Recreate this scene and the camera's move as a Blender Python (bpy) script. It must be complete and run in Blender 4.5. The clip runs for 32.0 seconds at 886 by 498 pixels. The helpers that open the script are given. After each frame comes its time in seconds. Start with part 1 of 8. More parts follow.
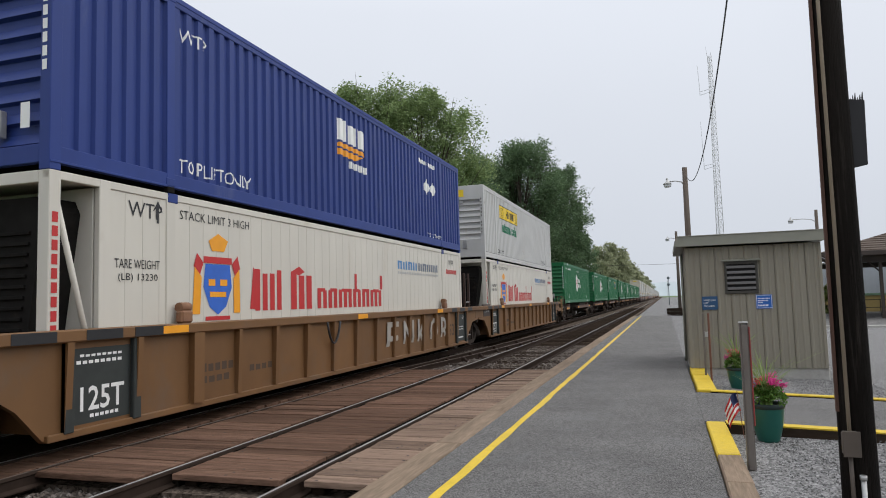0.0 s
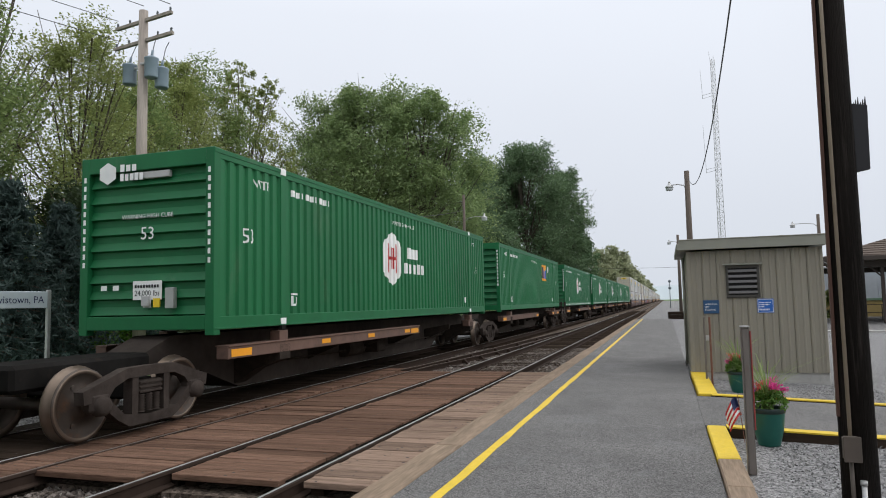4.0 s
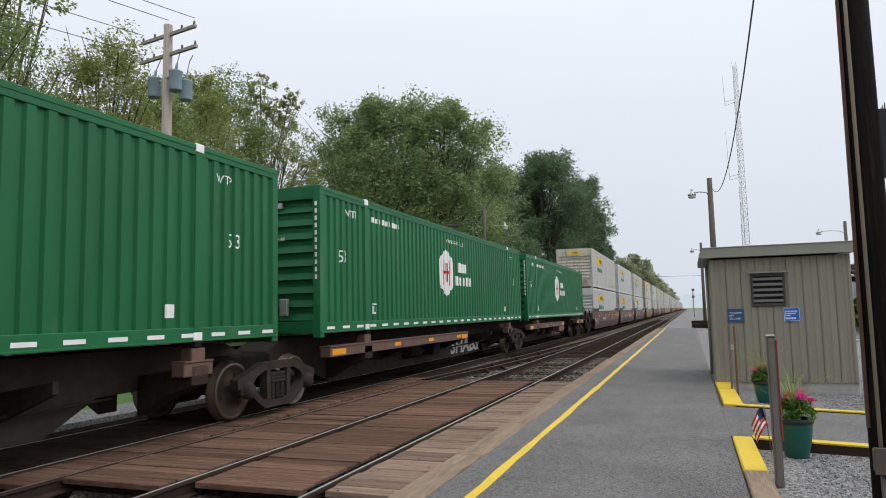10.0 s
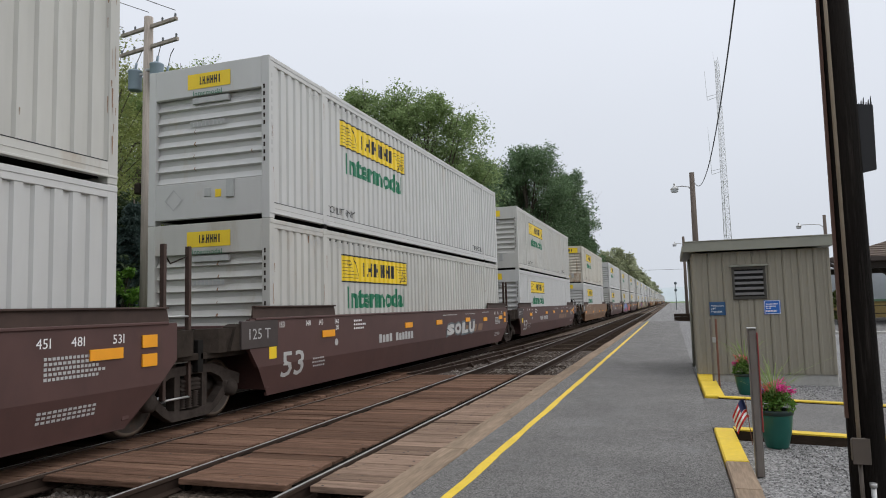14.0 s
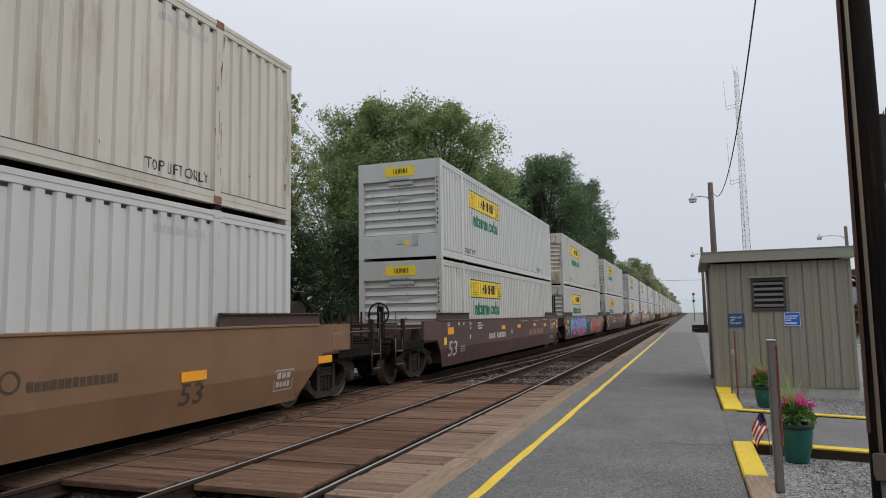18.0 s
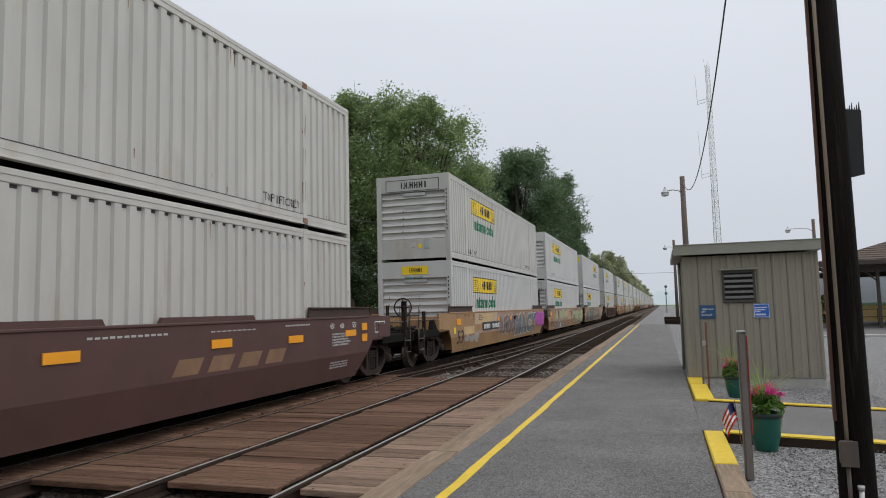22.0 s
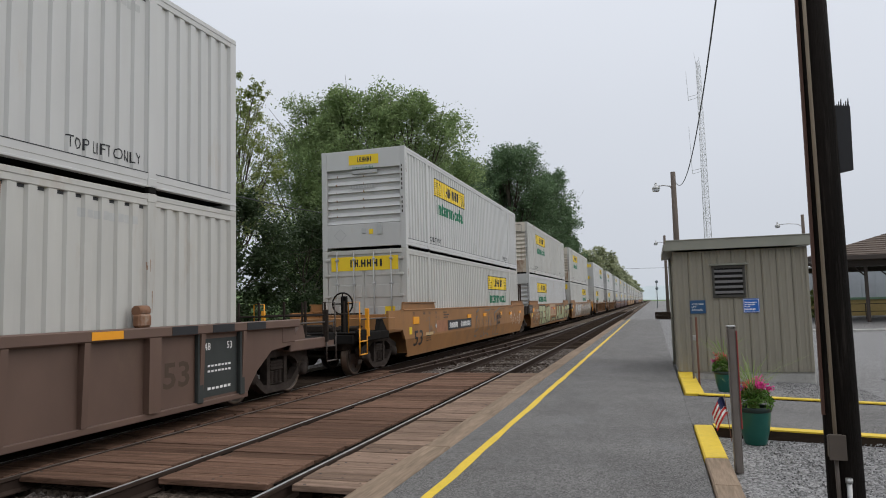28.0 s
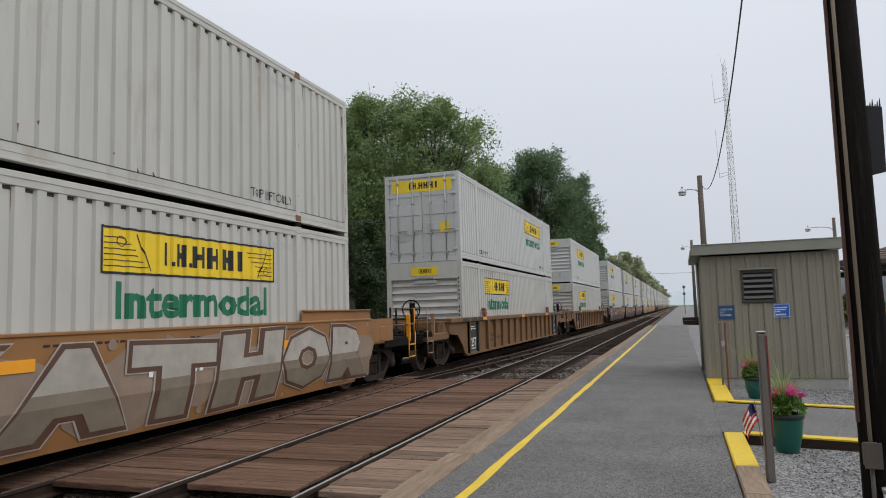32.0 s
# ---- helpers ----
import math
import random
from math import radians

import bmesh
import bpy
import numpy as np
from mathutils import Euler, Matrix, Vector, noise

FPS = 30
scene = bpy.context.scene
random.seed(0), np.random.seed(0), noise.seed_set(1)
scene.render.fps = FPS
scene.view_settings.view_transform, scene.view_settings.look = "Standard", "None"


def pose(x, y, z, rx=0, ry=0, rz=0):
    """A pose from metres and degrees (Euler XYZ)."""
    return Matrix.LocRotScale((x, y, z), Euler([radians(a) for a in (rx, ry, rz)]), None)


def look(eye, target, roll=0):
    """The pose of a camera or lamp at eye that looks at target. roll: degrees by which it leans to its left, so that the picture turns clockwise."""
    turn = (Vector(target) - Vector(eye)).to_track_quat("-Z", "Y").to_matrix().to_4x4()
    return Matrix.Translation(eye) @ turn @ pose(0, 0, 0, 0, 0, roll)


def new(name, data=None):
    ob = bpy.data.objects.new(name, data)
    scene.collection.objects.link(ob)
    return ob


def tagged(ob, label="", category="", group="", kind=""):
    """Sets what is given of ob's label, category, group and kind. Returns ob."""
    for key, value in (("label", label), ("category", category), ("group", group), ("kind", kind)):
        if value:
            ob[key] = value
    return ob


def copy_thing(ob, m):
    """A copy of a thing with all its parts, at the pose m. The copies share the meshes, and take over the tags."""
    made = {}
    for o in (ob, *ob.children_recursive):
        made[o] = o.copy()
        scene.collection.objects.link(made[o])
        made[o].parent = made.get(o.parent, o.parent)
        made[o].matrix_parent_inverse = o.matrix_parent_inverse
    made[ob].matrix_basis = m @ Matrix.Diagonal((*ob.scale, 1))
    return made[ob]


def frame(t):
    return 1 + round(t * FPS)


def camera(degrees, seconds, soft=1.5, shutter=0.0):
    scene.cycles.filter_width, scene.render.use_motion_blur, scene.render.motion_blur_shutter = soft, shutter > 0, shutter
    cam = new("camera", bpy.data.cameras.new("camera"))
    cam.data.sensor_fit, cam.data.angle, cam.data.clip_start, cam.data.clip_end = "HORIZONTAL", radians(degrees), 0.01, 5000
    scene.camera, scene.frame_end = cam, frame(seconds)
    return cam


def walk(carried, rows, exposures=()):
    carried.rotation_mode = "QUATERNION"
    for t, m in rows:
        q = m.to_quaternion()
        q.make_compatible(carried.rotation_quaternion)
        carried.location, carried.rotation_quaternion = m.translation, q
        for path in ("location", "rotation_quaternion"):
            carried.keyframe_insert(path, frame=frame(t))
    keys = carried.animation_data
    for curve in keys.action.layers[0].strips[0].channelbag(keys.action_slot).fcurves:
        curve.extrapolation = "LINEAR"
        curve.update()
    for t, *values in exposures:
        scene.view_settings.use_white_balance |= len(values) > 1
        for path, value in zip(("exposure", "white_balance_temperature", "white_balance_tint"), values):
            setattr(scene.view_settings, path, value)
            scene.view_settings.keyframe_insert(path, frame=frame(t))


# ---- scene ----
cam = camera(66.16, 32.0, soft=1.0)
EYE = (0.0, 0.0, 1.636)
PATH = [  # seconds, yaw, pitch, roll of the hand-held camera
    (0, 18.01, 4.44, 1.61), (0.5, 18.68, 4.55, 1.63), (1, 18.78, 4.70, 1.62), (1.5, 18.84, 4.81, 1.54),
    (2, 18.95, 5.07, 1.64), (2.5, 18.95, 5.17, 1.45), (3, 18.50, 4.94, 1.10), (3.5, 18.13, 4.70, 1.09),
    (5.5, 18.20, 4.52, 1.38), (6, 18.22, 4.50, 1.39), (6.5, 18.26, 4.42, 1.25), (7, 18.44, 4.50, 1.61),
    (7.5, 19.00, 4.72, 1.20), (8, 19.27, 4.76, 0.87), (8.5, 19.50, 4.95, 1.47), (9, 19.62, 5.07, 1.36),
    (9.5, 19.75, 5.30, 1.27), (10, 19.84, 5.39, 1.26), (10.5, 19.93, 5.45, 1.15), (11, 20.02, 5.37, 0.97),
    (11.5, 19.99, 5.21, 1.00), (12, 19.06, 5.02, 0.86), (12.5, 18.80, 4.86, 1.14), (13, 18.70, 4.83, 1.12),
    (13.5, 18.61, 4.82, 1.39), (14, 18.55, 4.88, 1.51), (14.5, 18.60, 4.95, 1.68), (16.5, 19.77, 5.38, 1.52),
    (17, 19.86, 5.50, 1.48), (17.5, 20.02, 5.67, 1.30), (18, 19.86, 5.65, 0.98), (18.5, 19.18, 5.57, 1.04),
    (19, 18.85, 5.56, 1.21), (19.5, 18.95, 5.63, 1.31), (20, 18.99, 5.68, 1.29), (20.5, 18.92, 5.65, 1.03),
    (21, 17.89, 5.33, 1.04), (21.5, 17.80, 5.15, 1.34), (22, 17.81, 5.09, 1.39), (22.5, 17.90, 5.10, 1.41),
    (23, 18.70, 5.32, 1.55), (23.5, 19.14, 5.60, 1.91), (24, 19.01, 5.65, 1.47), (24.5, 17.51, 5.10, 1.14),
    (25, 17.22, 4.85, 1.25), (25.5, 17.21, 4.71, 1.34), (26, 17.07, 4.65, 1.44), (26.5, 17.03, 4.63, 1.40),
    (28.5, 17.20, 4.77, 1.58), (29, 17.29, 4.91, 1.69), (29.5, 17.45, 4.98, 1.61), (30, 17.74, 5.07, 1.60),
    (30.5, 17.96, 5.08, 1.63), (31, 19.16, 5.67, 2.23), (31.5, 19.52, 5.78, 1.82), (32, 19.18, 5.27, 1.69),
]
walk(cam, [(t, pose(*EYE, 90 + pitch, roll, yaw)) for t, yaw, pitch, roll in PATH],
     exposures=[(0.0, 0.16), (3.0, 0.24), (6.0, 0.28), (11.0, 0.28), (13.5, 0.17), (16.5, 0.20), (17.1, 0.18), (18.0, 0.04), (20.0, 0.06), (23.0, 0.05), (32.0, 0.06)])

# ---- sky and sun: a bright, even overcast ----
SUN_UP, SUN_ROUND = 46.0, 72.0
world = bpy.data.worlds.new("overcast_sky")
scene.world = world
world.use_nodes = True
wn, wl = world.node_tree.nodes, world.node_tree.links
wn.clear()
w_out, w_bg = wn.new("ShaderNodeOutputWorld"), wn.new("ShaderNodeBackground")
w_sky = wn.new("ShaderNodeTexSky")
w_sky.sky_type = "NISHITA"
w_sky.sun_disc = False
w_sky.sun_elevation, w_sky.sun_rotation = radians(SUN_UP), radians(SUN_ROUND)
w_sky.dust_density, w_sky.air_density = 4.0, 1.0
w_hs = wn.new("ShaderNodeHueSaturation")
w_hs.inputs["Saturation"].default_value = 0.25
w_hs.inputs["Value"].default_value = 0.06
w_co, w_sep, w_ramp = wn.new("ShaderNodeTexCoord"), wn.new("ShaderNodeSeparateXYZ"), wn.new("ShaderNodeValToRGB")
w_ramp.color_ramp.elements[0].position, w_ramp.color_ramp.elements[0].color = 0.0, (0.63, 0.675, 0.745, 1)
w_ramp.color_ramp.elements[1].position, w_ramp.color_ramp.elements[1].color = 1.0, (1.58, 1.63, 1.74, 1)
for at, colour in ((0.12, (0.66, 0.70, 0.775, 1)), (0.40, (0.77, 0.81, 0.89, 1))):
    w_ramp.color_ramp.elements.new(at).color = colour
w_cl = wn.new("ShaderNodeTexNoise")
w_cl.inputs["Scale"].default_value, w_cl.inputs["Detail"].default_value = 1.6, 4.0
w_cm = wn.new("ShaderNodeMapRange")
w_cm.inputs["To Min"].default_value, w_cm.inputs["To Max"].default_value = 0.93, 1.07
w_mul = wn.new("ShaderNodeMix")
w_mul.data_type, w_mul.blend_type = "RGBA", "MULTIPLY"
w_mul.inputs["Factor"].default_value = 1.0
w_mix = wn.new("ShaderNodeMix")
w_mix.data_type = "RGBA"
w_mix.inputs["Factor"].default_value = 0.86
wl.new(w_co.outputs["Generated"], w_sep.inputs[0])
wl.new(w_sep.outputs["Z"], w_ramp.inputs["Fac"])
wl.new(w_co.outputs["Generated"], w_cl.inputs["Vector"])
wl.new(w_cl.outputs["Fac"], w_cm.inputs["Value"])
wl.new(w_ramp.outputs["Color"], w_mul.inputs["A"])
wl.new(w_cm.outputs["Result"], w_mul.inputs["B"])
wl.new(w_sky.outputs["Color"], w_hs.inputs["Color"])
wl.new(w_hs.outputs["Color"], w_mix.inputs["A"])
wl.new(w_mul.outputs["Result"], w_mix.inputs["B"])
wl.new(w_mix.outputs["Result"], w_bg.inputs["Color"])
w_bg.inputs["Strength"].default_value = 1.0
wl.new(w_bg.outputs["Background"], w_out.inputs["Surface"])
sun = new("sun", bpy.data.lights.new("sun", "SUN"))
sun.data.energy, sun.data.angle, sun.data.color = 0.96, radians(80), (1.0, 0.97, 0.93)
_a, _e = radians(SUN_ROUND), radians(SUN_UP)
sun.matrix_world = look((math.sin(_a) * math.cos(_e) * 50, math.cos(_a) * math.cos(_e) * 50, math.sin(_e) * 50), (0, 0, 0))

# ---- materials ----
MATS = {}


def mat(name, colour, rough=0.6, metal=0.0, vary=0.12, grain=8.0, stain=None, amount=0.0, stretch=(1, 1, 1),
        blot=0.7, bump=0.0, bump_scale=60.0, tone=0.0, spec=0.4, speckle=0.0, speck=70.0):
    """A painted or natural surface: grain and large blotches, a stain of another colour, fine relief."""
    if name in MATS:
        return MATS[name]
    m = bpy.data.materials.new(name)
    m.use_nodes = True
    n, l = m.node_tree.nodes, m.node_tree.links
    b = n["Principled BSDF"]
    b.inputs["Roughness"].default_value, b.inputs["Metallic"].default_value = rough, metal
    b.inputs["Specular IOR Level"].default_value = spec
    co, info = n.new("ShaderNodeTexCoord"), n.new("ShaderNodeObjectInfo")
    add = n.new("ShaderNodeVectorMath")
    add.operation = "MULTIPLY_ADD"
    add.inputs[1].default_value = stretch
    shift = n.new("ShaderNodeMath")
    shift.operation = "MULTIPLY"
    shift.inputs[1].default_value = 37.0
    l.new(info.outputs["Random"], shift.inputs[0])
    l.new(co.outputs["Object"], add.inputs[0])
    l.new(shift.outputs[0], add.inputs[2])
    fine, big = n.new("ShaderNodeTexNoise"), n.new("ShaderNodeTexNoise")
    fine.inputs["Scale"].default_value, fine.inputs["Detail"].default_value = grain, 8.0
    big.inputs["Scale"].default_value, big.inputs["Detail"].default_value = blot, 5.0
    l.new(add.outputs[0], fine.inputs["Vector"])
    l.new(add.outputs[0], big.inputs["Vector"])
    both = n.new("ShaderNodeMath")
    both.operation = "ADD"
    l.new(fine.outputs["Fac"], both.inputs[0])
    l.new(big.outputs["Fac"], both.inputs[1])
    val = n.new("ShaderNodeMapRange")
    val.inputs["From Min"].default_value, val.inputs["From Max"].default_value = 0.6, 1.4
    val.inputs["To Min"].default_value, val.inputs["To Max"].default_value = 1 - vary, 1 + vary
    l.new(both.outputs[0], val.inputs["Value"])
    last = val.outputs["Result"]
    if tone:
        per = n.new("ShaderNodeMapRange")
        per.inputs["To Min"].default_value, per.inputs["To Max"].default_value = 1 - tone, 1 + tone
        l.new(info.outputs["Random"], per.inputs["Value"])
        times = n.new("ShaderNodeMath")
        times.operation = "MULTIPLY"
        l.new(last, times.inputs[0])
        l.new(per.outputs["Result"], times.inputs[1])
        last = times.outputs[0]
    if speckle:
        cell = n.new("ShaderNodeTexVoronoi")
        cell.inputs["Scale"].default_value = speck
        l.new(add.outputs[0], cell.inputs["Vector"])
        grey = n.new("ShaderNodeSeparateColor")
        l.new(cell.outputs["Color"], grey.inputs[0])
        lift = n.new("ShaderNodeMapRange")
        lift.inputs["To Min"].default_value, lift.inputs["To Max"].default_value = 1 - speckle, 1 + speckle
        l.new(grey.outputs[0], lift.inputs["Value"])
        by = n.new("ShaderNodeMath")
        by.operation = "MULTIPLY"
        l.new(last, by.inputs[0])
        l.new(lift.outputs["Result"], by.inputs[1])
        last = by.outputs[0]
    mul = n.new("ShaderNodeMix")
    mul.data_type, mul.blend_type = "RGBA", "MULTIPLY"
    mul.inputs["Factor"].default_value = 1.0
    mul.inputs["A"].default_value = (*colour, 1)
    l.new(last, mul.inputs["B"])
    out = mul.outputs["Result"]
    if stain:
        sn = n.new("ShaderNodeTexNoise")
        sn.inputs["Scale"].default_value, sn.inputs["Detail"].default_value, sn.inputs["Roughness"].default_value = blot * 2.3, 9.0, 0.7
        l.new(add.outputs[0], sn.inputs["Vector"])
        ramp = n.new("ShaderNodeMapRange")
        ramp.inputs["From Min"].default_value, ramp.inputs["From Max"].default_value = 0.62 - 0.25 * amount, 0.78 - 0.2 * amount
        ramp.inputs["To Max"].default_value = min(0.9, 0.45 + amount * 0.5)
        l.new(sn.outputs["Fac"], ramp.inputs["Value"])
        mix = n.new("ShaderNodeMix")
        mix.data_type = "RGBA"
        mix.inputs["B"].default_value = (*stain, 1)
        l.new(ramp.outputs["Result"], mix.inputs["Factor"])
        l.new(out, mix.inputs["A"])
        out = mix.outputs["Result"]
    l.new(out, b.inputs["Base Color"])
    if bump:
        bn = n.new("ShaderNodeTexNoise")
        bn.inputs["Scale"].default_value, bn.inputs["Detail"].default_value = bump_scale, 6.0
        l.new(add.outputs[0], bn.inputs["Vector"])
        bu = n.new("ShaderNodeBump")
        bu.inputs["Strength"].default_value, bu.inputs["Distance"].default_value = bump, 0.02
        l.new(bn.outputs["Fac"], bu.inputs["Height"])
        l.new(bu.outputs["Normal"], b.inputs["Normal"])
    MATS[name] = m
    return m


def leaf_mat(name, dark, light, yellow=0.0):
    """Foliage: every leaf its own shade, a little light through it."""
    m = bpy.data.materials.new(name)
    m.use_nodes = True
    n, l = m.node_tree.nodes, m.node_tree.links
    b = n["Principled BSDF"]
    geo, ramp = n.new("ShaderNodeNewGeometry"), n.new("ShaderNodeValToRGB")
    ramp.color_ramp.elements[0].color, ramp.color_ramp.elements[1].color = (*dark, 1), (*light, 1)
    if yellow:
        ramp.color_ramp.elements[1].position = 1 - yellow
        ramp.color_ramp.elements.new(1.0).color = (0.26, 0.20, 0.04, 1)
    co, big = n.new("ShaderNodeTexCoord"), n.new("ShaderNodeTexNoise")
    big.inputs["Scale"].default_value = 0.45
    l.new(co.outputs["Object"], big.inputs["Vector"])
    mixv = n.new("ShaderNodeMix")
    mixv.inputs["Factor"].default_value = 0.5
    l.new(geo.outputs["Random Per Island"], mixv.inputs["A"])
    l.new(big.outputs["Fac"], mixv.inputs["B"])
    l.new(mixv.outputs["Result"], ramp.inputs["Fac"])
    l.new(ramp.outputs["Color"], b.inputs["Base Color"])
    b.inputs["Roughness"].default_value = 0.6
    b.inputs["Specular IOR Level"].default_value = 0.25
    tr, mx = n.new("ShaderNodeBsdfTranslucent"), n.new("ShaderNodeMixShader")
    l.new(ramp.outputs["Color"], tr.inputs["Color"])
    mx.inputs["Fac"].default_value = 0.4
    l.new(b.outputs["BSDF"], mx.inputs[1])
    l.new(tr.outputs["BSDF"], mx.inputs[2])
    l.new(mx.outputs[0], n["Material Output"].inputs["Surface"])
    MATS[name] = m
    return m


# ---- mesh helpers ----
def _chamfer_plan():
    ids, verts = {}, []
    for sx in (-1, 1):
        for sy in (-1, 1):
            for sz in (-1, 1):
                for k in range(3):
                    ids[sx, sy, sz, k] = len(verts)
                    verts.append((sx, sy, sz, k))
    faces = []
    def place(i):
        s = verts[i]
        return Vector([s[a] * (1.0 if a == s[3] else 0.8) for a in range(3)])
    def add(loop):
        c = sum((place(i) for i in loop), Vector()) / len(loop)
        nrm = (place(loop[1]) - place(loop[0])).cross(place(loop[2]) - place(loop[1]))
        faces.append(tuple(loop) if nrm.dot(c) > 0 else tuple(reversed(loop)))
    for k in range(3):
        a, b = [i for i in range(3) if i != k]
        for s in (-1, 1):
            loop = []
            for p, q in ((-1, -1), (1, -1), (1, 1), (-1, 1)):
                t = [0, 0, 0]
                t[k], t[a], t[b] = s, p, q
                loop.append(ids[(*t, k)])
            add(loop)
        for p in (-1, 1):
            for q in (-1, 1):
                t0, t1 = [0, 0, 0], [0, 0, 0]
                t0[a], t0[b], t0[k] = p, q, -1
                t1[a], t1[b], t1[k] = p, q, 1
                add([ids[(*t0, a)], ids[(*t1, a)], ids[(*t1, b)], ids[(*t0, b)]])
    for sx in (-1, 1):
        for sy in (-1, 1):
            for sz in (-1, 1):
                add([ids[sx, sy, sz, 0], ids[sx, sy, sz, 1], ids[sx, sy, sz, 2]])
    return verts, faces


CH_V, CH_F = _chamfer_plan()


class MB:
    """Collects the faces of one mesh."""

    def __init__(self):
        self.v, self.f, self.s = [], [], []

    def face(self, pts, smooth=False):
        k = len(self.v)
        self.v.extend(tuple(p) for p in pts)
        self.f.append(tuple(range(k, k + len(pts))))
        self.s.append(smooth)
        return self

    def box(self, x0, x1, y0, y1, z0, z1, c=0.008):
        lo, hi = (min(x0, x1), min(y0, y1), min(z0, z1)), (max(x0, x1), max(y0, y1), max(z0, z1))
        c = min(c, 0.3 * min(hi[i] - lo[i] for i in range(3)))
        k = len(self.v)
        for s in CH_V:
            self.v.append(tuple((hi[a] if s[a] > 0 else lo[a]) - (0 if a == s[3] else s[a] * c) for a in range(3)))
        for f in CH_F:
            self.f.append(tuple(k + i for i in f))
            self.s.append(False)
        return self

    def prism(self, outline, axis, a, b):
        """A flat outline (two coordinates) pushed along axis 0, 1 or 2 from a to b."""
        def p(u, w, h):
            t = [u, w]
            t.insert(axis, h)
            return tuple(t)
        n, k = len(outline), len(self.v)
        area = sum(outline[i][0] * outline[(i + 1) % n][1] - outline[(i + 1) % n][0] * outline[i][1] for i in range(n))
        o = list(outline) if (area > 0) != (axis == 1) else list(reversed(outline))
        a, b = min(a, b), max(a, b)
        self.v.extend([p(u, w, a) for u, w in o] + [p(u, w, b) for u, w in o])
        self.f.append(tuple(reversed(range(k, k + n))))
        self.f.append(tuple(range(k + n, k + 2 * n)))
        self.s += [False, False]
        for i in range(n):
            j = (i + 1) % n
            self.f.append((k + i, k + j, k + n + j, k + n + i))
            self.s.append(False)
        return self

    def tube(self, p0, p1, r0, r1=None, n=8, caps=True):
        p0, p1 = Vector(p0), Vector(p1)
        r1 = r0 if r1 is None else r1
        d = (p1 - p0).normalized()
        u = d.orthogonal().normalized()
        w = d.cross(u)
        k = len(self.v)
        for p, r in ((p0, r0), (p1, r1)):
            for i in range(n):
                a = 2 * math.pi * i / n
                self.v.append(tuple(p + (u * math.cos(a) + w * math.sin(a)) * r))
        for i in range(n):
            j = (i + 1) % n
            self.f.append((k + i, k + j, k + n + j, k + n + i))
            self.s.append(n > 5)
        if caps:
            self.f.append(tuple(reversed(range(k, k + n))))
            self.f.append(tuple(range(k + n, k + 2 * n)))
            self.s += [False, False]
        return self

    def path(self, pts, r, n=6):
        pts = [Vector(p) for p in pts]
        k, u = len(self.v), None
        for i, p in enumerate(pts):
            d = (pts[min(i + 1, len(pts) - 1)] - pts[max(i - 1, 0)]).normalized()
            u = d.orthogonal().normalized() if u is None else (u - d * u.dot(d)).normalized()
            w = d.cross(u)
            for j in range(n):
                a = 2 * math.pi * j / n
                self.v.append(tuple(p + (u * math.cos(a) + w * math.sin(a)) * r))
        for i in range(len(pts) - 1):
            for j in range(n):
                m = (j + 1) % n
                self.f.append((k + i * n + j, k + i * n + m, k + (i + 1) * n + m, k + (i + 1) * n + j))
                self.s.append(n > 5)
        e = k + (len(pts) - 1) * n
        self.f += [tuple(reversed(range(k, k + n))), tuple(range(e, e + n))]
        self.s += [False, False]
        return self

    def lathe(self, profile, centre, axis=2, n=20, smooth=True):
        """profile: (radius, height) pairs turned about an axis."""
        k, c = len(self.v), Vector(centre)
        for r, h in profile:
            for i in range(n):
                a = 2 * math.pi * i / n
                t = [r * math.cos(a), r * math.sin(a)]
                t.insert(axis, h)
                self.v.append(tuple(c + Vector(t)))
        for q in range(len(profile) - 1):
            for i in range(n):
                j = (i + 1) % n
                f = (k + q * n + i, k + q * n + j, k + (q + 1) * n + j, k + (q + 1) * n + i)
                self.f.append(f if axis != 1 else tuple(reversed(f)))
                self.s.append(smooth)
        return self

    def mesh(self, name, material):
        me = bpy.data.meshes.new(name)
        me.from_pydata(self.v, [], self.f)
        me.polygons.foreach_set("use_smooth", self.s)
        me.materials.append(material)
        me.update()
        return me


def part(name, mb, material, parent, label="", kind=""):
    """One mesh object under a thing or a part."""
    ob = new(name, mb.mesh(name, material) if isinstance(mb, MB) else mb)
    ob.parent = parent
    return tagged(ob, label, kind=kind or ("stuff" if name.endswith(("stencil", "lettering", "word")) or name.startswith("paint_") else ""))


def joined(ob):
    """For cars that never come near: the parts of one material become one part."""
    groups = {}
    bpy.context.view_layer.update()
    for o in ob.children_recursive:
        if o.data:
            groups.setdefault(o.data.materials[0], []).append(o)
    for material, obs in groups.items():
        bm = bmesh.new()
        for o in obs:
            k = len(bm.verts)
            bm.from_mesh(o.data)
            bm.verts.ensure_lookup_table()
            m = ob.matrix_world.inverted() @ o.matrix_world
            for v in bm.verts[k:]:
                v.co = m @ v.co
        me = bpy.data.meshes.new(obs[0].name.split(".")[0])
        bm.to_mesh(me)
        bm.free()
        me.materials.append(material)
        name = obs[0].name.split(".")[0].replace("wheel_set", "running_gear")
        groups[material] = (name, me, obs)
    for name, me, obs in groups.values():
        for o in obs:
            bpy.data.objects.remove(o)
        part(name, me, me.materials[0], ob, kind="stuff")
    return ob


def thing(name, at, label, category="", group="", kind=""):
    ob = new(name)
    ob.empty_display_size = 0.2
    ob.matrix_world = at
    return tagged(ob, label, category, group, kind)


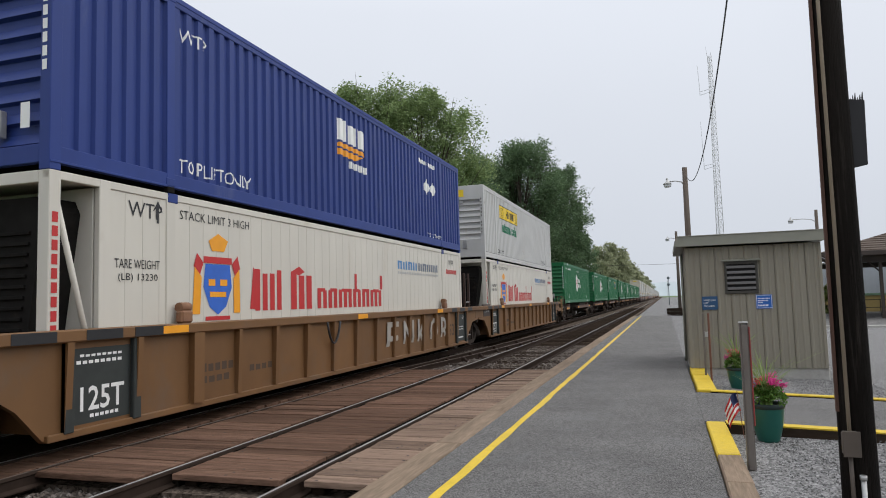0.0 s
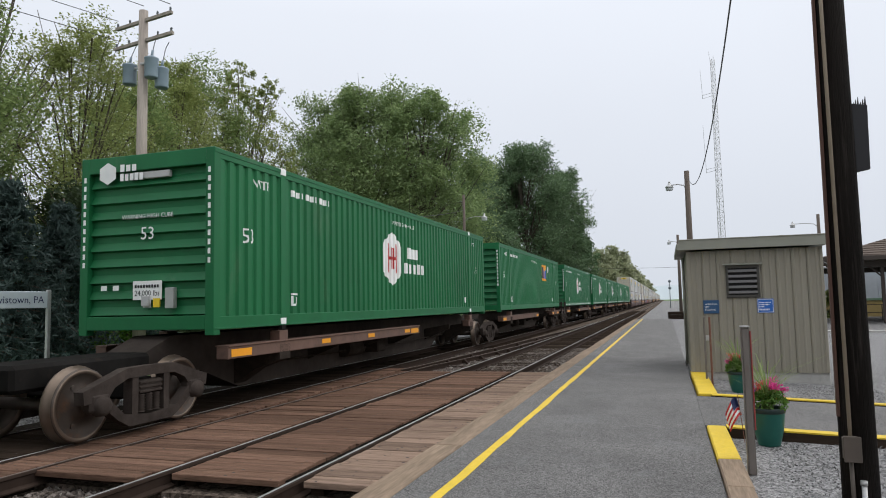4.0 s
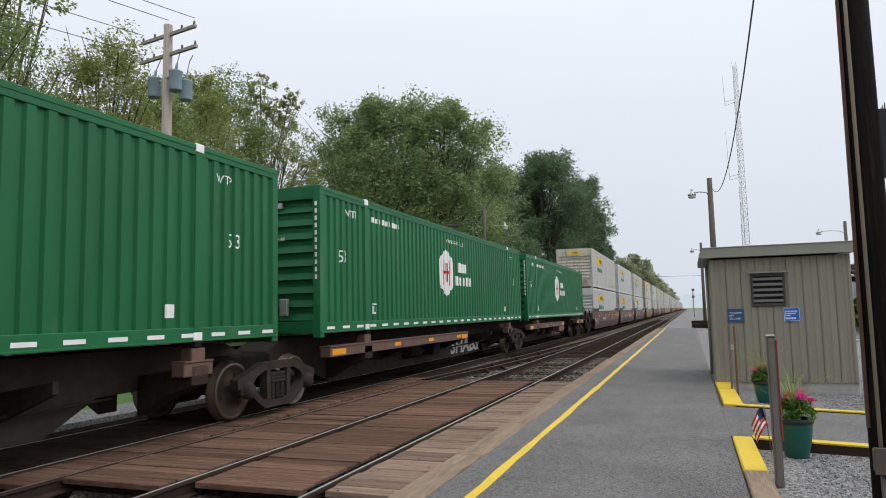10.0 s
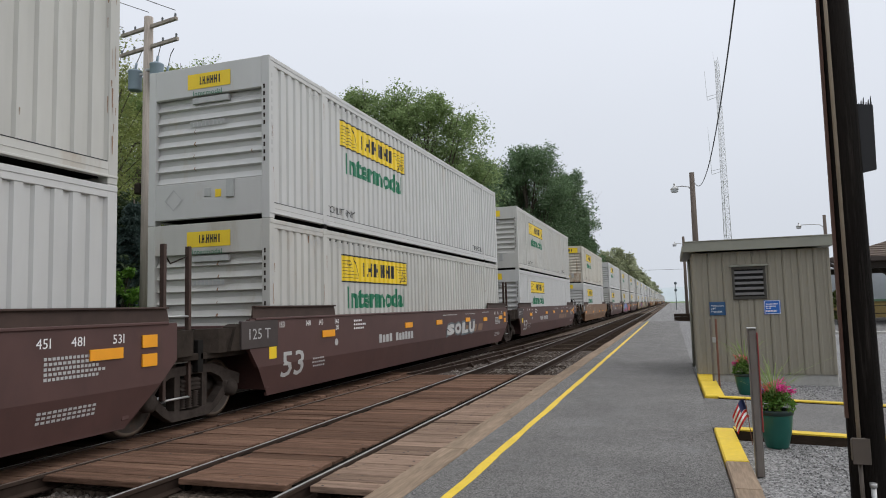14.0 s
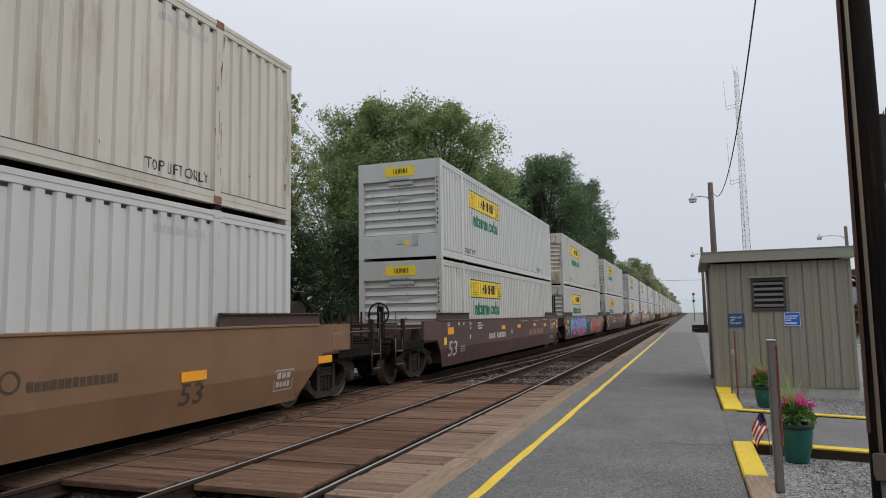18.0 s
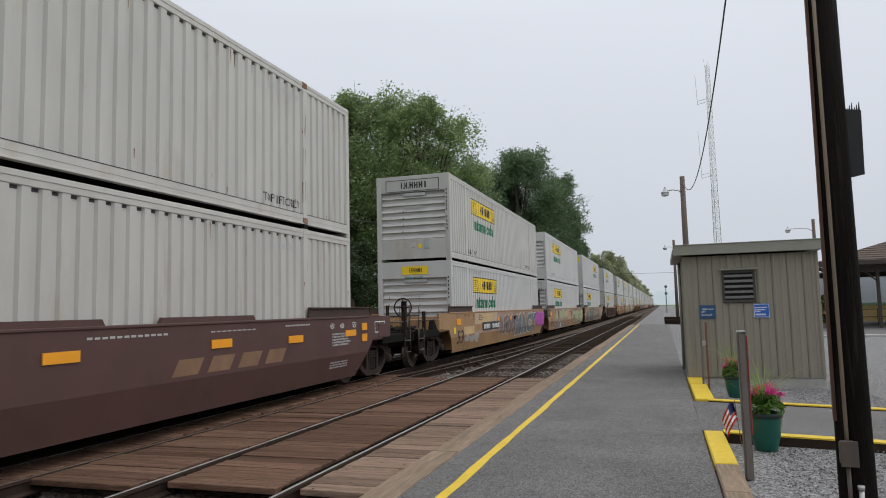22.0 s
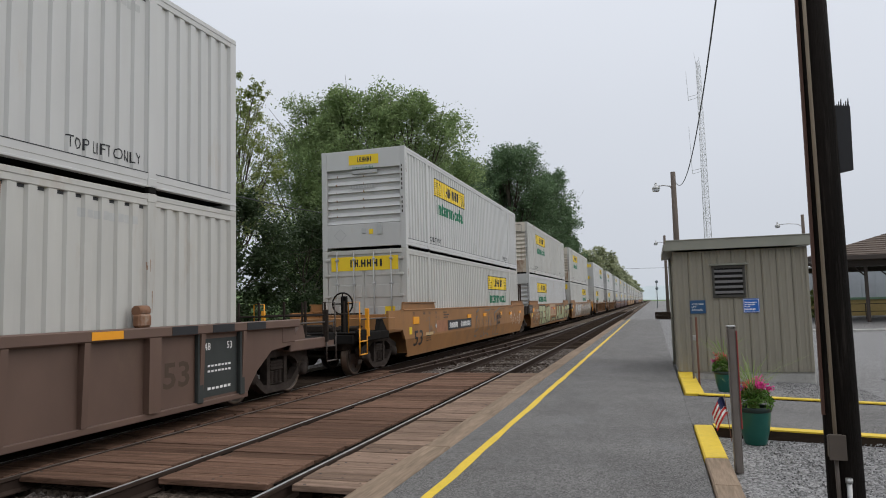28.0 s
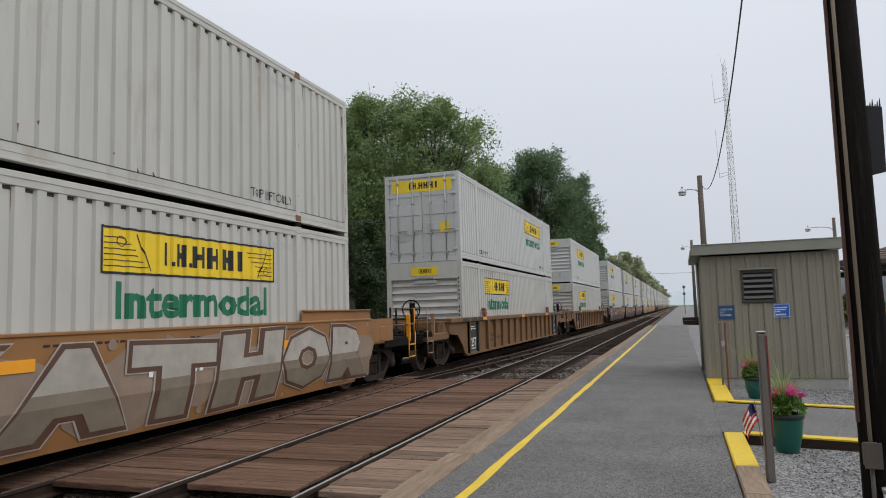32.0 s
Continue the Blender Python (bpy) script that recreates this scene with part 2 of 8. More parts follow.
def solid(name, mb, material, label, category="", group="", kind="", at=None):
    """A thing of one mesh."""
    ob = new(name, mb.mesh(name, material))
    if at is not None:
        ob.matrix_world = at
    return tagged(ob, label, category, group, kind)


TEXT = {}


def letters(body, height, width=None, bold=0.0):
    """Flat letter faces as lists of (u, v), capital height and overall width as given."""
    if (body, bold) not in TEXT:
        cu = bpy.data.curves.new("lettering", "FONT")
        cu.body = body
        cu.resolution_u = 2
        cu.offset = bold
        ob = new("lettering", cu)
        me = bpy.data.meshes.new_from_object(ob.evaluated_get(bpy.context.evaluated_depsgraph_get()))
        co = [v.co.copy() for v in me.vertices]
        TEXT[body, bold] = [[(co[i].x, co[i].y) for i in p.vertices] for p in me.polygons]
        bpy.data.objects.remove(ob)
        bpy.data.curves.remove(cu)
        bpy.data.meshes.remove(me)
    polys = TEXT[body, bold]
    us, vs = [p[0] for f in polys for p in f], [p[1] for f in polys for p in f]
    u0, v0 = min(us), min(vs)
    sv = height / (max(vs) - v0)
    su = sv if width is None else width / (max(us) - u0)
    return [[((u - u0) * su, (v - v0) * sv) for u, v in f] for f in polys]


def rect(u0, u1, v0, v1):
    return [(u0, v0), (u1, v0), (u1, v1), (u0, v1)]


def moved(polys, du, dv):
    return [[(u + du, v + dv) for u, v in f] for f in polys]


def word_bars(u0, u1, v0, v1, n, gap=0.28, seed=0):
    """A word that is not spelt out: a row of plain blocks."""
    rnd = random.Random(seed)
    step = (u1 - u0) / n
    return [rect(u0 + i * step, u0 + (i + 1 - gap) * step, v0, v1 - (v1 - v0) * (0.0 if i % 3 == 0 else 0.12 * rnd.random())) for i in range(n)]


def flat_mesh(name, polys, material, put, cuts=()):
    """Thin lettering or paint: flat faces cut at the folds of what they lie on, placed by put(u, v)."""
    bm = bmesh.new()
    for f in polys:
        try:
            bm.faces.new([bm.verts.new((u, v, 0)) for u, v in f])
        except ValueError:
            pass
    if cuts:
        us = [v.co.x for v in bm.verts]
        lo, hi = min(us), max(us)
        for c in cuts:
            if lo < c < hi:
                bmesh.ops.bisect_plane(bm, geom=bm.verts[:] + bm.edges[:] + bm.faces[:], plane_co=(c, 0, 0), plane_no=(1, 0, 0))
    for v in bm.verts:
        v.co = Vector(put(v.co.x, v.co.y))
    me = bpy.data.meshes.new(name)
    bm.to_mesh(me)
    bm.free()
    me.materials.append(material)
    return me

# ---- ground, tracks, platform ----
ASPHALT = mat("worn_asphalt", (0.148, 0.143, 0.137), 0.9, spec=0.12, speckle=0.6, speck=105.0, vary=0.26, grain=40.0, stain=(0.20, 0.20, 0.20), amount=0.25, blot=0.9, bump=0.7, bump_scale=120)
GRAVEL = mat("grey_gravel", (0.190, 0.186, 0.182), 0.95, spec=0.1, speckle=0.6, speck=45.0, vary=0.5, grain=34.0, stain=(0.30, 0.30, 0.30), amount=0.45, blot=16.0, bump=1.0, bump_scale=42)
BALLAST = mat("dark_ballast", (0.105, 0.084, 0.068), 0.95, spec=0.0, speckle=0.6, speck=26.0, vary=0.5, grain=22.0, stain=(0.15, 0.12, 0.10), amount=0.4, blot=9.0, bump=1.0, bump_scale=24)
GRASS = mat("rough_grass", (0.085, 0.150, 0.035), 0.9, vary=0.45, grain=14.0, stain=(0.16, 0.14, 0.07), amount=0.35, blot=2.0, bump=0.8, bump_scale=30)
PLANK = mat("worn_brown_plank", (0.150, 0.090, 0.063), 0.82, spec=0.02, vary=0.55, grain=9.0, stain=(0.070, 0.042, 0.030), amount=0.40, stretch=(0.55, 11, 3), blot=1.3, tone=0.26, bump=0.7, bump_scale=18)
GREYPLANK = mat("weathered_grey_plank", (0.225, 0.158, 0.118), 0.85, spec=0.02, vary=0.5, grain=9.0, stain=(0.075, 0.048, 0.036), amount=0.42, stretch=(0.55, 11, 3), blot=1.4, tone=0.28, bump=0.6, bump_scale=18)
KERB = mat("weathered_kerb_timber", (0.225, 0.168, 0.120), 0.85, spec=0.08, vary=0.42, grain=7.0, stain=(0.11, 0.085, 0.065), amount=0.35, stretch=(6, 0.5, 3), blot=1.0, tone=0.12, bump=0.4, bump_scale=24)
TIE = mat("creosoted_tie", (0.034, 0.025, 0.019), 0.9, spec=0.0, vary=0.35, grain=8, stain=(0.075, 0.058, 0.045), amount=0.30, stretch=(0.5, 5, 3), blot=1.5, tone=0.25, bump=0.4)
RAIL = mat("rusty_rail_side", (0.040, 0.028, 0.022), 0.85, 0.0, spec=0.05, vary=0.25, grain=9)
SHINE = mat("polished_rail_head", (0.42, 0.415, 0.41), 0.34, 0.6, vary=0.08, grain=3, stretch=(8, 0.3, 1))
DULLHEAD = mat("dull_rail_head", (0.16, 0.125, 0.105), 0.5, 0.5, vary=0.2, grain=5)
LINE = mat("yellow_platform_paint", (0.62, 0.43, 0.025), 0.65, vary=0.14, grain=20, stain=(0.20, 0.18, 0.12), amount=0.12, blot=3.0, bump=0.25, bump_scale=90)
TAR = mat("tar_crack", (0.035, 0.035, 0.037), 0.7)

g = MB()
xs = [-900, -300, -120, -60, -35, -24, -16, -11.5, -9.6, -2.9, -2.3, 0.45, 3, 6, 12, 30, 90, 300, 900]
zs = [22, 16, 6, 3.2, 2.0, 0.9, 0.1, -0.25, -0.55, -0.55, -0.55, -0.30, -0.30, -0.34, -0.36, -0.4, -0.4, -0.4, 4]
ys = [-200, -60, -20, 0, 20, 45, 80, 140, 260, 500, 900, 1600, 2600]
for (xa, za), (xb, zb) in zip(zip(xs, zs), zip(xs[1:], zs[1:])):
    for ya, yb in zip(ys, ys[1:]):
        g.face([(xa, ya, za), (xb, ya, zb), (xb, yb, zb), (xa, yb, za)])
solid("ground", g, GRASS, "rough grass and earth reaching the hills", kind="structure")

bed = MB()
bed.prism([(-6.55, -0.52), (-6.5, -0.17), (-2.62, -0.17), (-2.56, -0.52)], 1, 5.7, 1400)
solid("ballast_bed", bed, BALLAST, "dark oil-stained ballast under the near track", kind="structure")
# near-black ballast: the shade under the train is put into its colour
SHADE_BLACK = mat("oil_black_ballast", (0.014, 0.012, 0.010), 0.95, spec=0.0, speckle=0.5, speck=26.0, vary=0.5, grain=22.0, stain=(0.03, 0.025, 0.021), amount=0.25, blot=5.0, bump=1.0, bump_scale=24)
solid("train_bed", MB().prism([(-10.6, -0.52), (-9.9, -0.17), (-6.5, -0.17), (-6.45, -0.52)], 1, -60, 1400), SHADE_BLACK, "ballast coloured black for the shade under the train", kind="structure")
solid("ballast_bed_near", MB().prism([(-6.45, -0.52), (-6.45, -0.24), (-2.62, -0.24), (-2.56, -0.52)], 1, -60, 5.7), BALLAST, "dark ballast before the plank crossing", kind="structure")
lot = MB()
for i in range(14):
    for j in range(24):
        def zz(x, y):
            return max(-0.24, -0.06 - 0.035 * max(0, x - 0.6)) + 0.012 * noise.noise(Vector((x * 1.3, y * 1.3, 0)))
        xa, xb = 0.40 + i * i * 0.12, 0.40 + (i + 1) ** 2 * 0.12
        ya, yb = -14 + j * 3.2, -14 + (j + 1) * 3.2
        lot.face([(xa, ya, zz(xa, ya)), (xb, ya, zz(xb, ya)), (xb, yb, zz(xb, yb)), (xa, yb, zz(xa, yb))])
solid("gravel_lot", lot, GRAVEL, "grey crushed-stone lot beside the platform", kind="structure")

solid("yard", MB().prism([(-2.5, -0.265), (60, -0.265), (60, -0.5), (-2.5, -0.5)], 1, 57.6, 700), GRAVEL, "grey gravel yard beyond the platform", kind="structure")
solid("far_side_gravel", MB().prism([(-11.7, -0.5), (-11.5, -0.14), (-10.4, -0.16), (-10.3, -0.5)], 1, -60, 900), GRAVEL, "pale gravel beyond the train's track", kind="structure")

# platform slab, path across, paint
solid("platform", MB().box(-2.24, 0.40, -14, 57.5, -0.5, 0.05, 0.01), ASPHALT, "worn grey asphalt platform", kind="structure")
solid("platform_path", MB().prism([(0.40, 0.046), (9.0, -0.30), (9.0, -0.5), (0.40, -0.5)], 1, 9.28, 12.02), ASPHALT, "grey asphalt path crossing the gravel", kind="structure")
line = MB()
_rn = random.Random(3)
_prev = (-1.910, -1.812)
for i in range(120):
    y0, y1 = -14 + i * 0.592, -14 + (i + 1) * 0.592
    nxt = (-1.910 + _rn.uniform(-0.010, 0.010), -1.812 + _rn.uniform(-0.010, 0.010))
    line.face([(_prev[0], y0, 0.054), (_prev[1], y0, 0.054), (nxt[1], y1, 0.054), (nxt[0], y1, 0.054)])
    _prev = nxt
solid("platform_line", line, LINE, "yellow safety line painted along the platform edge", kind="structure")


def crack(pts, w=0.012):
    mb = MB()
    for (xa, ya), (xb, yb) in zip(pts, pts[1:]):
        d = Vector((xb - xa, yb - ya, 0)).normalized()
        nn = Vector((-d.y, d.x, 0)) * w
        mb.face([(xa - nn.x, ya - nn.y, 0.0535), (xb - nn.x, yb - nn.y, 0.0535), (xb + nn.x, yb + nn.y, 0.0535), (xa + nn.x, ya + nn.y, 0.0535)])
    return mb


_rn = random.Random(11)
cracks = MB()
for y0, x0, x1 in ((8.9, -0.6, 0.42), (17.3, -2.2, 0.4), (24.0, -2.2, 0.4), (33.0, -2.2, 0.4), (12.6, -0.9, 0.4), (45.0, -2.2, 0.4)):
    pts, x = [], x0
    while x < x1:
        pts.append((x, y0 + _rn.uniform(-0.05, 0.05) + 0.05 * math.sin(x * 5)))
        x += 0.14
    c = crack(pts, 0.006)
    k = len(cracks.v)
    cracks.v += c.v
    cracks.f += [tuple(i + k for i in f) for f in c.f]
    cracks.s += c.s
solid("platform_cracks", cracks, TAR, "dark cracks and joints in the asphalt", kind="structure")


def timber_run(name, x0, x1, ya, yb, ztop, zlow, material, label, piece, length=2.6):
    par = thing(name, Matrix(), label, kind="structure", category="")
    rnd = random.Random(hash(round(ya * 10)) % 97)
    y = ya
    while y < yb - 0.1:
        e = min(yb, y + length * rnd.uniform(0.85, 1.1))
        dx = rnd.uniform(-0.008, 0.008)
        part(piece, MB().box(x0 + dx, x1 + dx, y + 0.004, e - 0.004, zlow, ztop + rnd.uniform(-0.006, 0.006), 0.014), material, par)
        y = e
    return par


timber_run("platform_kerb", -2.555, -2.245, -8, 57.5, 0.052, -0.45, KERB, "weathered timber edge of the platform", "kerb_timber")
timber_run("path_edge", 0.405, 0.625, -8, 7.26, 0.075, -0.3, KERB, "weathered timber edging beside the gravel", "edge_timber", 2.4)
timber_run("path_edge_painted", 0.41, 0.63, 7.27, 9.17, 0.078, -0.3, LINE, "timber edging painted yellow", "edge_timber", 2.0)
timber_run("path_edge_beyond", 0.44, 0.74, 12.12, 15.75, 0.078, -0.3, LINE, "timber edging painted yellow beside the shed", "edge_timber", 2.2)
solid("platform_edge_gravel", MB().box(0.38, 0.55, 18.8, 57.0, -0.4, 0.03, 0.02), GRAVEL, "pale crumbling concrete edge of the platform", kind="structure")


def cross_edge(name, y0, y1):
    par = thing(name, Matrix(), "dark timber along the path with yellow painted top", kind="structure")
    x = 0.64
    while x < 8.6:
        e = x + 2.3
        za, zb = 0.075 - 0.0405 * (x - 0.4), 0.075 - 0.0405 * (e - 0.4)
        t = part("edge_timber", MB().prism([(x, za), (e - 0.006, zb), (e - 0.006, -0.5), (x, -0.5)], 1, y0, y1), TIE, par)
        part("yellow_paint", MB().prism([(x, za + 0.004), (e - 0.008, zb + 0.004), (e - 0.008, zb - 0.014), (x, za - 0.014)], 1, y0 - 0.002, y1 - 0.004), LINE, t)
        x = e


cross_edge("path_side_near", 9.08, 9.27)
cross_edge("path_side_far", 12.03, 12.20)

# added wall out of view behind the camera, cutting the light from there
solid("station_wall", MB().box(0.8, 16, -11.2, -10.8, -0.5, 6.0), mat("plain_brown_wall", (0.16, 0.11, 0.085), 0.85, vary=0.15, grain=3), "unseen plain brown wall added to cut light from behind", kind="structure")

# rails
HEAD = [(-0.034, -0.002), (-0.036, -0.03), (-0.012, -0.045), (-0.009, -0.13), (-0.07, -0.15), (-0.07, -0.165), (0.07, -0.165), (0.07, -0.15), (0.009, -0.13), (0.012, -0.045), (0.036, -0.03), (0.034, -0.002)]


def rail(x, ya, yb, bright, label):
    ob = thing("rail", pose(x, 0, 0), label, kind="structure")
    part("rail_body", MB().prism(HEAD, 1, ya, yb), RAIL, ob)
    part("rail_head", MB().box(-0.026, 0.002, ya, yb, -0.004, 0.001, 0.002), SHINE if bright else DULLHEAD, ob)
    return ob


for _x in (-3.404, -4.908):
    rail(_x, -60, 1300, True, "worn steel rail of the near track, head polished")
for _x in (-7.06, -8.53):
    rail(_x, -60, 1300, True, "steel rail under the train")
# a lightly used rail that closes on the near track
def curved_rail(name, bend, label, clips):
    ob = thing(name, Matrix(), label, kind="structure")
    for (xa, ya), (xb, yb) in zip(bend, bend[1:]):
        body, head = MB(), MB()
        for prof, mb in ((HEAD, body), ([(-0.022, 0.001), (-0.022, -0.004), (0.014, -0.004), (0.014, 0.001)], head)):
            n = len(prof)
            for i in range(n):
                (u0, w0), (u1, w1) = prof[i], prof[(i + 1) % n]
                mb.face([(xa + u0, ya, w0), (xb + u0, yb, w0), (xb + u1, yb, w1), (xa + u1, ya, w1)])
        part("rail_body", body, RAIL, ob)
        part("rail_head", head, DULLHEAD, ob)
    for x, y in clips:
        part("rail_brace", MB().prism([(x - 0.17, -0.16), (x + 0.17, -0.16), (x + 0.15, -0.12), (x + 0.06, -0.02), (x - 0.06, -0.02), (x - 0.15, -0.12)], 1, y - 0.07, y + 0.07), RAIL, ob)


curved_rail("diverging_rail", [(-6.40, -60), (-6.36, 6), (-6.2, 11), (-6.03, 17), (-5.70, 20), (-5.34, 25), (-5.06, 34), (-4.99, 50)], "dull brown rail leading into the near track",
            [(-5.74, 19.4), (-5.62, 20.8), (-5.5, 22.5), (-5.4, 23.8), (-5.3, 25.6), (-5.22, 27.6)])
curved_rail("closure_rail", [(-6.42, 16.2), (-6.27, 18), (-6.12, 21), (-5.92, 26), (-5.66, 32), (-5.3, 40), (-5.1, 52)], "dull brown rail of the turnout beside the near track",
            [(-6.2, 19.2), (-6.1, 21.4), (-5.98, 24.2), (-5.85, 27.4), (-5.7, 31.0)])
for _x, _y in ((-5.9, 18.2), (-5.75, 20.4)):
    solid("switch_rod", MB().box(_x - 0.6, _x + 0.5, _y, _y + 0.05, -0.14, -0.10), RAIL, "rusty switch rod between the rails", "switch rod")
# ties
ties = thing("near_ties", Matrix(), "dark creosoted wooden ties of the near track", kind="structure")
_rn = random.Random(5)
tie_mesh = MB().box(-1.3, 1.3, -0.11, 0.11, -0.17, 0.0, 0.015).mesh("tie", TIE)
y = 16.0
while y < 110:
    if not 6.2 < y < 15.7:
        t = part("tie", tie_mesh, TIE, ties)
        t.location = (-4.156 + _rn.uniform(-0.05, 0.05), y, -0.145 + _rn.uniform(-0.01, 0.008))
        t.rotation_euler = (0, 0, _rn.uniform(-0.015, 0.015))
    y += 0.53
ties = thing("far_ties", Matrix(), "dark ties under the train", kind="structure")
y = -4.0
while y < 60:
    t = part("tie", tie_mesh, TIE, ties)
    t.location = (-7.79, y, -0.15)
    y += 0.53
plates = MB()
for y in [v * 0.53 for v in range(30, 190)]:
    if not 6.2 < y + 0.1 < 15.7:
        for x in (-3.404, -4.908):
            plates.box(x - 0.13, x + 0.13, y - 0.08, y + 0.08, -0.165, -0.145, 0.004)
            for d in (-0.1, 0.1):
                plates.box(x + d - 0.015, x + d + 0.015, y - 0.05, y - 0.02, -0.146, -0.115, 0.004)
tagged(solid("tie_plates", plates, RAIL, "rusty tie plates and spikes along the rails", "tie plates"), kind="stuff")

# plank crossing
NAILS = MB()


def nails(a, b, y, w, z, rnd):
    for x in (a + 0.10, (a + b) / 2, b - 0.10):
        for d in (-0.28, 0.28):
            if rnd.random() < 0.4:
                u, v, s = x + rnd.uniform(-0.03, 0.03), y + d * w + rnd.uniform(-0.02, 0.02), rnd.uniform(0.008, 0.016)
                NAILS.face([(u - s, v - s, z + 0.0025), (u + s, v - s, z + 0.0025), (u + s * 0.8, v + s, z + 0.0025), (u - s, v + s, z + 0.0025)])


def planks(name, x0, x1, ya, yb, material, label, wide=0.245):
    par = thing(name, Matrix(), label, kind="structure")
    rnd = random.Random(int(abs(x0) * 100))
    y = ya + rnd.uniform(-0.04, 0.04)
    while y < yb:
        w = wide * rnd.uniform(0.82, 1.12)
        a, b = x0 + rnd.uniform(-0.015, 0.015), x1 + rnd.uniform(-0.03, 0.02)
        z = -0.012 + rnd.uniform(-0.008, 0.006)
        part("plank", MB().box(a, b, y + 0.006, y + w - 0.008, z - 0.06, z, 0.005), material, par)
        nails(a, b, y + w / 2, w, z, rnd)
        y += w
    return par


planks("crossing_planks_gauge", -4.80, -3.575, 5.80, 15.95, PLANK, "brown worn planks laid between the rails")
planks("crossing_planks_platform", -3.345, -2.595, 5.80, 15.9, GREYPLANK, "grey weathered planks between rail and platform edge")
planks("crossing_planks_middle", -6.34, -5.045, 5.60, 15.9, PLANK, "brown worn planks between the two tracks")
planks("crossing_planks_beyond", -6.98, -6.46, 5.2, 16.4, PLANK, "brown worn planks beside the train's track")
# tie colour in place of plank brown: the train's shade as a darker material
planks("crossing_planks_far_gauge", -8.44, -7.16, 5.2, 16.4, TIE, "planks darkened for the shade under the train")
tagged(solid("plank_nails", NAILS, mat("rusted_nail_head", (0.022, 0.016, 0.013), 0.8), "rusted spike heads and holes in the planks", "nails"), kind="stuff")
# near-flush black strips stand in for shade and dirt in the rail gaps
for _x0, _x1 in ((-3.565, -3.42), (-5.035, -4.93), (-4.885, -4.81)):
    solid("flangeway_dirt", MB().box(_x0, _x1, 5.9, 15.8, -0.17, -0.034, 0.003), SHADE_BLACK, "black strip for the shade and dirt in the gap beside the rail", kind="structure")
blocks = thing("crossing_bearers", Matrix(), "dark timber bearers under the crossing", kind="structure")
for x in (-6.2, -5.1, -4.7, -3.65, -3.25, -2.7):
    part("bearer", MB().box(x - 0.07, x + 0.07, 5.95, 15.8, -0.26, -0.082), TIE, blocks)


def stones(name, n, boxes, size, material, label, seed):
    """Loose stones as one heap of small uneven lumps."""
    rnd = np.random.RandomState(seed)
    base = np.array([(1, 0, 0), (-1, 0, 0), (0, 1, 0), (0, -1, 0), (0, 0, 1), (0, 0, -1)], float)
    tri = np.array([(0, 2, 4), (2, 1, 4), (1, 3, 4), (3, 0, 4), (2, 0, 5), (1, 2, 5), (3, 1, 5), (0, 3, 5)])
    area = np.array([(b[1] - b[0]) * (b[3] - b[2]) for b in boxes])
    pick = rnd.choice(len(boxes), n, p=area / area.sum())
    bx = np.array(boxes)[pick]
    c = np.stack([rnd.uniform(bx[:, 0], bx[:, 1]), rnd.uniform(bx[:, 2], bx[:, 3]), bx[:, 4]], 1)
    s = size * rnd.uniform(0.5, 1.35, (n, 1, 1)) * rnd.uniform(0.6, 1.2, (n, 6, 1))
    ang = rnd.uniform(0, 6.28, n)
    ca, sa = np.cos(ang)[:, None], np.sin(ang)[:, None]
    b = base[None] * s + rnd.uniform(-0.25, 0.25, (n, 6, 3)) * size
    v = np.stack([b[..., 0] * ca - b[..., 1] * sa, b[..., 0] * sa + b[..., 1] * ca, b[..., 2] * 0.75], 2) + c[:, None]
    f = tri[None] + (np.arange(n) * 6)[:, None, None]
    me = bpy.data.meshes.new(name)
    me.from_pydata(v.reshape(-1, 3).tolist(), [], f.reshape(-1, 3).tolist())
    me.materials.append(material)
    return tagged(new(name, me), label, "stones", kind="stuff")


def stone_mat(name, dark, light, pale):
    m = bpy.data.materials.new(name)
    m.use_nodes = True
    n, l = m.node_tree.nodes, m.node_tree.links
    geo, ramp = n.new("ShaderNodeNewGeometry"), n.new("ShaderNodeValToRGB")
    ramp.color_ramp.elements[0].color, ramp.color_ramp.elements[1].color = (*dark, 1), (*pale, 1)
    ramp.color_ramp.elements.new(0.7).color = (*light, 1)
    l.new(geo.outputs["Random Per Island"], ramp.inputs["Fac"])
    l.new(ramp.outputs["Color"], n["Principled BSDF"].inputs["Base Color"])
    n["Principled BSDF"].inputs["Roughness"].default_value = 0.85
    return m


BALLAST_STONE = stone_mat("ballast_stones", (0.045, 0.035, 0.029), (0.135, 0.108, 0.090), (0.26, 0.23, 0.205))
LOT_STONE = stone_mat("lot_stones", (0.075, 0.073, 0.072), (0.20, 0.197, 0.193), (0.38, 0.37, 0.36))
stones("ballast_stones", 7500, [(-4.8, -3.5, 16.0, 26, -0.16), (-3.3, -2.6, 16.0, 26, -0.15), (-6.9, -5.0, 16.2, 24, -0.15)],
       0.030, BALLAST_STONE, "dark angular ballast stones between the ties", 4)
stones("near_ballast_stones", 4200, [(-6.3, -5.0, 3.4, 5.75, -0.225), (-4.8, -3.5, 3.0, 5.75, -0.225), (-3.3, -2.65, 2.6, 5.75, -0.225)], 0.036, BALLAST_STONE, "brown-grey ballast before the crossing", 14)
stones("dirt_clumps", 900, [(-6.75, -6.3, 16.4, 26, -0.14), (-5.9, -5.2, 17.0, 30, -0.15)], 0.055, BALLAST_STONE, "dark clumps of dirt and stone along the turnout", 9)
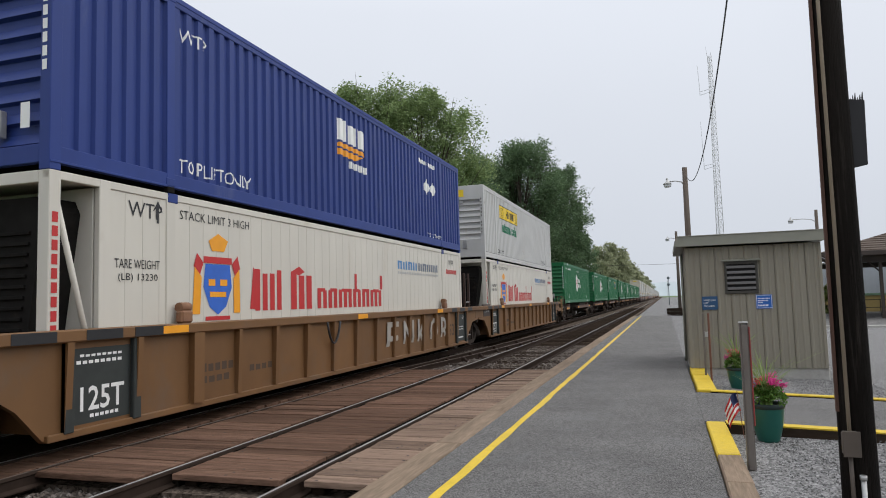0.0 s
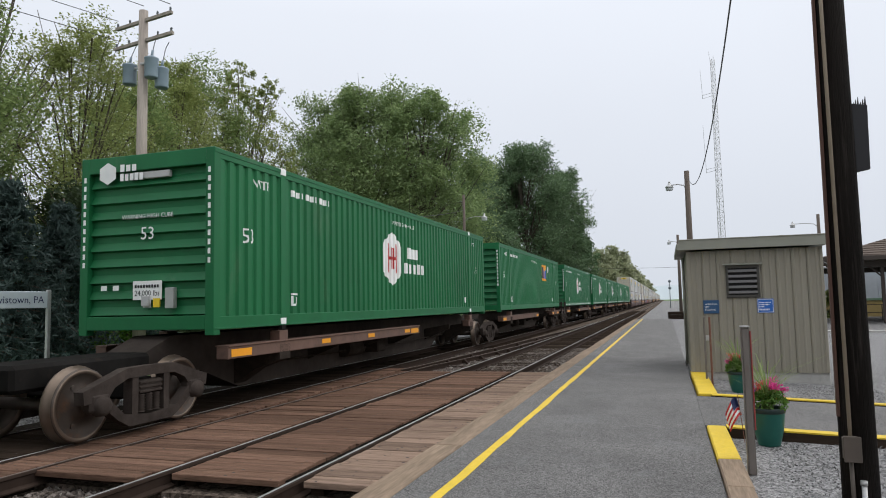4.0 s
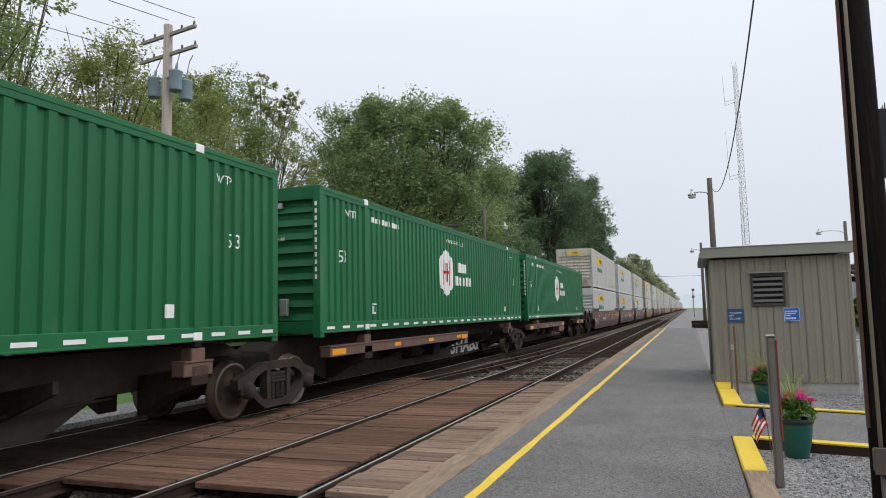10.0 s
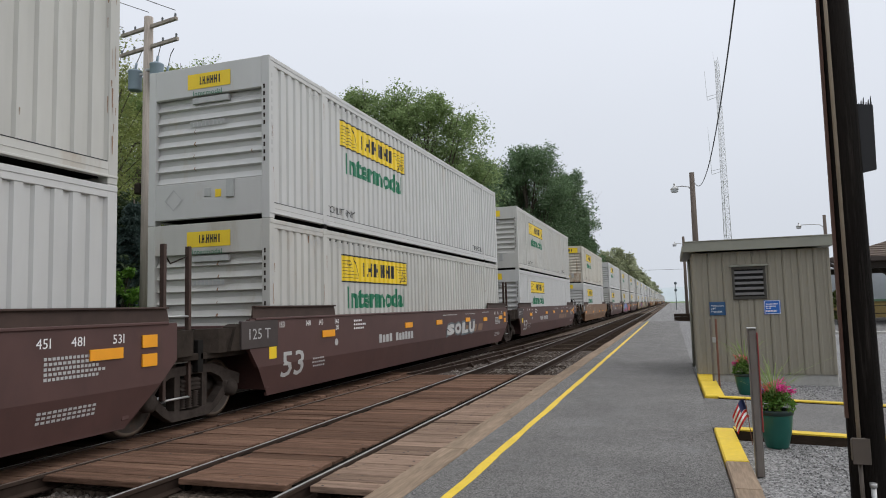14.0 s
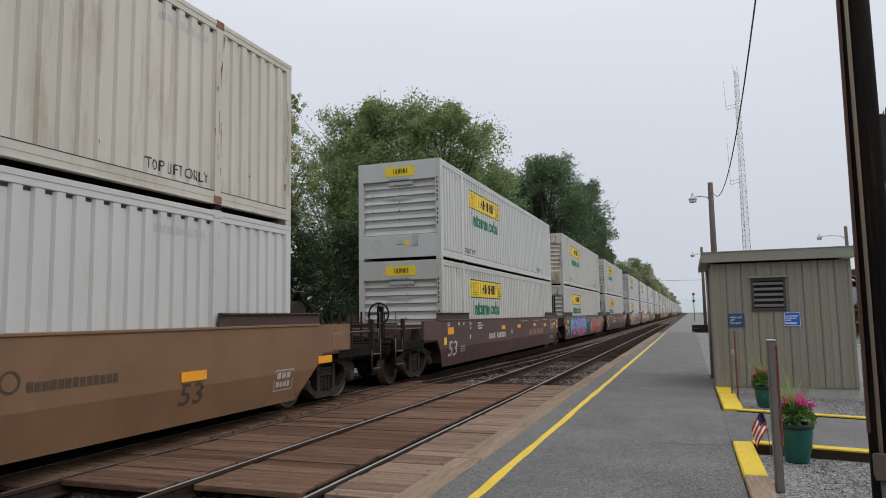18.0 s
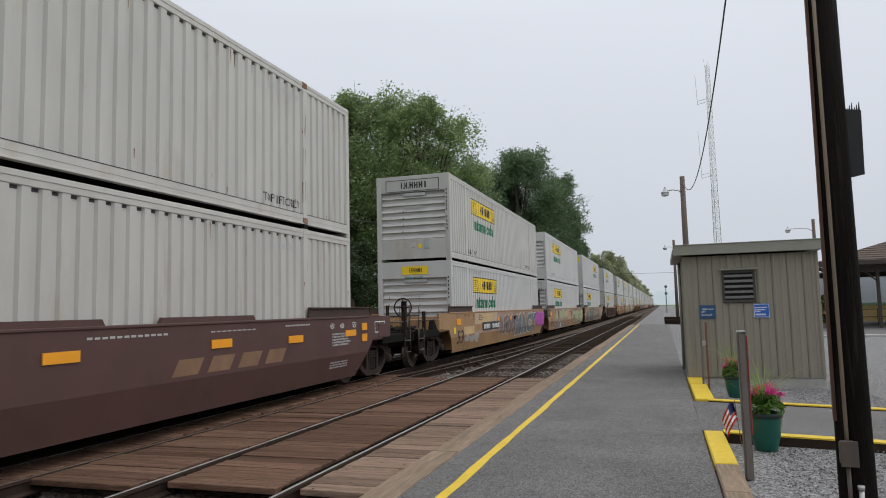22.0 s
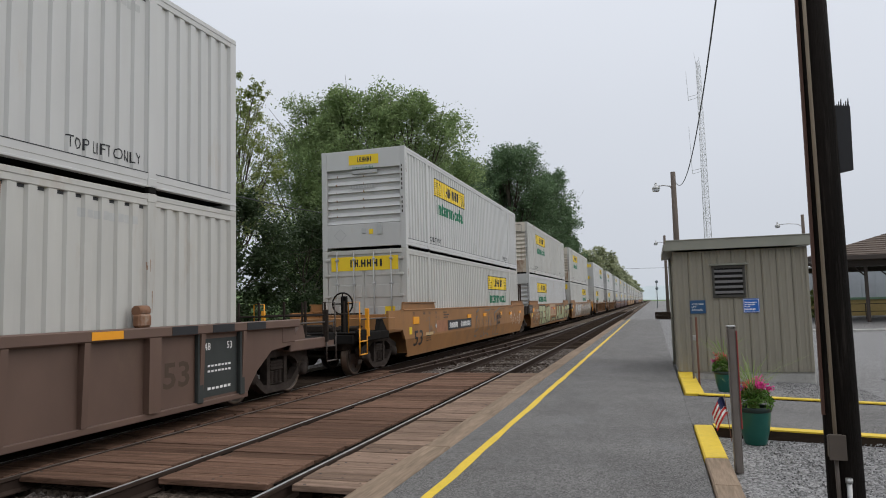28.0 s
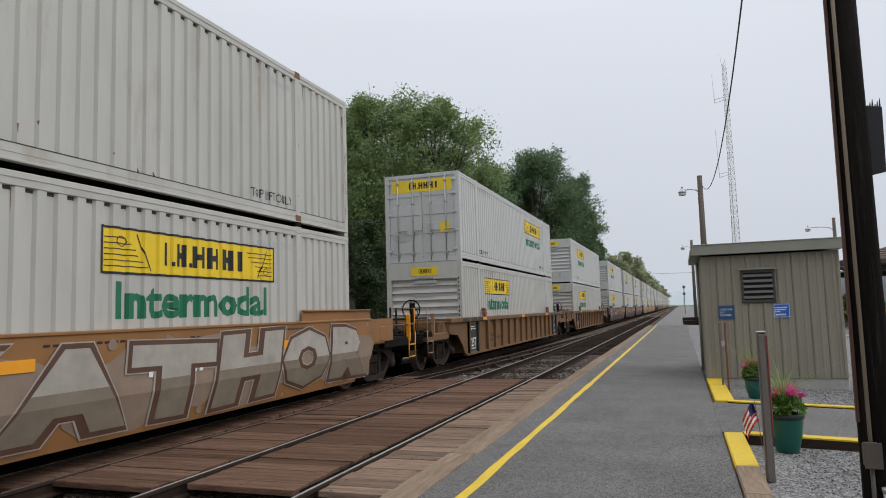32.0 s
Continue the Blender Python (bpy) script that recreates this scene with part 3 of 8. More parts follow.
stones("lot_stones", 20000, [(0.66, 4.2, 4.6, 9.0, -0.075), (0.75, 3.6, 12.3, 15.3, -0.11), (3.2, 7, 12.4, 17, -0.20)], 0.012, LOT_STONE, "loose grey gravel", 6)

# ---- the train: well cars, spine cars and 53-foot containers ----
TRAIN_X = -7.79
LONG, WIDE, TALL = 16.2, 1.295, 2.896   # container length, half width, height
PITCH = 0.262


def ran(t):
    """How far the train has run by t seconds."""
    return 14.781 * t + 0.00649 * t * t


def fold_points(y0, y1):
    """Breaks of the folded steel wall between two posts: (y, depth)."""
    n = max(1, round((y1 - y0) / PITCH))
    step, out = (y1 - y0) / n, []
    for i in range(n):
        a = y0 + i * step
        out += [(a, 0.0), (a + 0.44 * step, 0.0), (a + 0.53 * step, 1.0), (a + 0.88 * step, 1.0)]
    return out + [(y1, 0.0)]


BAYS = ((0.16, 1.90), (2.06, 14.14), (14.30, 16.04))
FOLDS = [p for bay in BAYS for p in fold_points(*bay)]
FOLD_Y = [p[0] for p in FOLDS]
FLAT_POSTS = ((-1.0, 0.16), (1.90, 2.06), (14.14, 14.30), (16.04, 18.0))


def fold_x(y, deep=0.034):
    for a, b in FLAT_POSTS:
        if a <= y <= b:
            return WIDE
    return WIDE - 0.012 - deep * float(np.interp(y, FOLD_Y, [p[1] for p in FOLDS]))


WHITE = mat("white_container_paint", (0.497, 0.493, 0.480), 0.5, vary=0.07, grain=3.0, stain=(0.40, 0.30, 0.19), amount=0.12, stretch=(1, 1, 0.25), blot=0.5, tone=0.03, bump=0.05, bump_scale=14)
BEIGE = mat("aged_beige_container_paint", (0.485, 0.458, 0.395), 0.55, vary=0.12, grain=3.0, stain=(0.27, 0.16, 0.08), amount=0.40, stretch=(1, 1, 0.22), blot=0.6, tone=0.04, bump=0.05, bump_scale=14)
CREAM = mat("aged_white_container_paint", (0.466, 0.456, 0.424), 0.55, vary=0.12, grain=3.0, stain=(0.33, 0.24, 0.155), amount=0.24, stretch=(1, 1, 0.25), blot=0.5, tone=0.04, bump=0.05, bump_scale=14)
GREEN = mat("green_container_paint", (0.010, 0.124, 0.043), 0.5, spec=0.25, vary=0.16, grain=2.5, stain=(0.10, 0.18, 0.10), amount=0.10, stretch=(1, 1, 0.3), blot=0.5, tone=0.06, bump=0.04, bump_scale=14)
BLUE = mat("blue_container_paint", (0.022, 0.045, 0.20), 0.5, spec=0.25, vary=0.12, grain=2.5, stain=(0.10, 0.12, 0.22), amount=0.12, stretch=(1, 1, 0.3), blot=0.5, tone=0.05, bump=0.04, bump_scale=14)
REEFER = mat("cream_insulated_panel", (0.585, 0.555, 0.49), 0.45, vary=0.07, grain=2.0, stain=(0.45, 0.38, 0.28), amount=0.15, stretch=(1, 1, 0.25), blot=0.5, bump=0.04, bump_scale=5)
RUSTED = mat("rust_streaked_white_paint", (0.55, 0.50, 0.42), 0.6, vary=0.12, grain=3.0, stain=(0.22, 0.095, 0.04), amount=0.48, stretch=(2.2, 1, 0.22), blot=0.9, bump=0.05, bump_scale=14)
CORRODED = mat("corroded_white_paint", (0.50, 0.43, 0.34), 0.7, vary=0.2, grain=5.0, stain=(0.21, 0.10, 0.045), amount=0.75, stretch=(1.2, 1, 0.6), blot=1.1, bump=0.1, bump_scale=20)
RUST = mat("rusty_steel", (0.20, 0.10, 0.055), 0.8, vary=0.3, grain=9.0, stain=(0.40, 0.36, 0.30), amount=0.35, blot=1.4)
RUN = mat("rust_run", (0.23, 0.13, 0.075), 0.85, vary=0.35, grain=14, stain=(0.36, 0.26, 0.17), amount=0.45, blot=3.0)
YELLOW = mat("yellow_sign_vinyl", (0.80, 0.56, 0.02), 0.45, vary=0.06, grain=4.0)
BLACK = mat("black_lettering", (0.018, 0.018, 0.020), 0.5, vary=0.1)
PINE = mat("green_lettering", (0.010, 0.155, 0.075), 0.5, vary=0.1, grain=5)
LETTER_WHITE = mat("white_lettering", (0.78, 0.78, 0.76), 0.5, vary=0.08, grain=6)
RED = mat("red_lettering", (0.46, 0.025, 0.025), 0.5, vary=0.1, grain=5)
ORANGE = mat("orange_marker", (0.80, 0.33, 0.015), 0.45, vary=0.08, grain=6)
NAVY = mat("navy_logo", (0.015, 0.022, 0.075), 0.5)
SKYBLUE = mat("blue_logo", (0.03, 0.12, 0.50), 0.5)
GREYMARK = mat("grey_decal", (0.42, 0.42, 0.41), 0.5, vary=0.12)
DARK = mat("black_steel", (0.016, 0.015, 0.014), 0.8, spec=0.02, vary=0.35, grain=6, stain=(0.040, 0.031, 0.025), amount=0.3, blot=1.2)
TRUCK = mat("dusty_cast_steel", (0.048, 0.039, 0.034), 0.85, spec=0.02, vary=0.35, grain=9, stain=(0.022, 0.018, 0.016), amount=0.35, blot=2.2, bump=0.25, bump_scale=36)
WHEEL = mat("worn_wheel_steel", (0.075, 0.060, 0.050), 0.55, 0.5, vary=0.3, grain=7, stain=(0.16, 0.075, 0.035), amount=0.35, blot=1.8)
TREAD = mat("worn_wheel_tread", (0.17, 0.13, 0.10), 0.42, 0.8, vary=0.15)
CASTING = mat("grimy_cast_steel", (0.036, 0.029, 0.024), 0.8, spec=0.03, vary=0.3, grain=9, stain=(0.068, 0.052, 0.042), amount=0.3, blot=2.5, bump=0.2, bump_scale=40)
CONTAINER_GREY = mat("pale_grey_patch", (0.33, 0.32, 0.29), 0.6, vary=0.15)
RAILING = mat("dull_handrail", (0.085, 0.070, 0.060), 0.6, 0.2, vary=0.2)
TANRAIL = mat("tan_handrail", (0.30, 0.175, 0.085), 0.6, vary=0.2)
GALV = mat("galvanised_steel", (0.42, 0.42, 0.41), 0.45, 0.6, vary=0.12)


def side_put(deep=0.034, lift=0.004):
    return lambda u, v: ((fold_x(u, deep) if 0.28 < v < TALL - 0.17 else WIDE) + lift, u, v)


def front_put(u, v):
    return (u, -0.006, v)


def folded_wall(side, deep, zlo, zhi, top_slots=True):
    """One long folded wall between the rails, with the folds ending in a slope at the top and bottom."""
    mb = MB()
    pts = []
    for bay in BAYS:
        pts.append(fold_points(*bay))
    for run in pts:
        for (ya, da), (yb, db) in zip(run, run[1:]):
            xa, xb = side * (WIDE - 0.012 - deep * da), side * (WIDE - 0.012 - deep * db)
            f = [(xa, ya, zlo), (xb, yb, zlo), (xb, yb, zhi), (xa, ya, zhi)]
            mb.face(f if side > 0 else f[::-1])
    return mb


def container(style):
    """A 53-foot container. style: paint, fold depth, which end leads, decals."""
    body = style["paint"]
    ob = thing("container", Matrix(), style["label"], "container", "containers on the train")
    trim = style.get("trim", body)
    deep = style.get("deep", 0.034)
    zb, zt = 0.28, TALL - 0.17
    for side in (1, -1):
        part("side_wall", folded_wall(side, deep, zb, zt), body, ob)
        part("bottom_rail", MB().box(side * (WIDE - 0.10), side * (WIDE - 0.001), 0.006, LONG - 0.006, 0.085, zb), trim, ob)
        part("rail_lip", MB().box(side * (WIDE - 0.02), side * (WIDE + 0.010), 0.006, LONG - 0.006, 0.082, 0.110, 0.004), trim, ob)
        part("top_rail", MB().box(side * (WIDE - 0.09), side * (WIDE - 0.002), 0.006, LONG - 0.006, zt, TALL - 0.01), trim, ob)
        part("top_lip", MB().box(side * (WIDE - 0.03), side * (WIDE + 0.006), 0.006, LONG - 0.006, TALL - 0.085, TALL - 0.012, 0.004), trim, ob)
        for y in (1.90, 14.14):
            part("lift_post", MB().box(side * (WIDE - 0.07), side * (WIDE + 0.004), y, y + 0.16, 0.085, TALL - 0.008), trim, ob)
            part("stack_lock", MB().box(side * (WIDE - 0.06), side * (WIDE + 0.022), y + 0.0, y + 0.14, 0.002, 0.088), DARK, ob)
            for z in (0.088, TALL - 0.12):
                part("corner_casting", MB().box(side * (WIDE - 0.12), side * (WIDE + 0.010), y - 0.01, y + 0.17, z, z + 0.124), style.get("casting", trim), ob)
        for y in (0.0, LONG - 0.16):
            part("corner_post", MB().box(side * (WIDE - 0.16), side * WIDE, y, y + 0.16, 0.0, TALL), trim, ob)
    roof = MB().box(-WIDE + 0.09, WIDE - 0.09, 0.05, LONG - 0.05, TALL - 0.07, TALL - 0.03)
    for i in range(26):
        roof.box(-1.1, 1.1, 0.5 + i * 0.6, 0.72 + i * 0.6, TALL - 0.03, TALL - 0.012)
    part("roof", roof, trim, ob)
    part("floor", MB().box(-WIDE + 0.1, WIDE - 0.1, 0.05, LONG - 0.05, 0.10, 0.20), DARK, ob)
    lead = style.get("lead", "front")
    for y, kind in ((0.0, lead), (LONG, "doors" if lead == "front" else "front")):
        s = 1 if y == 0.0 else -1
        yy = lambda d: y + s * d
        if kind == "front":
            top = TALL - 0.26 - (0.3 if style.get("sign") else 0)
            foot, n = (0.74, 7) if style.get("worn") else (0.30, 9)
            part("end_sill", MB().box(-1.14, 1.14, yy(0.003), yy(0.10), 0.085, foot), style.get("foot") or style.get("end", trim), ob)
            part("end_header", MB().box(-1.14, 1.14, yy(0.003), yy(0.10), top, TALL - 0.004), style.get("end", trim), ob)
            prof = []
            for i in range(n):
                a, h = foot + (top - foot) * i / n, (top - foot) / n
                prof += [(yy(0.115), a), (yy(0.05), a + 0.025), (yy(0.115), a + h * 0.6)]
            prof += [(yy(0.115), top), (yy(0.16), top), (yy(0.16), foot)]
            part("front_wall", MB().prism(prof, 0, -1.135, 1.135), style.get("end", body), ob)
            part("vent_slot", MB().box(-0.34, 0.44, yy(0.02), yy(0.09), top - 0.14, top - 0.03), GREYMARK, ob)
            if s > 0:
                part("data_box", MB().box(0.42, 0.58, -0.03, 0.06, 0.42, 0.74), GALV, ob)
                part("placard_holder", MB().box(-0.05, 0.09, -0.012, 0.05, 0.46, 0.62), GREYMARK, ob)
                part("yellow_label", MB().box(0.18, 0.30, -0.006, 0.02, 0.44, 0.58, 0.002), YELLOW, ob)
        elif kind == "doors":
            part("door_sill", MB().box(-1.14, 1.14, yy(0.0), yy(0.10), 0.0, 0.14), trim, ob)
            part("door_header", MB().box(-1.14, 1.14, yy(0.0), yy(0.10), TALL - 0.12, TALL), trim, ob)
            for a, b in ((-1.13, -0.006), (0.006, 1.13)):
                door = part("door", MB().box(a, b, yy(0.03), yy(0.09), 0.14, TALL - 0.12), body, ob)
                for i in range(4):
                    z = 0.3 + i * 0.62
                    part("door_panel", MB().box(a + 0.08, b - 0.08, yy(0.012), yy(0.035), z, z + 0.36, 0.02), body, door)
                for x in (a + 0.3, b - 0.3):
                    bar = MB().tube((x, yy(-0.02), 0.05), (x, yy(-0.02), TALL - 0.05), 0.018, n=8)
                    for z in (0.25, 0.9, 1.9, 2.6):
                        bar.box(x - 0.05, x + 0.05, yy(-0.045), yy(0.02), z, z + 0.06)
                    bar.box(x - 0.02, x + 0.32, yy(-0.06), yy(-0.03), 1.02, 1.06)
                    part("locking_bar", bar, GALV, door)
                hx = a if a < -0.5 else b
                for z in (0.35, 0.95, 1.55, 2.15, 2.6):
                    part("hinge", MB().box(hx - 0.07, hx + 0.07, yy(-0.03), yy(0.02), z, z + 0.07), trim, door)
    if style.get("worn"):
        # black dashes painted at the fold tops for the shade under the top rail
        shade_dashes = MB()
        x = WIDE - 0.012 - deep + 0.003
        run = fold_points(*BAYS[1])
        for (ya, da), (yb, db) in zip(run, run[1:]):
            if da == 1.0 and db == 1.0:
                shade_dashes.face([(x, ya, zt - 0.045), (x, yb, zt - 0.045), (x, yb, zt - 0.004), (x, ya, zt - 0.004)])
        part("drain_slot", shade_dashes, BLACK, ob, kind="stuff")
        part("wall_seam", MB().box(WIDE - 0.03, WIDE + 0.003, 0.17, LONG - 0.17, zb - 0.006, zb + 0.005, 0.001), BLACK, ob)
        part("rail_groove", MB().box(WIDE - 0.03, WIDE + 0.002, 0.17, LONG - 0.17, 0.172, 0.180, 0.001), CONTAINER_GREY, ob)
        part("rust_run", flat_mesh("rust_run", rust_runs(style["worn"], style["runs"]), RUN, side_put(deep, 0.006)), RUN, ob, kind="stuff")
        if lead == "front":
            part("end_rust", end_rust(style["worn"] + 1, 14 if style["runs"] > 60 else 2, TALL - 0.26 - (0.3 if style.get("sign") else 0)), RUN, ob, kind="stuff")
    for args in style["decals"]:
        name, polys, material, where = args
        if where == "side":
            me = flat_mesh(name, polys, material, side_put(deep), FOLD_Y)
        elif where == "side2":
            me = flat_mesh(name, polys, material, side_put(deep, 0.008), FOLD_Y)
        elif where == "back2":
            me = flat_mesh(name, polys, material, lambda u, v: (u, 0.002, v))
        elif where == "doorsign":
            me = flat_mesh(name, polys, material, lambda u, v: (u, 0.007, v))
        elif where == "frontup":
            me = flat_mesh(name, polys, material, lambda u, v: (u, -0.010, v))
        elif where == "rib2":
            me = flat_mesh(name, polys, material, lambda u, v: (u, 0.042, v))
        elif where == "rib":
            me = flat_mesh(name, polys, material, lambda u, v: (u, 0.048, v))
        else:
            me = flat_mesh(name, polys, material, front_put)
        part(name, me, material, ob)
    return ob


def rust_runs(seed, many):
    """Tapered runs of rust below the top rail, beside the posts and above the bottom rail of a side wall."""
    rnd, out = random.Random(seed), []
    for i in range(many):
        k = rnd.random()
        if k < 0.45:
            u, v = rnd.choice((1.97, 14.21, 0.10, 16.08)) + rnd.uniform(-0.07, 0.07), rnd.uniform(0.5, TALL - 0.2)
            h = rnd.uniform(0.08, 0.45)
        elif k < 0.8:
            u, v, h = rnd.uniform(0.2, 15.9), TALL - 0.19, rnd.uniform(0.04, 0.30)
        else:
            u, v, h = rnd.uniform(0.2, 15.9), rnd.uniform(0.3, 0.7), rnd.uniform(0.03, 0.16)
        w = rnd.uniform(0.003, 0.011)
        out.append([(u - w, v), (u - w * 0.3, v - h), (u + w * 0.4, v - h * 0.9), (u + w, v)])
    return out


def end_rust(seed, many, top):
    """Rust spots in columns down a front wall, on the crest of each rib where paint has gone."""
    rnd, mb, h = random.Random(seed), MB(), (top - 0.74) / 7
    for i in range(many):
        x, first, last = rnd.uniform(-1.08, 1.08), rnd.randrange(5), rnd.randrange(3, 8)
        for k in range(first, last):
            a = 0.74 + h * k
            p, q, d = x + rnd.uniform(-0.02, 0.02), rnd.uniform(0.006, 0.028), rnd.uniform(0.02, 0.07)
            e = 0.05 + 0.065 * d / (0.6 * h - 0.025)
            mb.face([(p - q, 0.047, a + 0.026), (p + q, 0.047, a + 0.026), (p + q * 0.7, e - 0.003, a + 0.025 + d), (p - q * 0.8, e - 0.003, a + 0.025 + d)])
            mb.face([(p - q * 0.4, 0.110, a + 0.002), (p + q * 0.4, 0.110, a + 0.002), (p + q, 0.047, a + 0.024), (p - q, 0.047, a + 0.024)])
    return mb


def dent_ring(c, z, r, seed):
    """The torn edge where a placard was peeled off."""
    rnd, out = random.Random(seed), []
    pts = [(c + r * (1 + 0.25 * rnd.uniform(-1, 1)) * math.cos(k * 0.524), z + r * (1 + 0.25 * rnd.uniform(-1, 1)) * math.sin(k * 0.524)) for k in range(12)]
    for k in range(12):
        if rnd.random() < 0.7:
            (ua, va), (ub, vb) = pts[k], pts[(k + 1) % 12]
            out.append([(ua, va), (ub, vb), (c + (ub - c) * 0.9, z + (vb - z) * 0.88), (c + (ua - c) * 0.9, z + (va - z) * 0.93)])
    return out


def scroll_lines(u0, u1, v0, v1):
    """Black border and ornament of the yellow sign, as thin bars and curls."""
    t = 0.03
    out = [rect(u0, u1, v0, v0 + t), rect(u0, u1, v1 - t, v1), rect(u0, u0 + t, v0 + t, v1 - t), rect(u1 - t, u1, v0 + t, v1 - t)]
    w, h = (u1 - u0), (v1 - v0)
    for k, (a, b) in enumerate(((u0 + 0.02 * w, u0 + 0.21 * w), (u1 - 0.21 * w, u1 - 0.02 * w))):
        for i in range(6):
            v = v0 + h * (0.16 + 0.12 * i)
            cut = 0.02 * w * i
            aa, bb = (a, b - cut) if k == 0 else (a + 0.1 * w - cut, b)
            out.append(rect(aa, max(bb, aa + 0.02), v, v + 0.012))
        mid = u0 + 0.22 * w if k == 0 else u1 - 0.12 * w
        s = -1 if k == 0 else 1
        out.append([(mid, v0 + 0.1 * h), (mid + 0.02, v0 + 0.1 * h), (mid + 0.02 + s * 0.06 * w, v0 + 0.9 * h), (mid + s * 0.06 * w, v0 + 0.9 * h)])
        c = (u0 + 0.09 * w if k == 0 else u1 - 0.06 * w, v0 + (0.7 if k == 0 else 0.28) * h)
        for i in range(10):
            p, q = 2 * math.pi * i / 10, 2 * math.pi * (i + 1) / 10
            out.append([(c[0] + r * math.cos(x), c[1] + r * 0.7 * math.sin(x)) for r, x in ((0.10, p), (0.10, q), (0.085, q), (0.085, p))])
    return out


def sign_word(u0, u1, v0, v1):
    """Blocks in place of the company's name."""
    w, h = u1 - u0, v1 - v0
    a, b = v0 + 0.25 * h, v1 - 0.22 * h
    out, u = [], u0 + 0.28 * w
    for k, f in enumerate((0.052, 0.024, 0.066, 0.030, 0.086, 0.086, 0.092, 0.074)):
        if k in (1, 3):
            out.append(rect(u, u + f * w * 0.6, a, a + 0.10 * h))
        elif k in (0, 7):
            out.append(rect(u + 0.2 * f * w, u + 0.62 * f * w, a, b))
        else:
            m = (a + b) / 2
            out += [rect(u, u + 0.26 * f * w, a, b), rect(u + 0.52 * f * w, u + 0.78 * f * w, a, b), rect(u + 0.26 * f * w, u + 0.52 * f * w, m - 0.07 * h, m + 0.07 * h)]
        u += f * w
    return out


def jb_style(lead="front", sign="small", tint=0, rust=False, spot=0, dark=False):
    paint = (WHITE, CREAM, BEIGE)[tint]
    y = 2.72 if lead == "front" else LONG - 6.45
    y1 = y + 3.68
    zs, ze = 1.86, 2.45
    side_col = YELLOW
    dec = [("logo_panel", [rect(y, y1, zs, ze)], side_col, "side"),
           ("logo_ornament", scroll_lines(y, y1, zs, ze), BLACK, "side2"),
           ("logo_word", sign_word(y, y1, zs, ze), BLACK, "side2"),
           ("lettering", moved(letters("Intermodal", 0.47, 3.25, 0.034), y + 0.24, 1.30), PINE, "side"),
           ("lettering", moved(letters("TOP LIFT ONLY", 0.15, 1.22), 2.16, 0.36), BLACK, "side"),
           ("lettering", moved(letters("TOP LIFT ONLY", 0.15, 1.22), 12.8, 0.36), BLACK, "side"),
           ("lettering", moved(letters("STACK LIMIT 3 HIGH", 0.11, 1.5), 2.22, 2.56), GREYMARK, "side"),
           ("lettering", moved(letters("WTP", 0.12), 1.38, 2.52), GREYMARK, "side"),
           ("number_stencil", [rect(0.055, 0.10, 1.15 + 0.15 * i, 1.235 + 0.15 * i) for i in range(10)], GREYMARK, "side"),
           ("serial_stencil", word_bars(13.0, 14.0, 2.45, 2.56, 8), GREYMARK, "side")]
    if spot:
        c = y1 + 1.4
        for z in ((0.55, 2.0) if spot == 1 else (0.9,)):
            dec.append(("placard", [[(c, z - 0.16), (c + 0.16, z), (c, z + 0.16), (c - 0.16, z)]], BLACK if dark else GREYMARK, "side"))
            dec.append(("peeled_edge", dent_ring(c, z, 0.19, spot + tint), GREYMARK, "side2"))
            dec.append(("placard_inset", [[(c, z - 0.13), (c + 0.13, z), (c, z + 0.13), (c - 0.13, z)]], BLACK if dark else paint, "side2"))
    if lead == "front":
        if sign == "wide":
            dec += [("end_logo_panel", [rect(-0.86, 0.96, 2.36, 2.76)], YELLOW, "front"),
                    ("end_logo_word", [[(u, v) for u, v in f] for f in sign_word(-1.0, 1.0, 2.36, 2.76)], BLACK, "frontup")]
        elif sign == "white":
            dec += [("end_logo_border", [rect(-0.95, 0.95, 2.36, 2.38), rect(-0.95, 0.95, 2.74, 2.76), rect(-0.95, -0.93, 2.38, 2.74), rect(0.93, 0.95, 2.38, 2.74)], BLACK, "front"),
                    ("end_logo_word", sign_word(-0.95, 0.95, 2.36, 2.76), BLACK, "front")]
        elif sign == "small":
            dec += [("end_logo_panel", [rect(-0.42, 0.50, 2.46, 2.74)], YELLOW, "front"),
                    ("end_logo_word", sign_word(-0.42, 0.50, 2.46, 2.74), BLACK, "frontup"),
                    ("end_lettering", moved(letters("Intermodal", 0.09, 0.62), -0.3, 2.33), PINE, "front")]
        dec += [("end_number_stencil", word_bars(-0.4, 0.36, 1.78, 1.88, 9), GREYMARK, "rib"),
                ("end_placard", [[(-0.72 + a * 0.20, 0.44), (-0.72, 0.44 + b * 0.20), (-0.72, 0.44 + b * 0.17), (-0.72 + a * 0.17, 0.44)] for a in (-1, 1) for b in (-1, 1)], GREYMARK, "front"),
                ("post_number_stencil", [rect(1.180, 1.215, 1.0 + 0.13 * i, 1.075 + 0.13 * i) for i in range(11) if i != 4], CASTING, "front")]
    else:
        dec += [("door_logo_panel", [rect(-1.02, 1.04, 1.86 + 0.45, 2.26 + 0.45)], YELLOW, "doorsign"),
                ("door_logo_word", sign_word(-1.02, 1.04, 1.86 + 0.45, 2.26 + 0.45), BLACK, "back2"),
                ("door_placard", [rect(0.62, 0.92, 0.95, 1.28)], YELLOW, "doorsign"),
                ("door_label", [rect(0.18, 0.4, 0.95, 1.25)], GREYMARK, "doorsign"), ("door_label", [rect(-0.95, -0.55, 0.7, 1.0)], GREYMARK, "doorsign")]
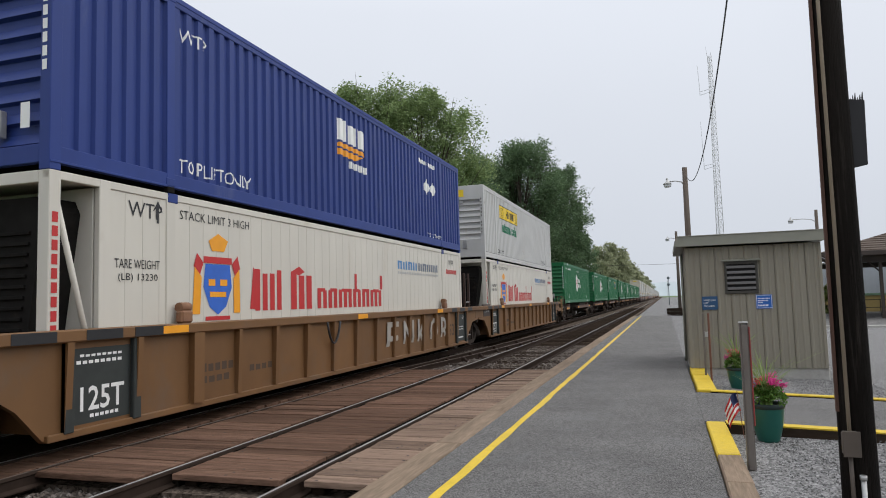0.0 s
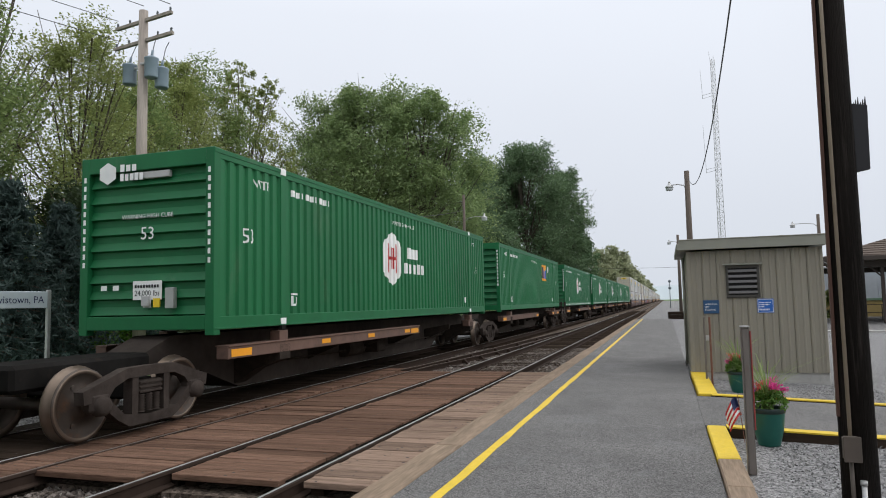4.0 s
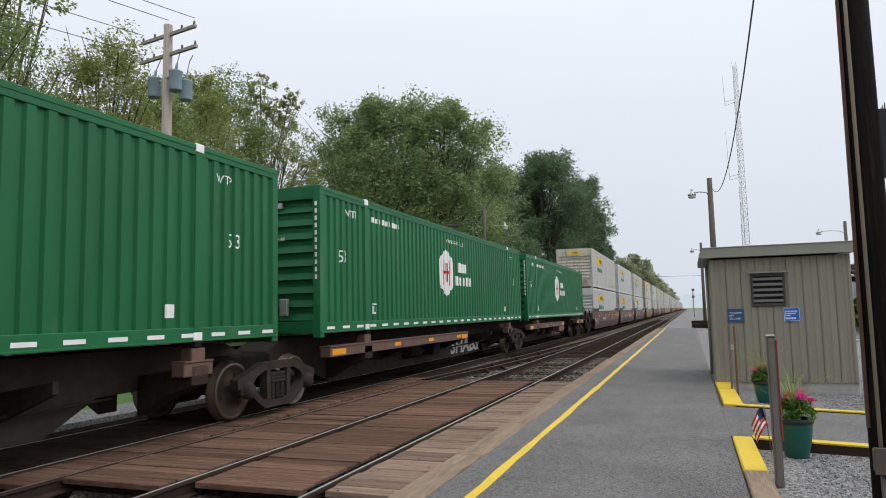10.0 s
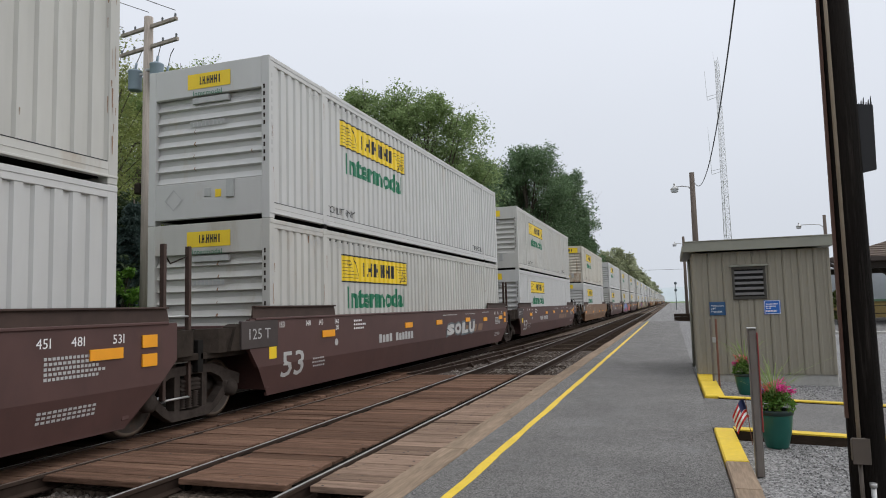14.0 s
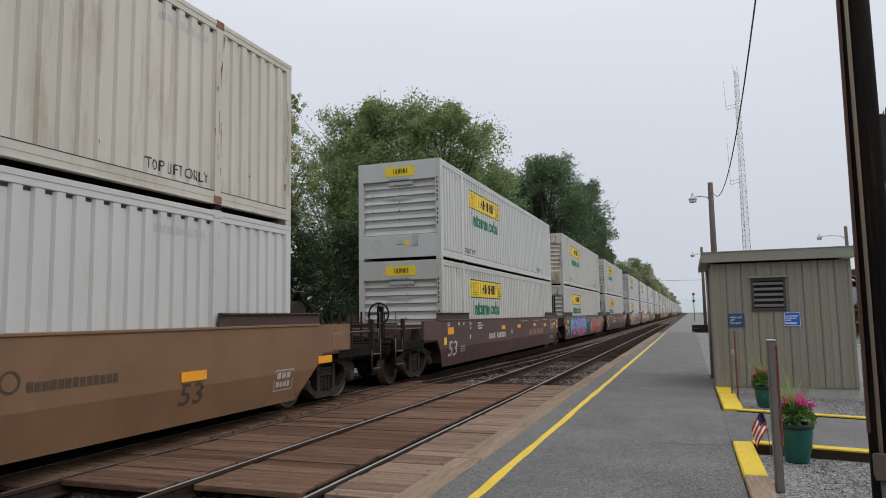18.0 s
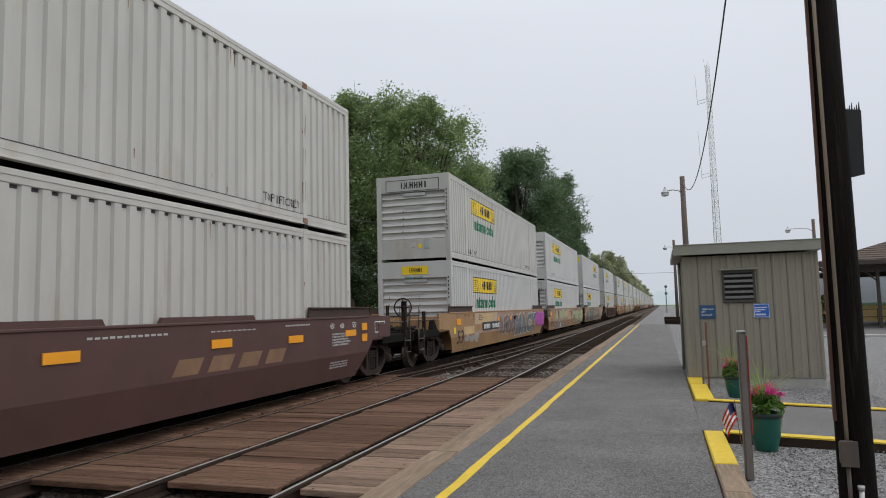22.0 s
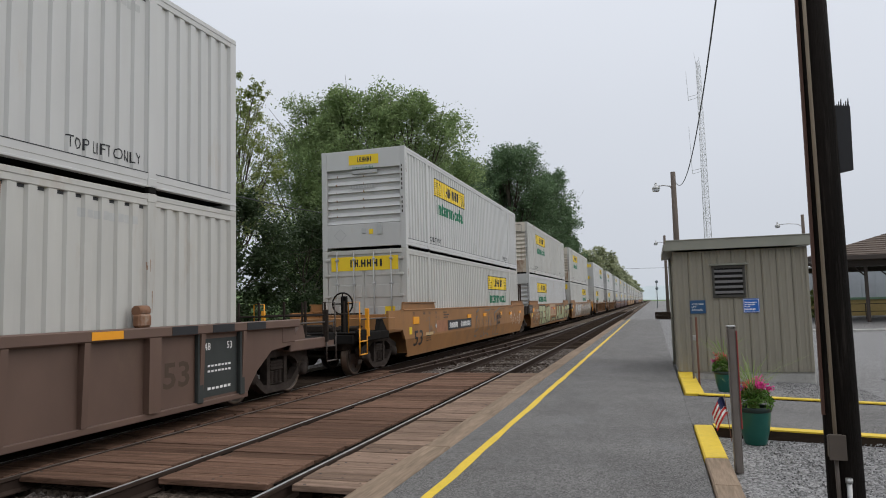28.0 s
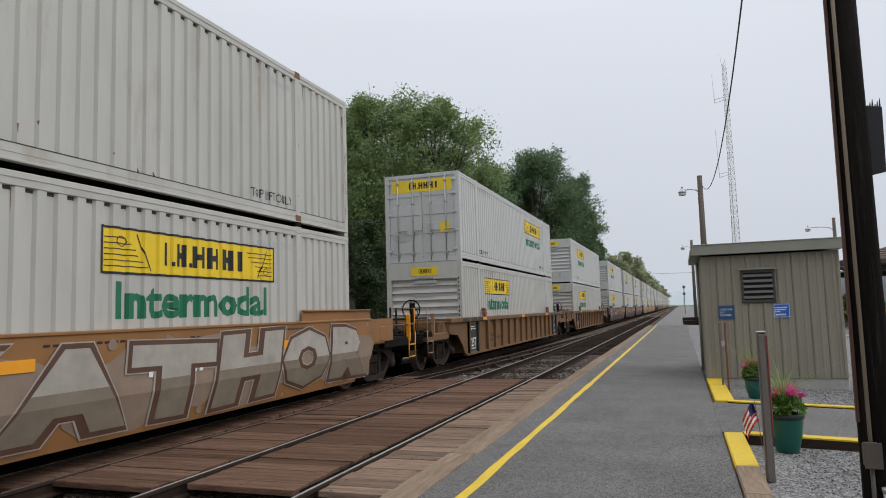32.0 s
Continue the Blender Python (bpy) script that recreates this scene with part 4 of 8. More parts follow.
    return {"paint": paint, "lead": lead if lead == "front" else "doors", "sign": sign != "none", "foot": CORRODED if rust else None, "end": RUSTED if rust else (CREAM if tint else WHITE),
            "decals": dec, "worn": 7 + 13 * tint + 5 * spot + 3 * len(sign), "runs": 70 if rust else (10, 22, 34)[tint], "casting": RUST if rust else paint,
            "label": ("weathered cream" if tint else "white") + " corrugated steel container with a yellow sign panel" + (", doors leading" if lead != "front" else "") + (", rust-stained" if rust else "")}


def hub_style(marks=True, emp=False):
    dec = [("lettering", moved(letters("53", 0.25), 0.80, 1.46), LETTER_WHITE, "side"),
           ("lettering", moved(letters("53", 0.22), 14.9, 1.46), LETTER_WHITE, "side"),
           ("lettering", moved(letters("WTP", 0.15), 1.1, 2.42), LETTER_WHITE, "side"),
           ("lettering", moved(letters("WTP", 0.13), 14.6, 2.42), LETTER_WHITE, "side"),
           ("serial_stencil", word_bars(2.3, 3.9, 2.44, 2.56, 9, 0.42), LETTER_WHITE, "side"),
           ("lettering", moved(letters("WARNING HIGH CUBE", 0.10, 1.7), 7.15, 2.44), LETTER_WHITE, "side"),
           ("check_mark", [rect(2.3, 2.55, 0.62, 0.65), rect(2.3, 2.34, 0.42, 0.6), rect(2.34, 2.5, 0.42, 0.46), rect(2.48, 2.52, 0.46, 0.58)], LETTER_WHITE, "side"),
           ("check_mark", [rect(13.6, 13.8, 0.42, 0.6)], LETTER_WHITE, "side"),
           ("end_number_stencil", [rect(-1.235, -1.185, 1.1 + 0.14 * i, 1.185 + 0.14 * i) for i in range(11)] + [rect(1.185, 1.235, 1.1 + 0.14 * i, 1.185 + 0.14 * i) for i in range(11)], LETTER_WHITE, "front"),
           ("end_lettering", moved(letters("53", 0.2), -0.12, 1.52), LETTER_WHITE, "rib"),
           ("end_lettering", moved(letters("WARNING HIGH CUBE", 0.07, 1.0), -0.5, 1.86), LETTER_WHITE, "rib"),
           ("end_label", [rect(-0.26, 0.30, 0.56, 0.86), rect(-0.06, 0.1, 0.44, 0.56)], LETTER_WHITE, "rib"),
           ("lettering", moved(letters("24,000 lbs", 0.10, 0.48), -0.22, 0.61), BLACK, "rib2"),
           ("label_stencil", word_bars(-0.22, 0.26, 0.75, 0.80, 9), BLACK, "rib2"),
           ("end_label", [rect(-0.9, -0.78, 0.72, 0.80), rect(-0.66, -0.54, 0.72, 0.80)], LETTER_WHITE, "rib")]
    if emp:
        dec += [("logo_panel", [rect(10.24, 11.69, 1.57, 2.46)], ORANGE, "side"),
                ("logo_shape", [rect(10.36, 10.78, 1.70, 2.34)], NAVY, "side2"),
                ("logo_shape", [rect(10.86, 11.19, 1.70, 2.18), rect(11.27, 11.58, 1.70, 2.18)], SKYBLUE, "side2"),
                ("placard", [[(12.33, 2.02), (12.54, 2.24), (12.33, 2.46), (12.12, 2.24)]], LETTER_WHITE, "side2")]
    else:
        hexa = [(7.19 + 0.72 * math.sin(math.radians(60 * i)), 1.56 + 0.70 * math.cos(math.radians(60 * i))) for i in range(6)]
        dec += [("logo_hexagon", [hexa], LETTER_WHITE, "side"),
                ("logo_shape", [rect(6.86, 7.01, 1.20, 1.94), rect(7.07, 7.13, 1.30, 1.84), rect(7.24, 7.30, 1.30, 1.84), rect(7.36, 7.51, 1.20, 1.94), rect(7.01, 7.36, 1.53, 1.61)], RED, "side2"),
                ("logo_word", word_bars(8.3, 9.1, 1.62, 1.92, 3, 0.25) + word_bars(8.05, 9.55, 1.22, 1.50, 5, 0.25), LETTER_WHITE, "side"),
                ("end_logo", [[(-0.75 + 0.19 * math.sin(math.radians(60 * i)), 2.62 + 0.18 * math.cos(math.radians(60 * i))) for i in range(6)]], LETTER_WHITE, "front"),
                ("end_logo_word", word_bars(-0.5, -0.15, 2.63, 2.75, 3) + word_bars(-0.5, -0.02, 2.48, 2.6, 5), LETTER_WHITE, "front")]
    if marks:
        dec.append(("reflective_strip", [rect(0.25 + i * 0.62, 0.55 + i * 0.62, 0.145, 0.200) for i in range(26) if not (1.85 < 0.25 + i * 0.62 + 0.15 < 2.1)], LETTER_WHITE, "side"))
    return {"paint": GREEN, "sign": False, "decals": dec, "deep": 0.038, "casting": GREEN if emp else LETTER_WHITE,
            "label": "green corrugated steel container with white and " + ("orange markings" if emp else "red hexagon markings")}


def blue_style():
    dec = [("lettering", moved(letters("TOP LIFT ONLY", 0.2, 1.75), 2.2, 0.34), LETTER_WHITE, "side"),
           ("lettering", moved(letters("TOP LIFT ONLY", 0.12, 1.2), 13.0, 0.3), LETTER_WHITE, "side"),
           ("lettering", moved(letters("WTP", 0.2), 2.2, 2.28), LETTER_WHITE, "side"),
           ("logo_word", word_bars(7.2, 8.7, 1.95, 2.42, 3, 0.2), LETTER_WHITE, "side"),
           ("logo_shape", [[(7.15, 1.80), (8.6, 1.80), (8.6, 1.90), (7.3, 1.90)], [(7.2, 1.62), (8.1, 1.62), (8.5, 1.76), (7.2, 1.76)]], ORANGE, "side"),
           ("logo_word", word_bars(7.8, 8.7, 1.40, 1.56, 7, 0.25), LETTER_WHITE, "side"),
           ("placard", [[(12.95, 1.5), (13.2, 1.76), (12.95, 2.02), (12.7, 1.76)], [(13.5, 1.5), (13.75, 1.76), (13.5, 2.02), (13.25, 1.76)]], LETTER_WHITE, "side"),
           ("serial_stencil", word_bars(12.3, 13.9, 2.4, 2.52, 8), LETTER_WHITE, "side"),
           ("end_number_stencil", [rect(1.17, 1.24, 1.15 + 0.16 * i, 1.27 + 0.16 * i) for i in range(10)], LETTER_WHITE, "front"),
           ("end_label", [rect(0.86, 1.0, 0.5, 0.8)], LETTER_WHITE, "front")]
    return {"paint": BLUE, "sign": False, "decals": dec, "deep": 0.044, "label": "blue corrugated steel container with white and orange markings"}


def reefer():
    """A refrigerated container: flat ribless panels, cooling unit in an open front frame."""
    ob = thing("reefer_container", Matrix(), "cream refrigerated container with crest and red wordmark blocks", "container", "containers on the train")
    for side in (1, -1):
        part("side_wall", MB().box(side * (WIDE - 0.08), side * (WIDE - 0.015), 0.8, LONG - 0.1, 0.12, TALL - 0.10), REEFER, ob)
        part("bottom_rail", MB().box(side * (WIDE - 0.1), side * WIDE, 0.0, LONG, 0.0, 0.12), REEFER, ob)
        part("top_rail", MB().box(side * (WIDE - 0.1), side * WIDE, 0.0, LONG, TALL - 0.10, TALL), REEFER, ob)
        for y in (0.0, LONG - 0.16):
            part("corner_post", MB().box(side * (WIDE - 0.16), side * (WIDE + 0.004), y, y + 0.16, 0.0, TALL), REEFER, ob)
        for y in (0.72, 1.9, 14.14):
            part("lift_post", MB().box(side * (WIDE - 0.08), side * (WIDE + 0.004), y, y + 0.18, 0.0, TALL), REEFER, ob)
        for y in (1.94, 14.16):
            part("corner_casting", MB().box(side * (WIDE - 0.12), side * (WIDE + 0.012), y - 0.02, y + 0.18, TALL - 0.13, TALL + 0.004), BLUE, ob)
        part("front_brace", MB().tube((side * (WIDE - 0.06), 0.10, TALL - 0.15), (side * (WIDE - 0.06), 0.78, 0.35), 0.035), REEFER, ob)
        if side > 0:
            for i in range(48):
                y = 1.15 + i * 0.31
                part("panel_seam", MB().box(WIDE - 0.016, WIDE - 0.011, y, y + 0.012, 0.13, TALL - 0.11, 0.001), REEFER, ob)
    part("roof", MB().box(-WIDE + 0.1, WIDE - 0.1, 0.02, LONG, TALL - 0.06, TALL - 0.01), REEFER, ob)
    part("rear_wall", MB().box(-WIDE + 0.16, WIDE - 0.16, LONG - 0.1, LONG - 0.02, 0.12, TALL - 0.1), REEFER, ob)
    part("bulkhead", MB().box(-WIDE + 0.1, WIDE - 0.1, 0.72, 0.80, 0.10, TALL - 0.1), REEFER, ob)
    part("header", MB().box(-WIDE + 0.16, WIDE - 0.16, 0.0, 0.10, TALL - 0.14, TALL), REEFER, ob)
    unit = part("cooling_unit", MB().prism([(-0.72, 0.62), (0.72, 0.62), (1.0, TALL - 0.42), (0.92, TALL - 0.26), (-0.92, TALL - 0.26), (-1.0, TALL - 0.42)], 1, 0.20, 0.72), DARK, ob)
    for i in range(12):
        part("grille_bar", MB().box(-0.66 - 0.014 * i, 0.66 + 0.014 * i, 0.17, 0.205, 0.82 + i * 0.125, 0.86 + i * 0.125, 0.004), DARK, unit)
    part("fuel_tank", MB().box(-0.95, 0.95, 0.15, 0.7, 0.14, 0.56, 0.06), REEFER, ob)
    sp = lambda u, v: (WIDE - 0.009, u, v)
    sp2 = lambda u, v: (WIDE - 0.006, u, v)
    def dec(name, polys, material, f=sp):
        part(name, flat_mesh(name, polys, material, f), material, ob)
    dec("logo_word", word_bars(4.05, 4.95, 1.22, 1.92, 4, 0.34) + word_bars(5.2, 6.05, 1.22, 1.92, 3, 0.28) + word_bars(6.2, 9.45, 1.22, 1.62, 14, 0.34) + [rect(6.2 + 0.54 * i, 6.52 + 0.54 * i, 1.55, 1.62) for i in range(6)]
        + [rect(7.9, 8.02, 1.62, 1.95), rect(9.32, 9.45, 1.62, 1.95), [(3.9, 1.25), (4.1, 1.25), (4.1, 1.85), (4.0, 1.95)], [(5.2, 1.9), (5.5, 2.02), (5.7, 1.92), (5.5, 1.85)]], RED)
    dec("tagline_stencil", word_bars(10.5, 13.8, 2.04, 2.10, 26), GREYMARK)
    dec("logo_word", word_bars(10.5, 12.0, 2.16, 2.38, 8, 0.42) + [rect(10.5, 10.8, 2.33, 2.38), rect(11.25, 11.5, 2.33, 2.38)], mat("pale_blue_logo", (0.07, 0.22, 0.45), 0.5))
    dec("logo_word", word_bars(12.05, 13.8, 2.16, 2.38, 10, 0.42) + [rect(12.4, 12.7, 2.33, 2.38)], mat("slate_logo", (0.11, 0.14, 0.20), 0.5))
    crest = [(2.75, 1.95), (2.7, 1.6), (2.85, 1.3), (3.05, 1.18), (3.25, 1.3), (3.4, 1.6), (3.35, 1.95)]
    dec("crest_shield", [crest], SKYBLUE)
    dec("crest_gold", [rect(2.82, 2.98, 1.62, 1.72), rect(3.1, 3.28, 1.62, 1.72), rect(2.85, 3.25, 1.45, 1.53), [(2.9, 2.15), (3.2, 2.15), (3.3, 2.32), (3.05, 2.42), (2.82, 2.3)],
                       [(2.45, 1.2), (2.62, 1.2), (2.66, 1.75), (2.5, 1.9)], [(3.45, 1.2), (3.62, 1.2), (3.6, 1.9), (3.44, 1.75)]], ORANGE, sp2)
    dec("crest_red", [rect(2.7, 3.4, 1.96, 2.06), [(2.48, 1.9), (2.62, 1.78), (2.7, 1.96), (2.55, 2.1)], [(3.4, 1.96), (3.48, 1.78), (3.62, 1.9), (3.55, 2.1)], rect(2.75, 3.35, 1.10, 1.16)], RED, sp2)
    dec("lettering", moved(letters("STACK LIMIT 3 HIGH", 0.13, 1.7), 2.18, 2.56), BLACK)
    dec("lettering", moved(letters("WTP", 0.2), 1.2, 2.5), BLACK)
    dec("serial_stencil", word_bars(14.6, 15.7, 2.16, 2.30, 10, 0.3), RED)
    dec("lettering", moved(letters("WTP", 0.16), 14.85, 2.44), BLACK)
    dec("arrow_mark", [rect(1.72, 1.76, 2.45, 2.68), [(1.64, 2.6), (1.74, 2.76), (1.84, 2.6), (1.74, 2.68)]], BLACK)
    dec("lettering", moved(letters("TARE WEIGHT", 0.12, 0.8), 0.98, 1.82), BLACK)
    dec("lettering", moved(letters("(LB) 13230", 0.12, 0.7), 1.04, 1.64), BLACK)
    part("number_stencil", flat_mesh("number_stencil", [rect(0.04, 0.12, 0.7 + 0.16 * i, 0.82 + 0.16 * i) for i in range(11)], RED, lambda u, v: (WIDE + 0.008, u, v)), RED, ob)
    return ob


def truck(parent, y, wide_frame=True):
    """A two-axle bogie under a car, centred at y."""
    bolster = part("truck", MB().box(-0.95, 0.95, y - 0.2, y + 0.2, 0.44, 0.72, 0.03).tube((0, y, 0.7), (0, y, 0.86), 0.25, n=12), DARK, parent)
    for s in (1, -1):
        x0, x1 = s * 0.95, s * 1.10
        fr = MB()
        for d in (-1, 1):
            fr.prism([(y, 0.76), (y + d * 0.44, 0.75), (y + d * 0.66, 0.66), (y + d * 0.76, 0.54), (y + d * 1.14, 0.50), (y + d * 1.16, 0.66), (y + d * 0.80, 0.77), (y + d * 0.46, 0.88), (y, 0.89)][::d], 0, x0, x1)
            fr.prism([(y, 0.13), (y + d * 0.40, 0.13), (y + d * 0.60, 0.24), (y + d * 0.98, 0.54), (y + d * 0.78, 0.55), (y + d * 0.48, 0.29), (y, 0.24)][::d], 0, x0, x1)
            fr.prism([(y + d * 0.24, 0.22), (y + d * 0.35, 0.25), (y + d * 0.35, 0.78), (y + d * 0.24, 0.78)][::d], 0, x0 - s * 0.01, x1 - s * 0.012)
        for e in (-0.89, 0.89):
            fr.box(x0 - s * 0.01, x1 + s * 0.02, y + e - 0.16, y + e + 0.16, 0.38, 0.62, 0.04)
        part("side_frame", fr, TRUCK, bolster)
        end = MB().box(s * 0.95, s * 1.07, y - 0.23, y + 0.23, 0.52, 0.70, 0.02)
        for i in range(3):
            end.box(s * 1.07, s * 1.09, y - 0.21, y + 0.21, 0.53 + i * 0.06, 0.56 + i * 0.06, 0.004)
        part("bolster_end", end, TRUCK, bolster)
        for k in (-0.14, 0.0, 0.14):
            prof = []
            for i in range(7):
                prof += [(0.066, 0.28 + i * 0.036), (0.040, 0.298 + i * 0.036)]
            part("spring", MB().lathe(prof, (s * 1.03, y + k, 0), 2, 10), TRUCK, bolster)
        for e in (-0.89, 0.89):
            part("bearing_cap", MB().lathe([(0.0, s * 1.20), (0.07, s * 1.20), (0.12, s * 1.17), (0.13, s * 1.06)], (0, y + e, 0.46), 0, 14), TRUCK, bolster)
    sets = []
    for e in (-0.89, 0.89):
        mb = MB().tube((-1.0, 0, 0), (1.0, 0, 0), 0.08, n=10)
        for s in (1, -1):
            prof = [(0.08, 0.86), (0.14, 0.86), (0.17, 0.80), (0.38, 0.79), (0.395, 0.82), (0.44, 0.82), (0.46, 0.80), (0.465, 0.70), (0.495, 0.685), (0.49, 0.66), (0.39, 0.665), (0.37, 0.72), (0.17, 0.72), (0.14, 0.66), (0.08, 0.66)]
            mb.lathe([(r, s * h) for r, h in prof], (0, 0, 0), 0, 28)
            for i in range(3):
                a = 2.1 * i + 0.4
                mb.tube((s * 0.815, 0.27 * math.cos(a), 0.27 * math.sin(a)), (s * 0.795, 0.27 * math.cos(a), 0.27 * math.sin(a)), 0.035, n=6)
        ws = part("wheel_set", mb, WHEEL, bolster)
        ws.data.materials.append(TREAD)
        for f in ws.data.polygons:
            c = f.center
            f.material_index = 1 if math.hypot(c.y, c.z) > (0.455 if abs(f.normal.x) < 0.8 else 0.41) else 0
        ws.matrix_parent_inverse = Matrix.Translation((0, y + e, 0.462))
        sets.append(ws)
    return bolster


def coupler(parent, y0, y1):
    part("coupler", MB().box(-0.12, 0.12, y0, y1, 0.72, 0.98, 0.03).box(-0.2, 0.2, y0 - 0.02, y0 + 0.3, 0.68, 1.02, 0.05), CASTING, parent)
    hose = [(0.35, y0 + 0.5 + 0.1 * i, 0.62 - 0.28 * math.sin(math.pi * i / 6)) for i in range(7)]
    part("air_hose", MB().path(hose, 0.025), DARK, parent)


def end_steps(parent, y, s, rail_mat, low=0.55):
    """Ladder, grab irons and sill step at a car's end; s is +1 where the car lies at larger y."""
    for x in (-0.75, -0.25, 0.35, 0.85):
        part("rail_post", MB().box(x - 0.022, x + 0.022, y + s * 0.30, y + s * 0.345, 1.0, 1.78, 0.006), CASTING, parent)
    part("cross_rail", MB().tube((-1.3, y + s * 0.32, 1.48), (1.3, y + s * 0.32, 1.48), 0.020), CASTING, parent)
    for side in (1, -1):
        x = side * 1.38
        lad = MB()
        for dy in (0.0, 0.42):
            lad.tube((x, y + s * dy, low), (x, y + s * dy, 1.15), 0.016)
        lad.tube((x, y, low), (x, y + s * 0.42, low), 0.016).tube((x, y, 0.85), (x, y + s * 0.42, 0.85), 0.016)
        part("sill_step", lad, rail_mat, parent)
        part("step_tread", MB().box(x - 0.12 * side, x, y + s * 0.02, y + s * 0.4, low + 0.42, low + 0.56), DARK, parent)
        grab = [(x, y + s * 0.02, 1.05), (x, y + s * 0.02, 1.75), (x - side * 0.28, y + s * 0.02, 1.75), (x - side * 0.28, y + s * 0.02, 1.05)]
        part("grab_iron", MB().path(grab, 0.014), rail_mat, parent)
        part("hand_post", MB().box(x - 0.05, x + 0.05, y + s * 0.41, y + s * 0.46, 0.95, 1.60), rail_mat if rail_mat is not RAILING else CASTING, parent)


GLYPHS = [
    [[(0, 0), (.30, 0), (.72, 1), (.30, 1)], [(.45, 0), (.85, .1), (.58, .58), (.36, .42)], [(.58, .58), (1, .86), (.96, 1), (.52, .84)]],
    [[(.1, .1), (.9, 0), (1, .48), (.2, .58)], [(0, .45), (.36, .5), (.6, 1), (.1, .95)], [(.55, .52), (1, .44), (.82, 1), (.6, .9)]],
    [[(0, .6), (.3, 1), (.72, .9), (.4, .42)], [(.35, .55), (1, .72), (1, .44), (.4, .3)], [(.1, 0), (.5, .05), (.56, .42), (.2, .38)], [(.6, 0), (.96, .05), (.86, .5), (.65, .4)]],
    [[(0, 0), (.42, .1), (.32, .62), (.05, .5)], [(.08, .55), (.96, .78), (.92, 1), (0, .8)], [(.5, .04), (1.02, 0), (.82, .74), (.55, .6)]],
    [[(.05, .1), (.3, 0), (.98, .35), (.9, .62)], [(0, .9), (.3, 1), (.94, .5), (.6, .38)], [(0, .2), (.27, .3), (.27, .8), (.02, .75)]],
]


def blob(cy, cz, w, h, rnd, m=14):
    ph = [rnd.random() * 6.28 for _ in range(3)]
    out = []
    for k in range(m):
        a = 2 * math.pi * k / m
        r = 1 + 0.16 * math.sin(3 * a + ph[0]) + 0.14 * math.sin(5 * a + ph[1]) + 0.10 * math.sin(7 * a + ph[2])
        out.append((cy + w * r * math.cos(a), cz + h * r * math.sin(a)))
    return [[(cy, cz), out[k], out[(k + 1) % m]] for k in range(m)]


def spray_cloud(y0, y1, z0, z1, seed, n):
    """Overlapping clouds and drops of paint: (face, level) pairs."""
    rnd, out = random.Random(seed), []
    step, hi = (y1 - y0) / n, z1 - z0
    for i in range(n):
        for f in blob(y0 + (i + 0.5) * step, (z0 + z1) / 2 + rnd.uniform(-0.12, 0.12) * hi, step * rnd.uniform(0.5, 0.75), hi * rnd.uniform(0.30, 0.42), rnd):
            out.append((f, i % 3))
    for i in range(2 * n):
        s = rnd.uniform(0.03, 0.10)
        for f in blob(rnd.uniform(y0, y1), rnd.choice((z0 + s, z1 - s)) + rnd.uniform(-0.05, 0.05), s, s, rnd, 8):
            out.append((f, 3 + i % 3))
    return [([(u, min(z1, max(z0, v))) for u, v in f], k) for f, k in out]


def spray_glyphs(y0, y1, z0, z1, seed, n, lean):
    """Angular overlapping letter-like strokes that spell nothing: strokes and thicker ones behind them."""
    rnd = random.Random(seed)
    step, hi = (y1 - y0) / n, z1 - z0
    fills, edges, halos = [], [], []
    for i in range(n):
        g = GLYPHS[rnd.randrange(len(GLYPHS))]
        a, w = y0 + i * step, step * rnd.uniform(0.95, 1.12)
        lo, top = z0 + hi * rnd.uniform(0, 0.10), z1 - hi * rnd.uniform(0, 0.10)
        for k, q in enumerate(g):
            pts = [(a + w * (x + rnd.uniform(-0.04, 0.04)) + lean * (z - 0.5) * hi, lo + (top - lo) * min(1, max(0, z + rnd.uniform(-0.03, 0.03)))) for x, z in q]
            c = (sum(u for u, v in pts) / 4, sum(v for u, v in pts) / 4)
            def grown(t):
                return [(u + math.copysign(t, u - c[0]), min(z1 + t * 0.5, max(z0 - t * 0.5, v + math.copysign(t, v - c[1])))) for u, v in pts]
            level = k + 5 * (i % 2)
            fills.append((pts, level))
            edges.append((grown(0.045), level))
            halos.append((grown(0.075), level))
    return fills, edges, halos


def spray_letters(y0, y1, z0, z1, word, seed, lean, fat=0.075):
    """Fat leaning letters that overlap, each tilted and sized a little differently."""
    rnd = random.Random(seed)
    step, hi = (y1 - y0) / len(word), z1 - z0
    fills, edges, halos = [], [], []
    for i, ch in enumerate(word):
        w, h = step * rnd.uniform(1.0, 1.12), hi * rnd.uniform(0.90, 1.0)
        a, b = y0 + i * step - 0.04 * step, z0 + (hi - h) * rnd.random()
        tilt = rnd.uniform(-0.07, 0.07)
        def put(polys, du, dv):
            out = []
            for f in polys:
                pts = []
                for u, v in f:
                    u, v = u + du, v + dv
                    pts.append((a + u + (lean + tilt) * (v - h / 2), min(z1 + 0.02, max(z0 - 0.02, b + v + 0.5 * tilt * (u - w / 2)))))
                out.append((pts, i % 4))
            return out
        fills += put(letters(ch, h - 0.12, w - 0.12, fat), 0.06, 0.06)
        edges += put(letters(ch, h, w, fat + 0.055), 0.0, 0.0)
        halos += put(letters(ch, h + 0.03, w + 0.06, fat + 0.07), -0.03, -0.015)
    return fills, edges, halos


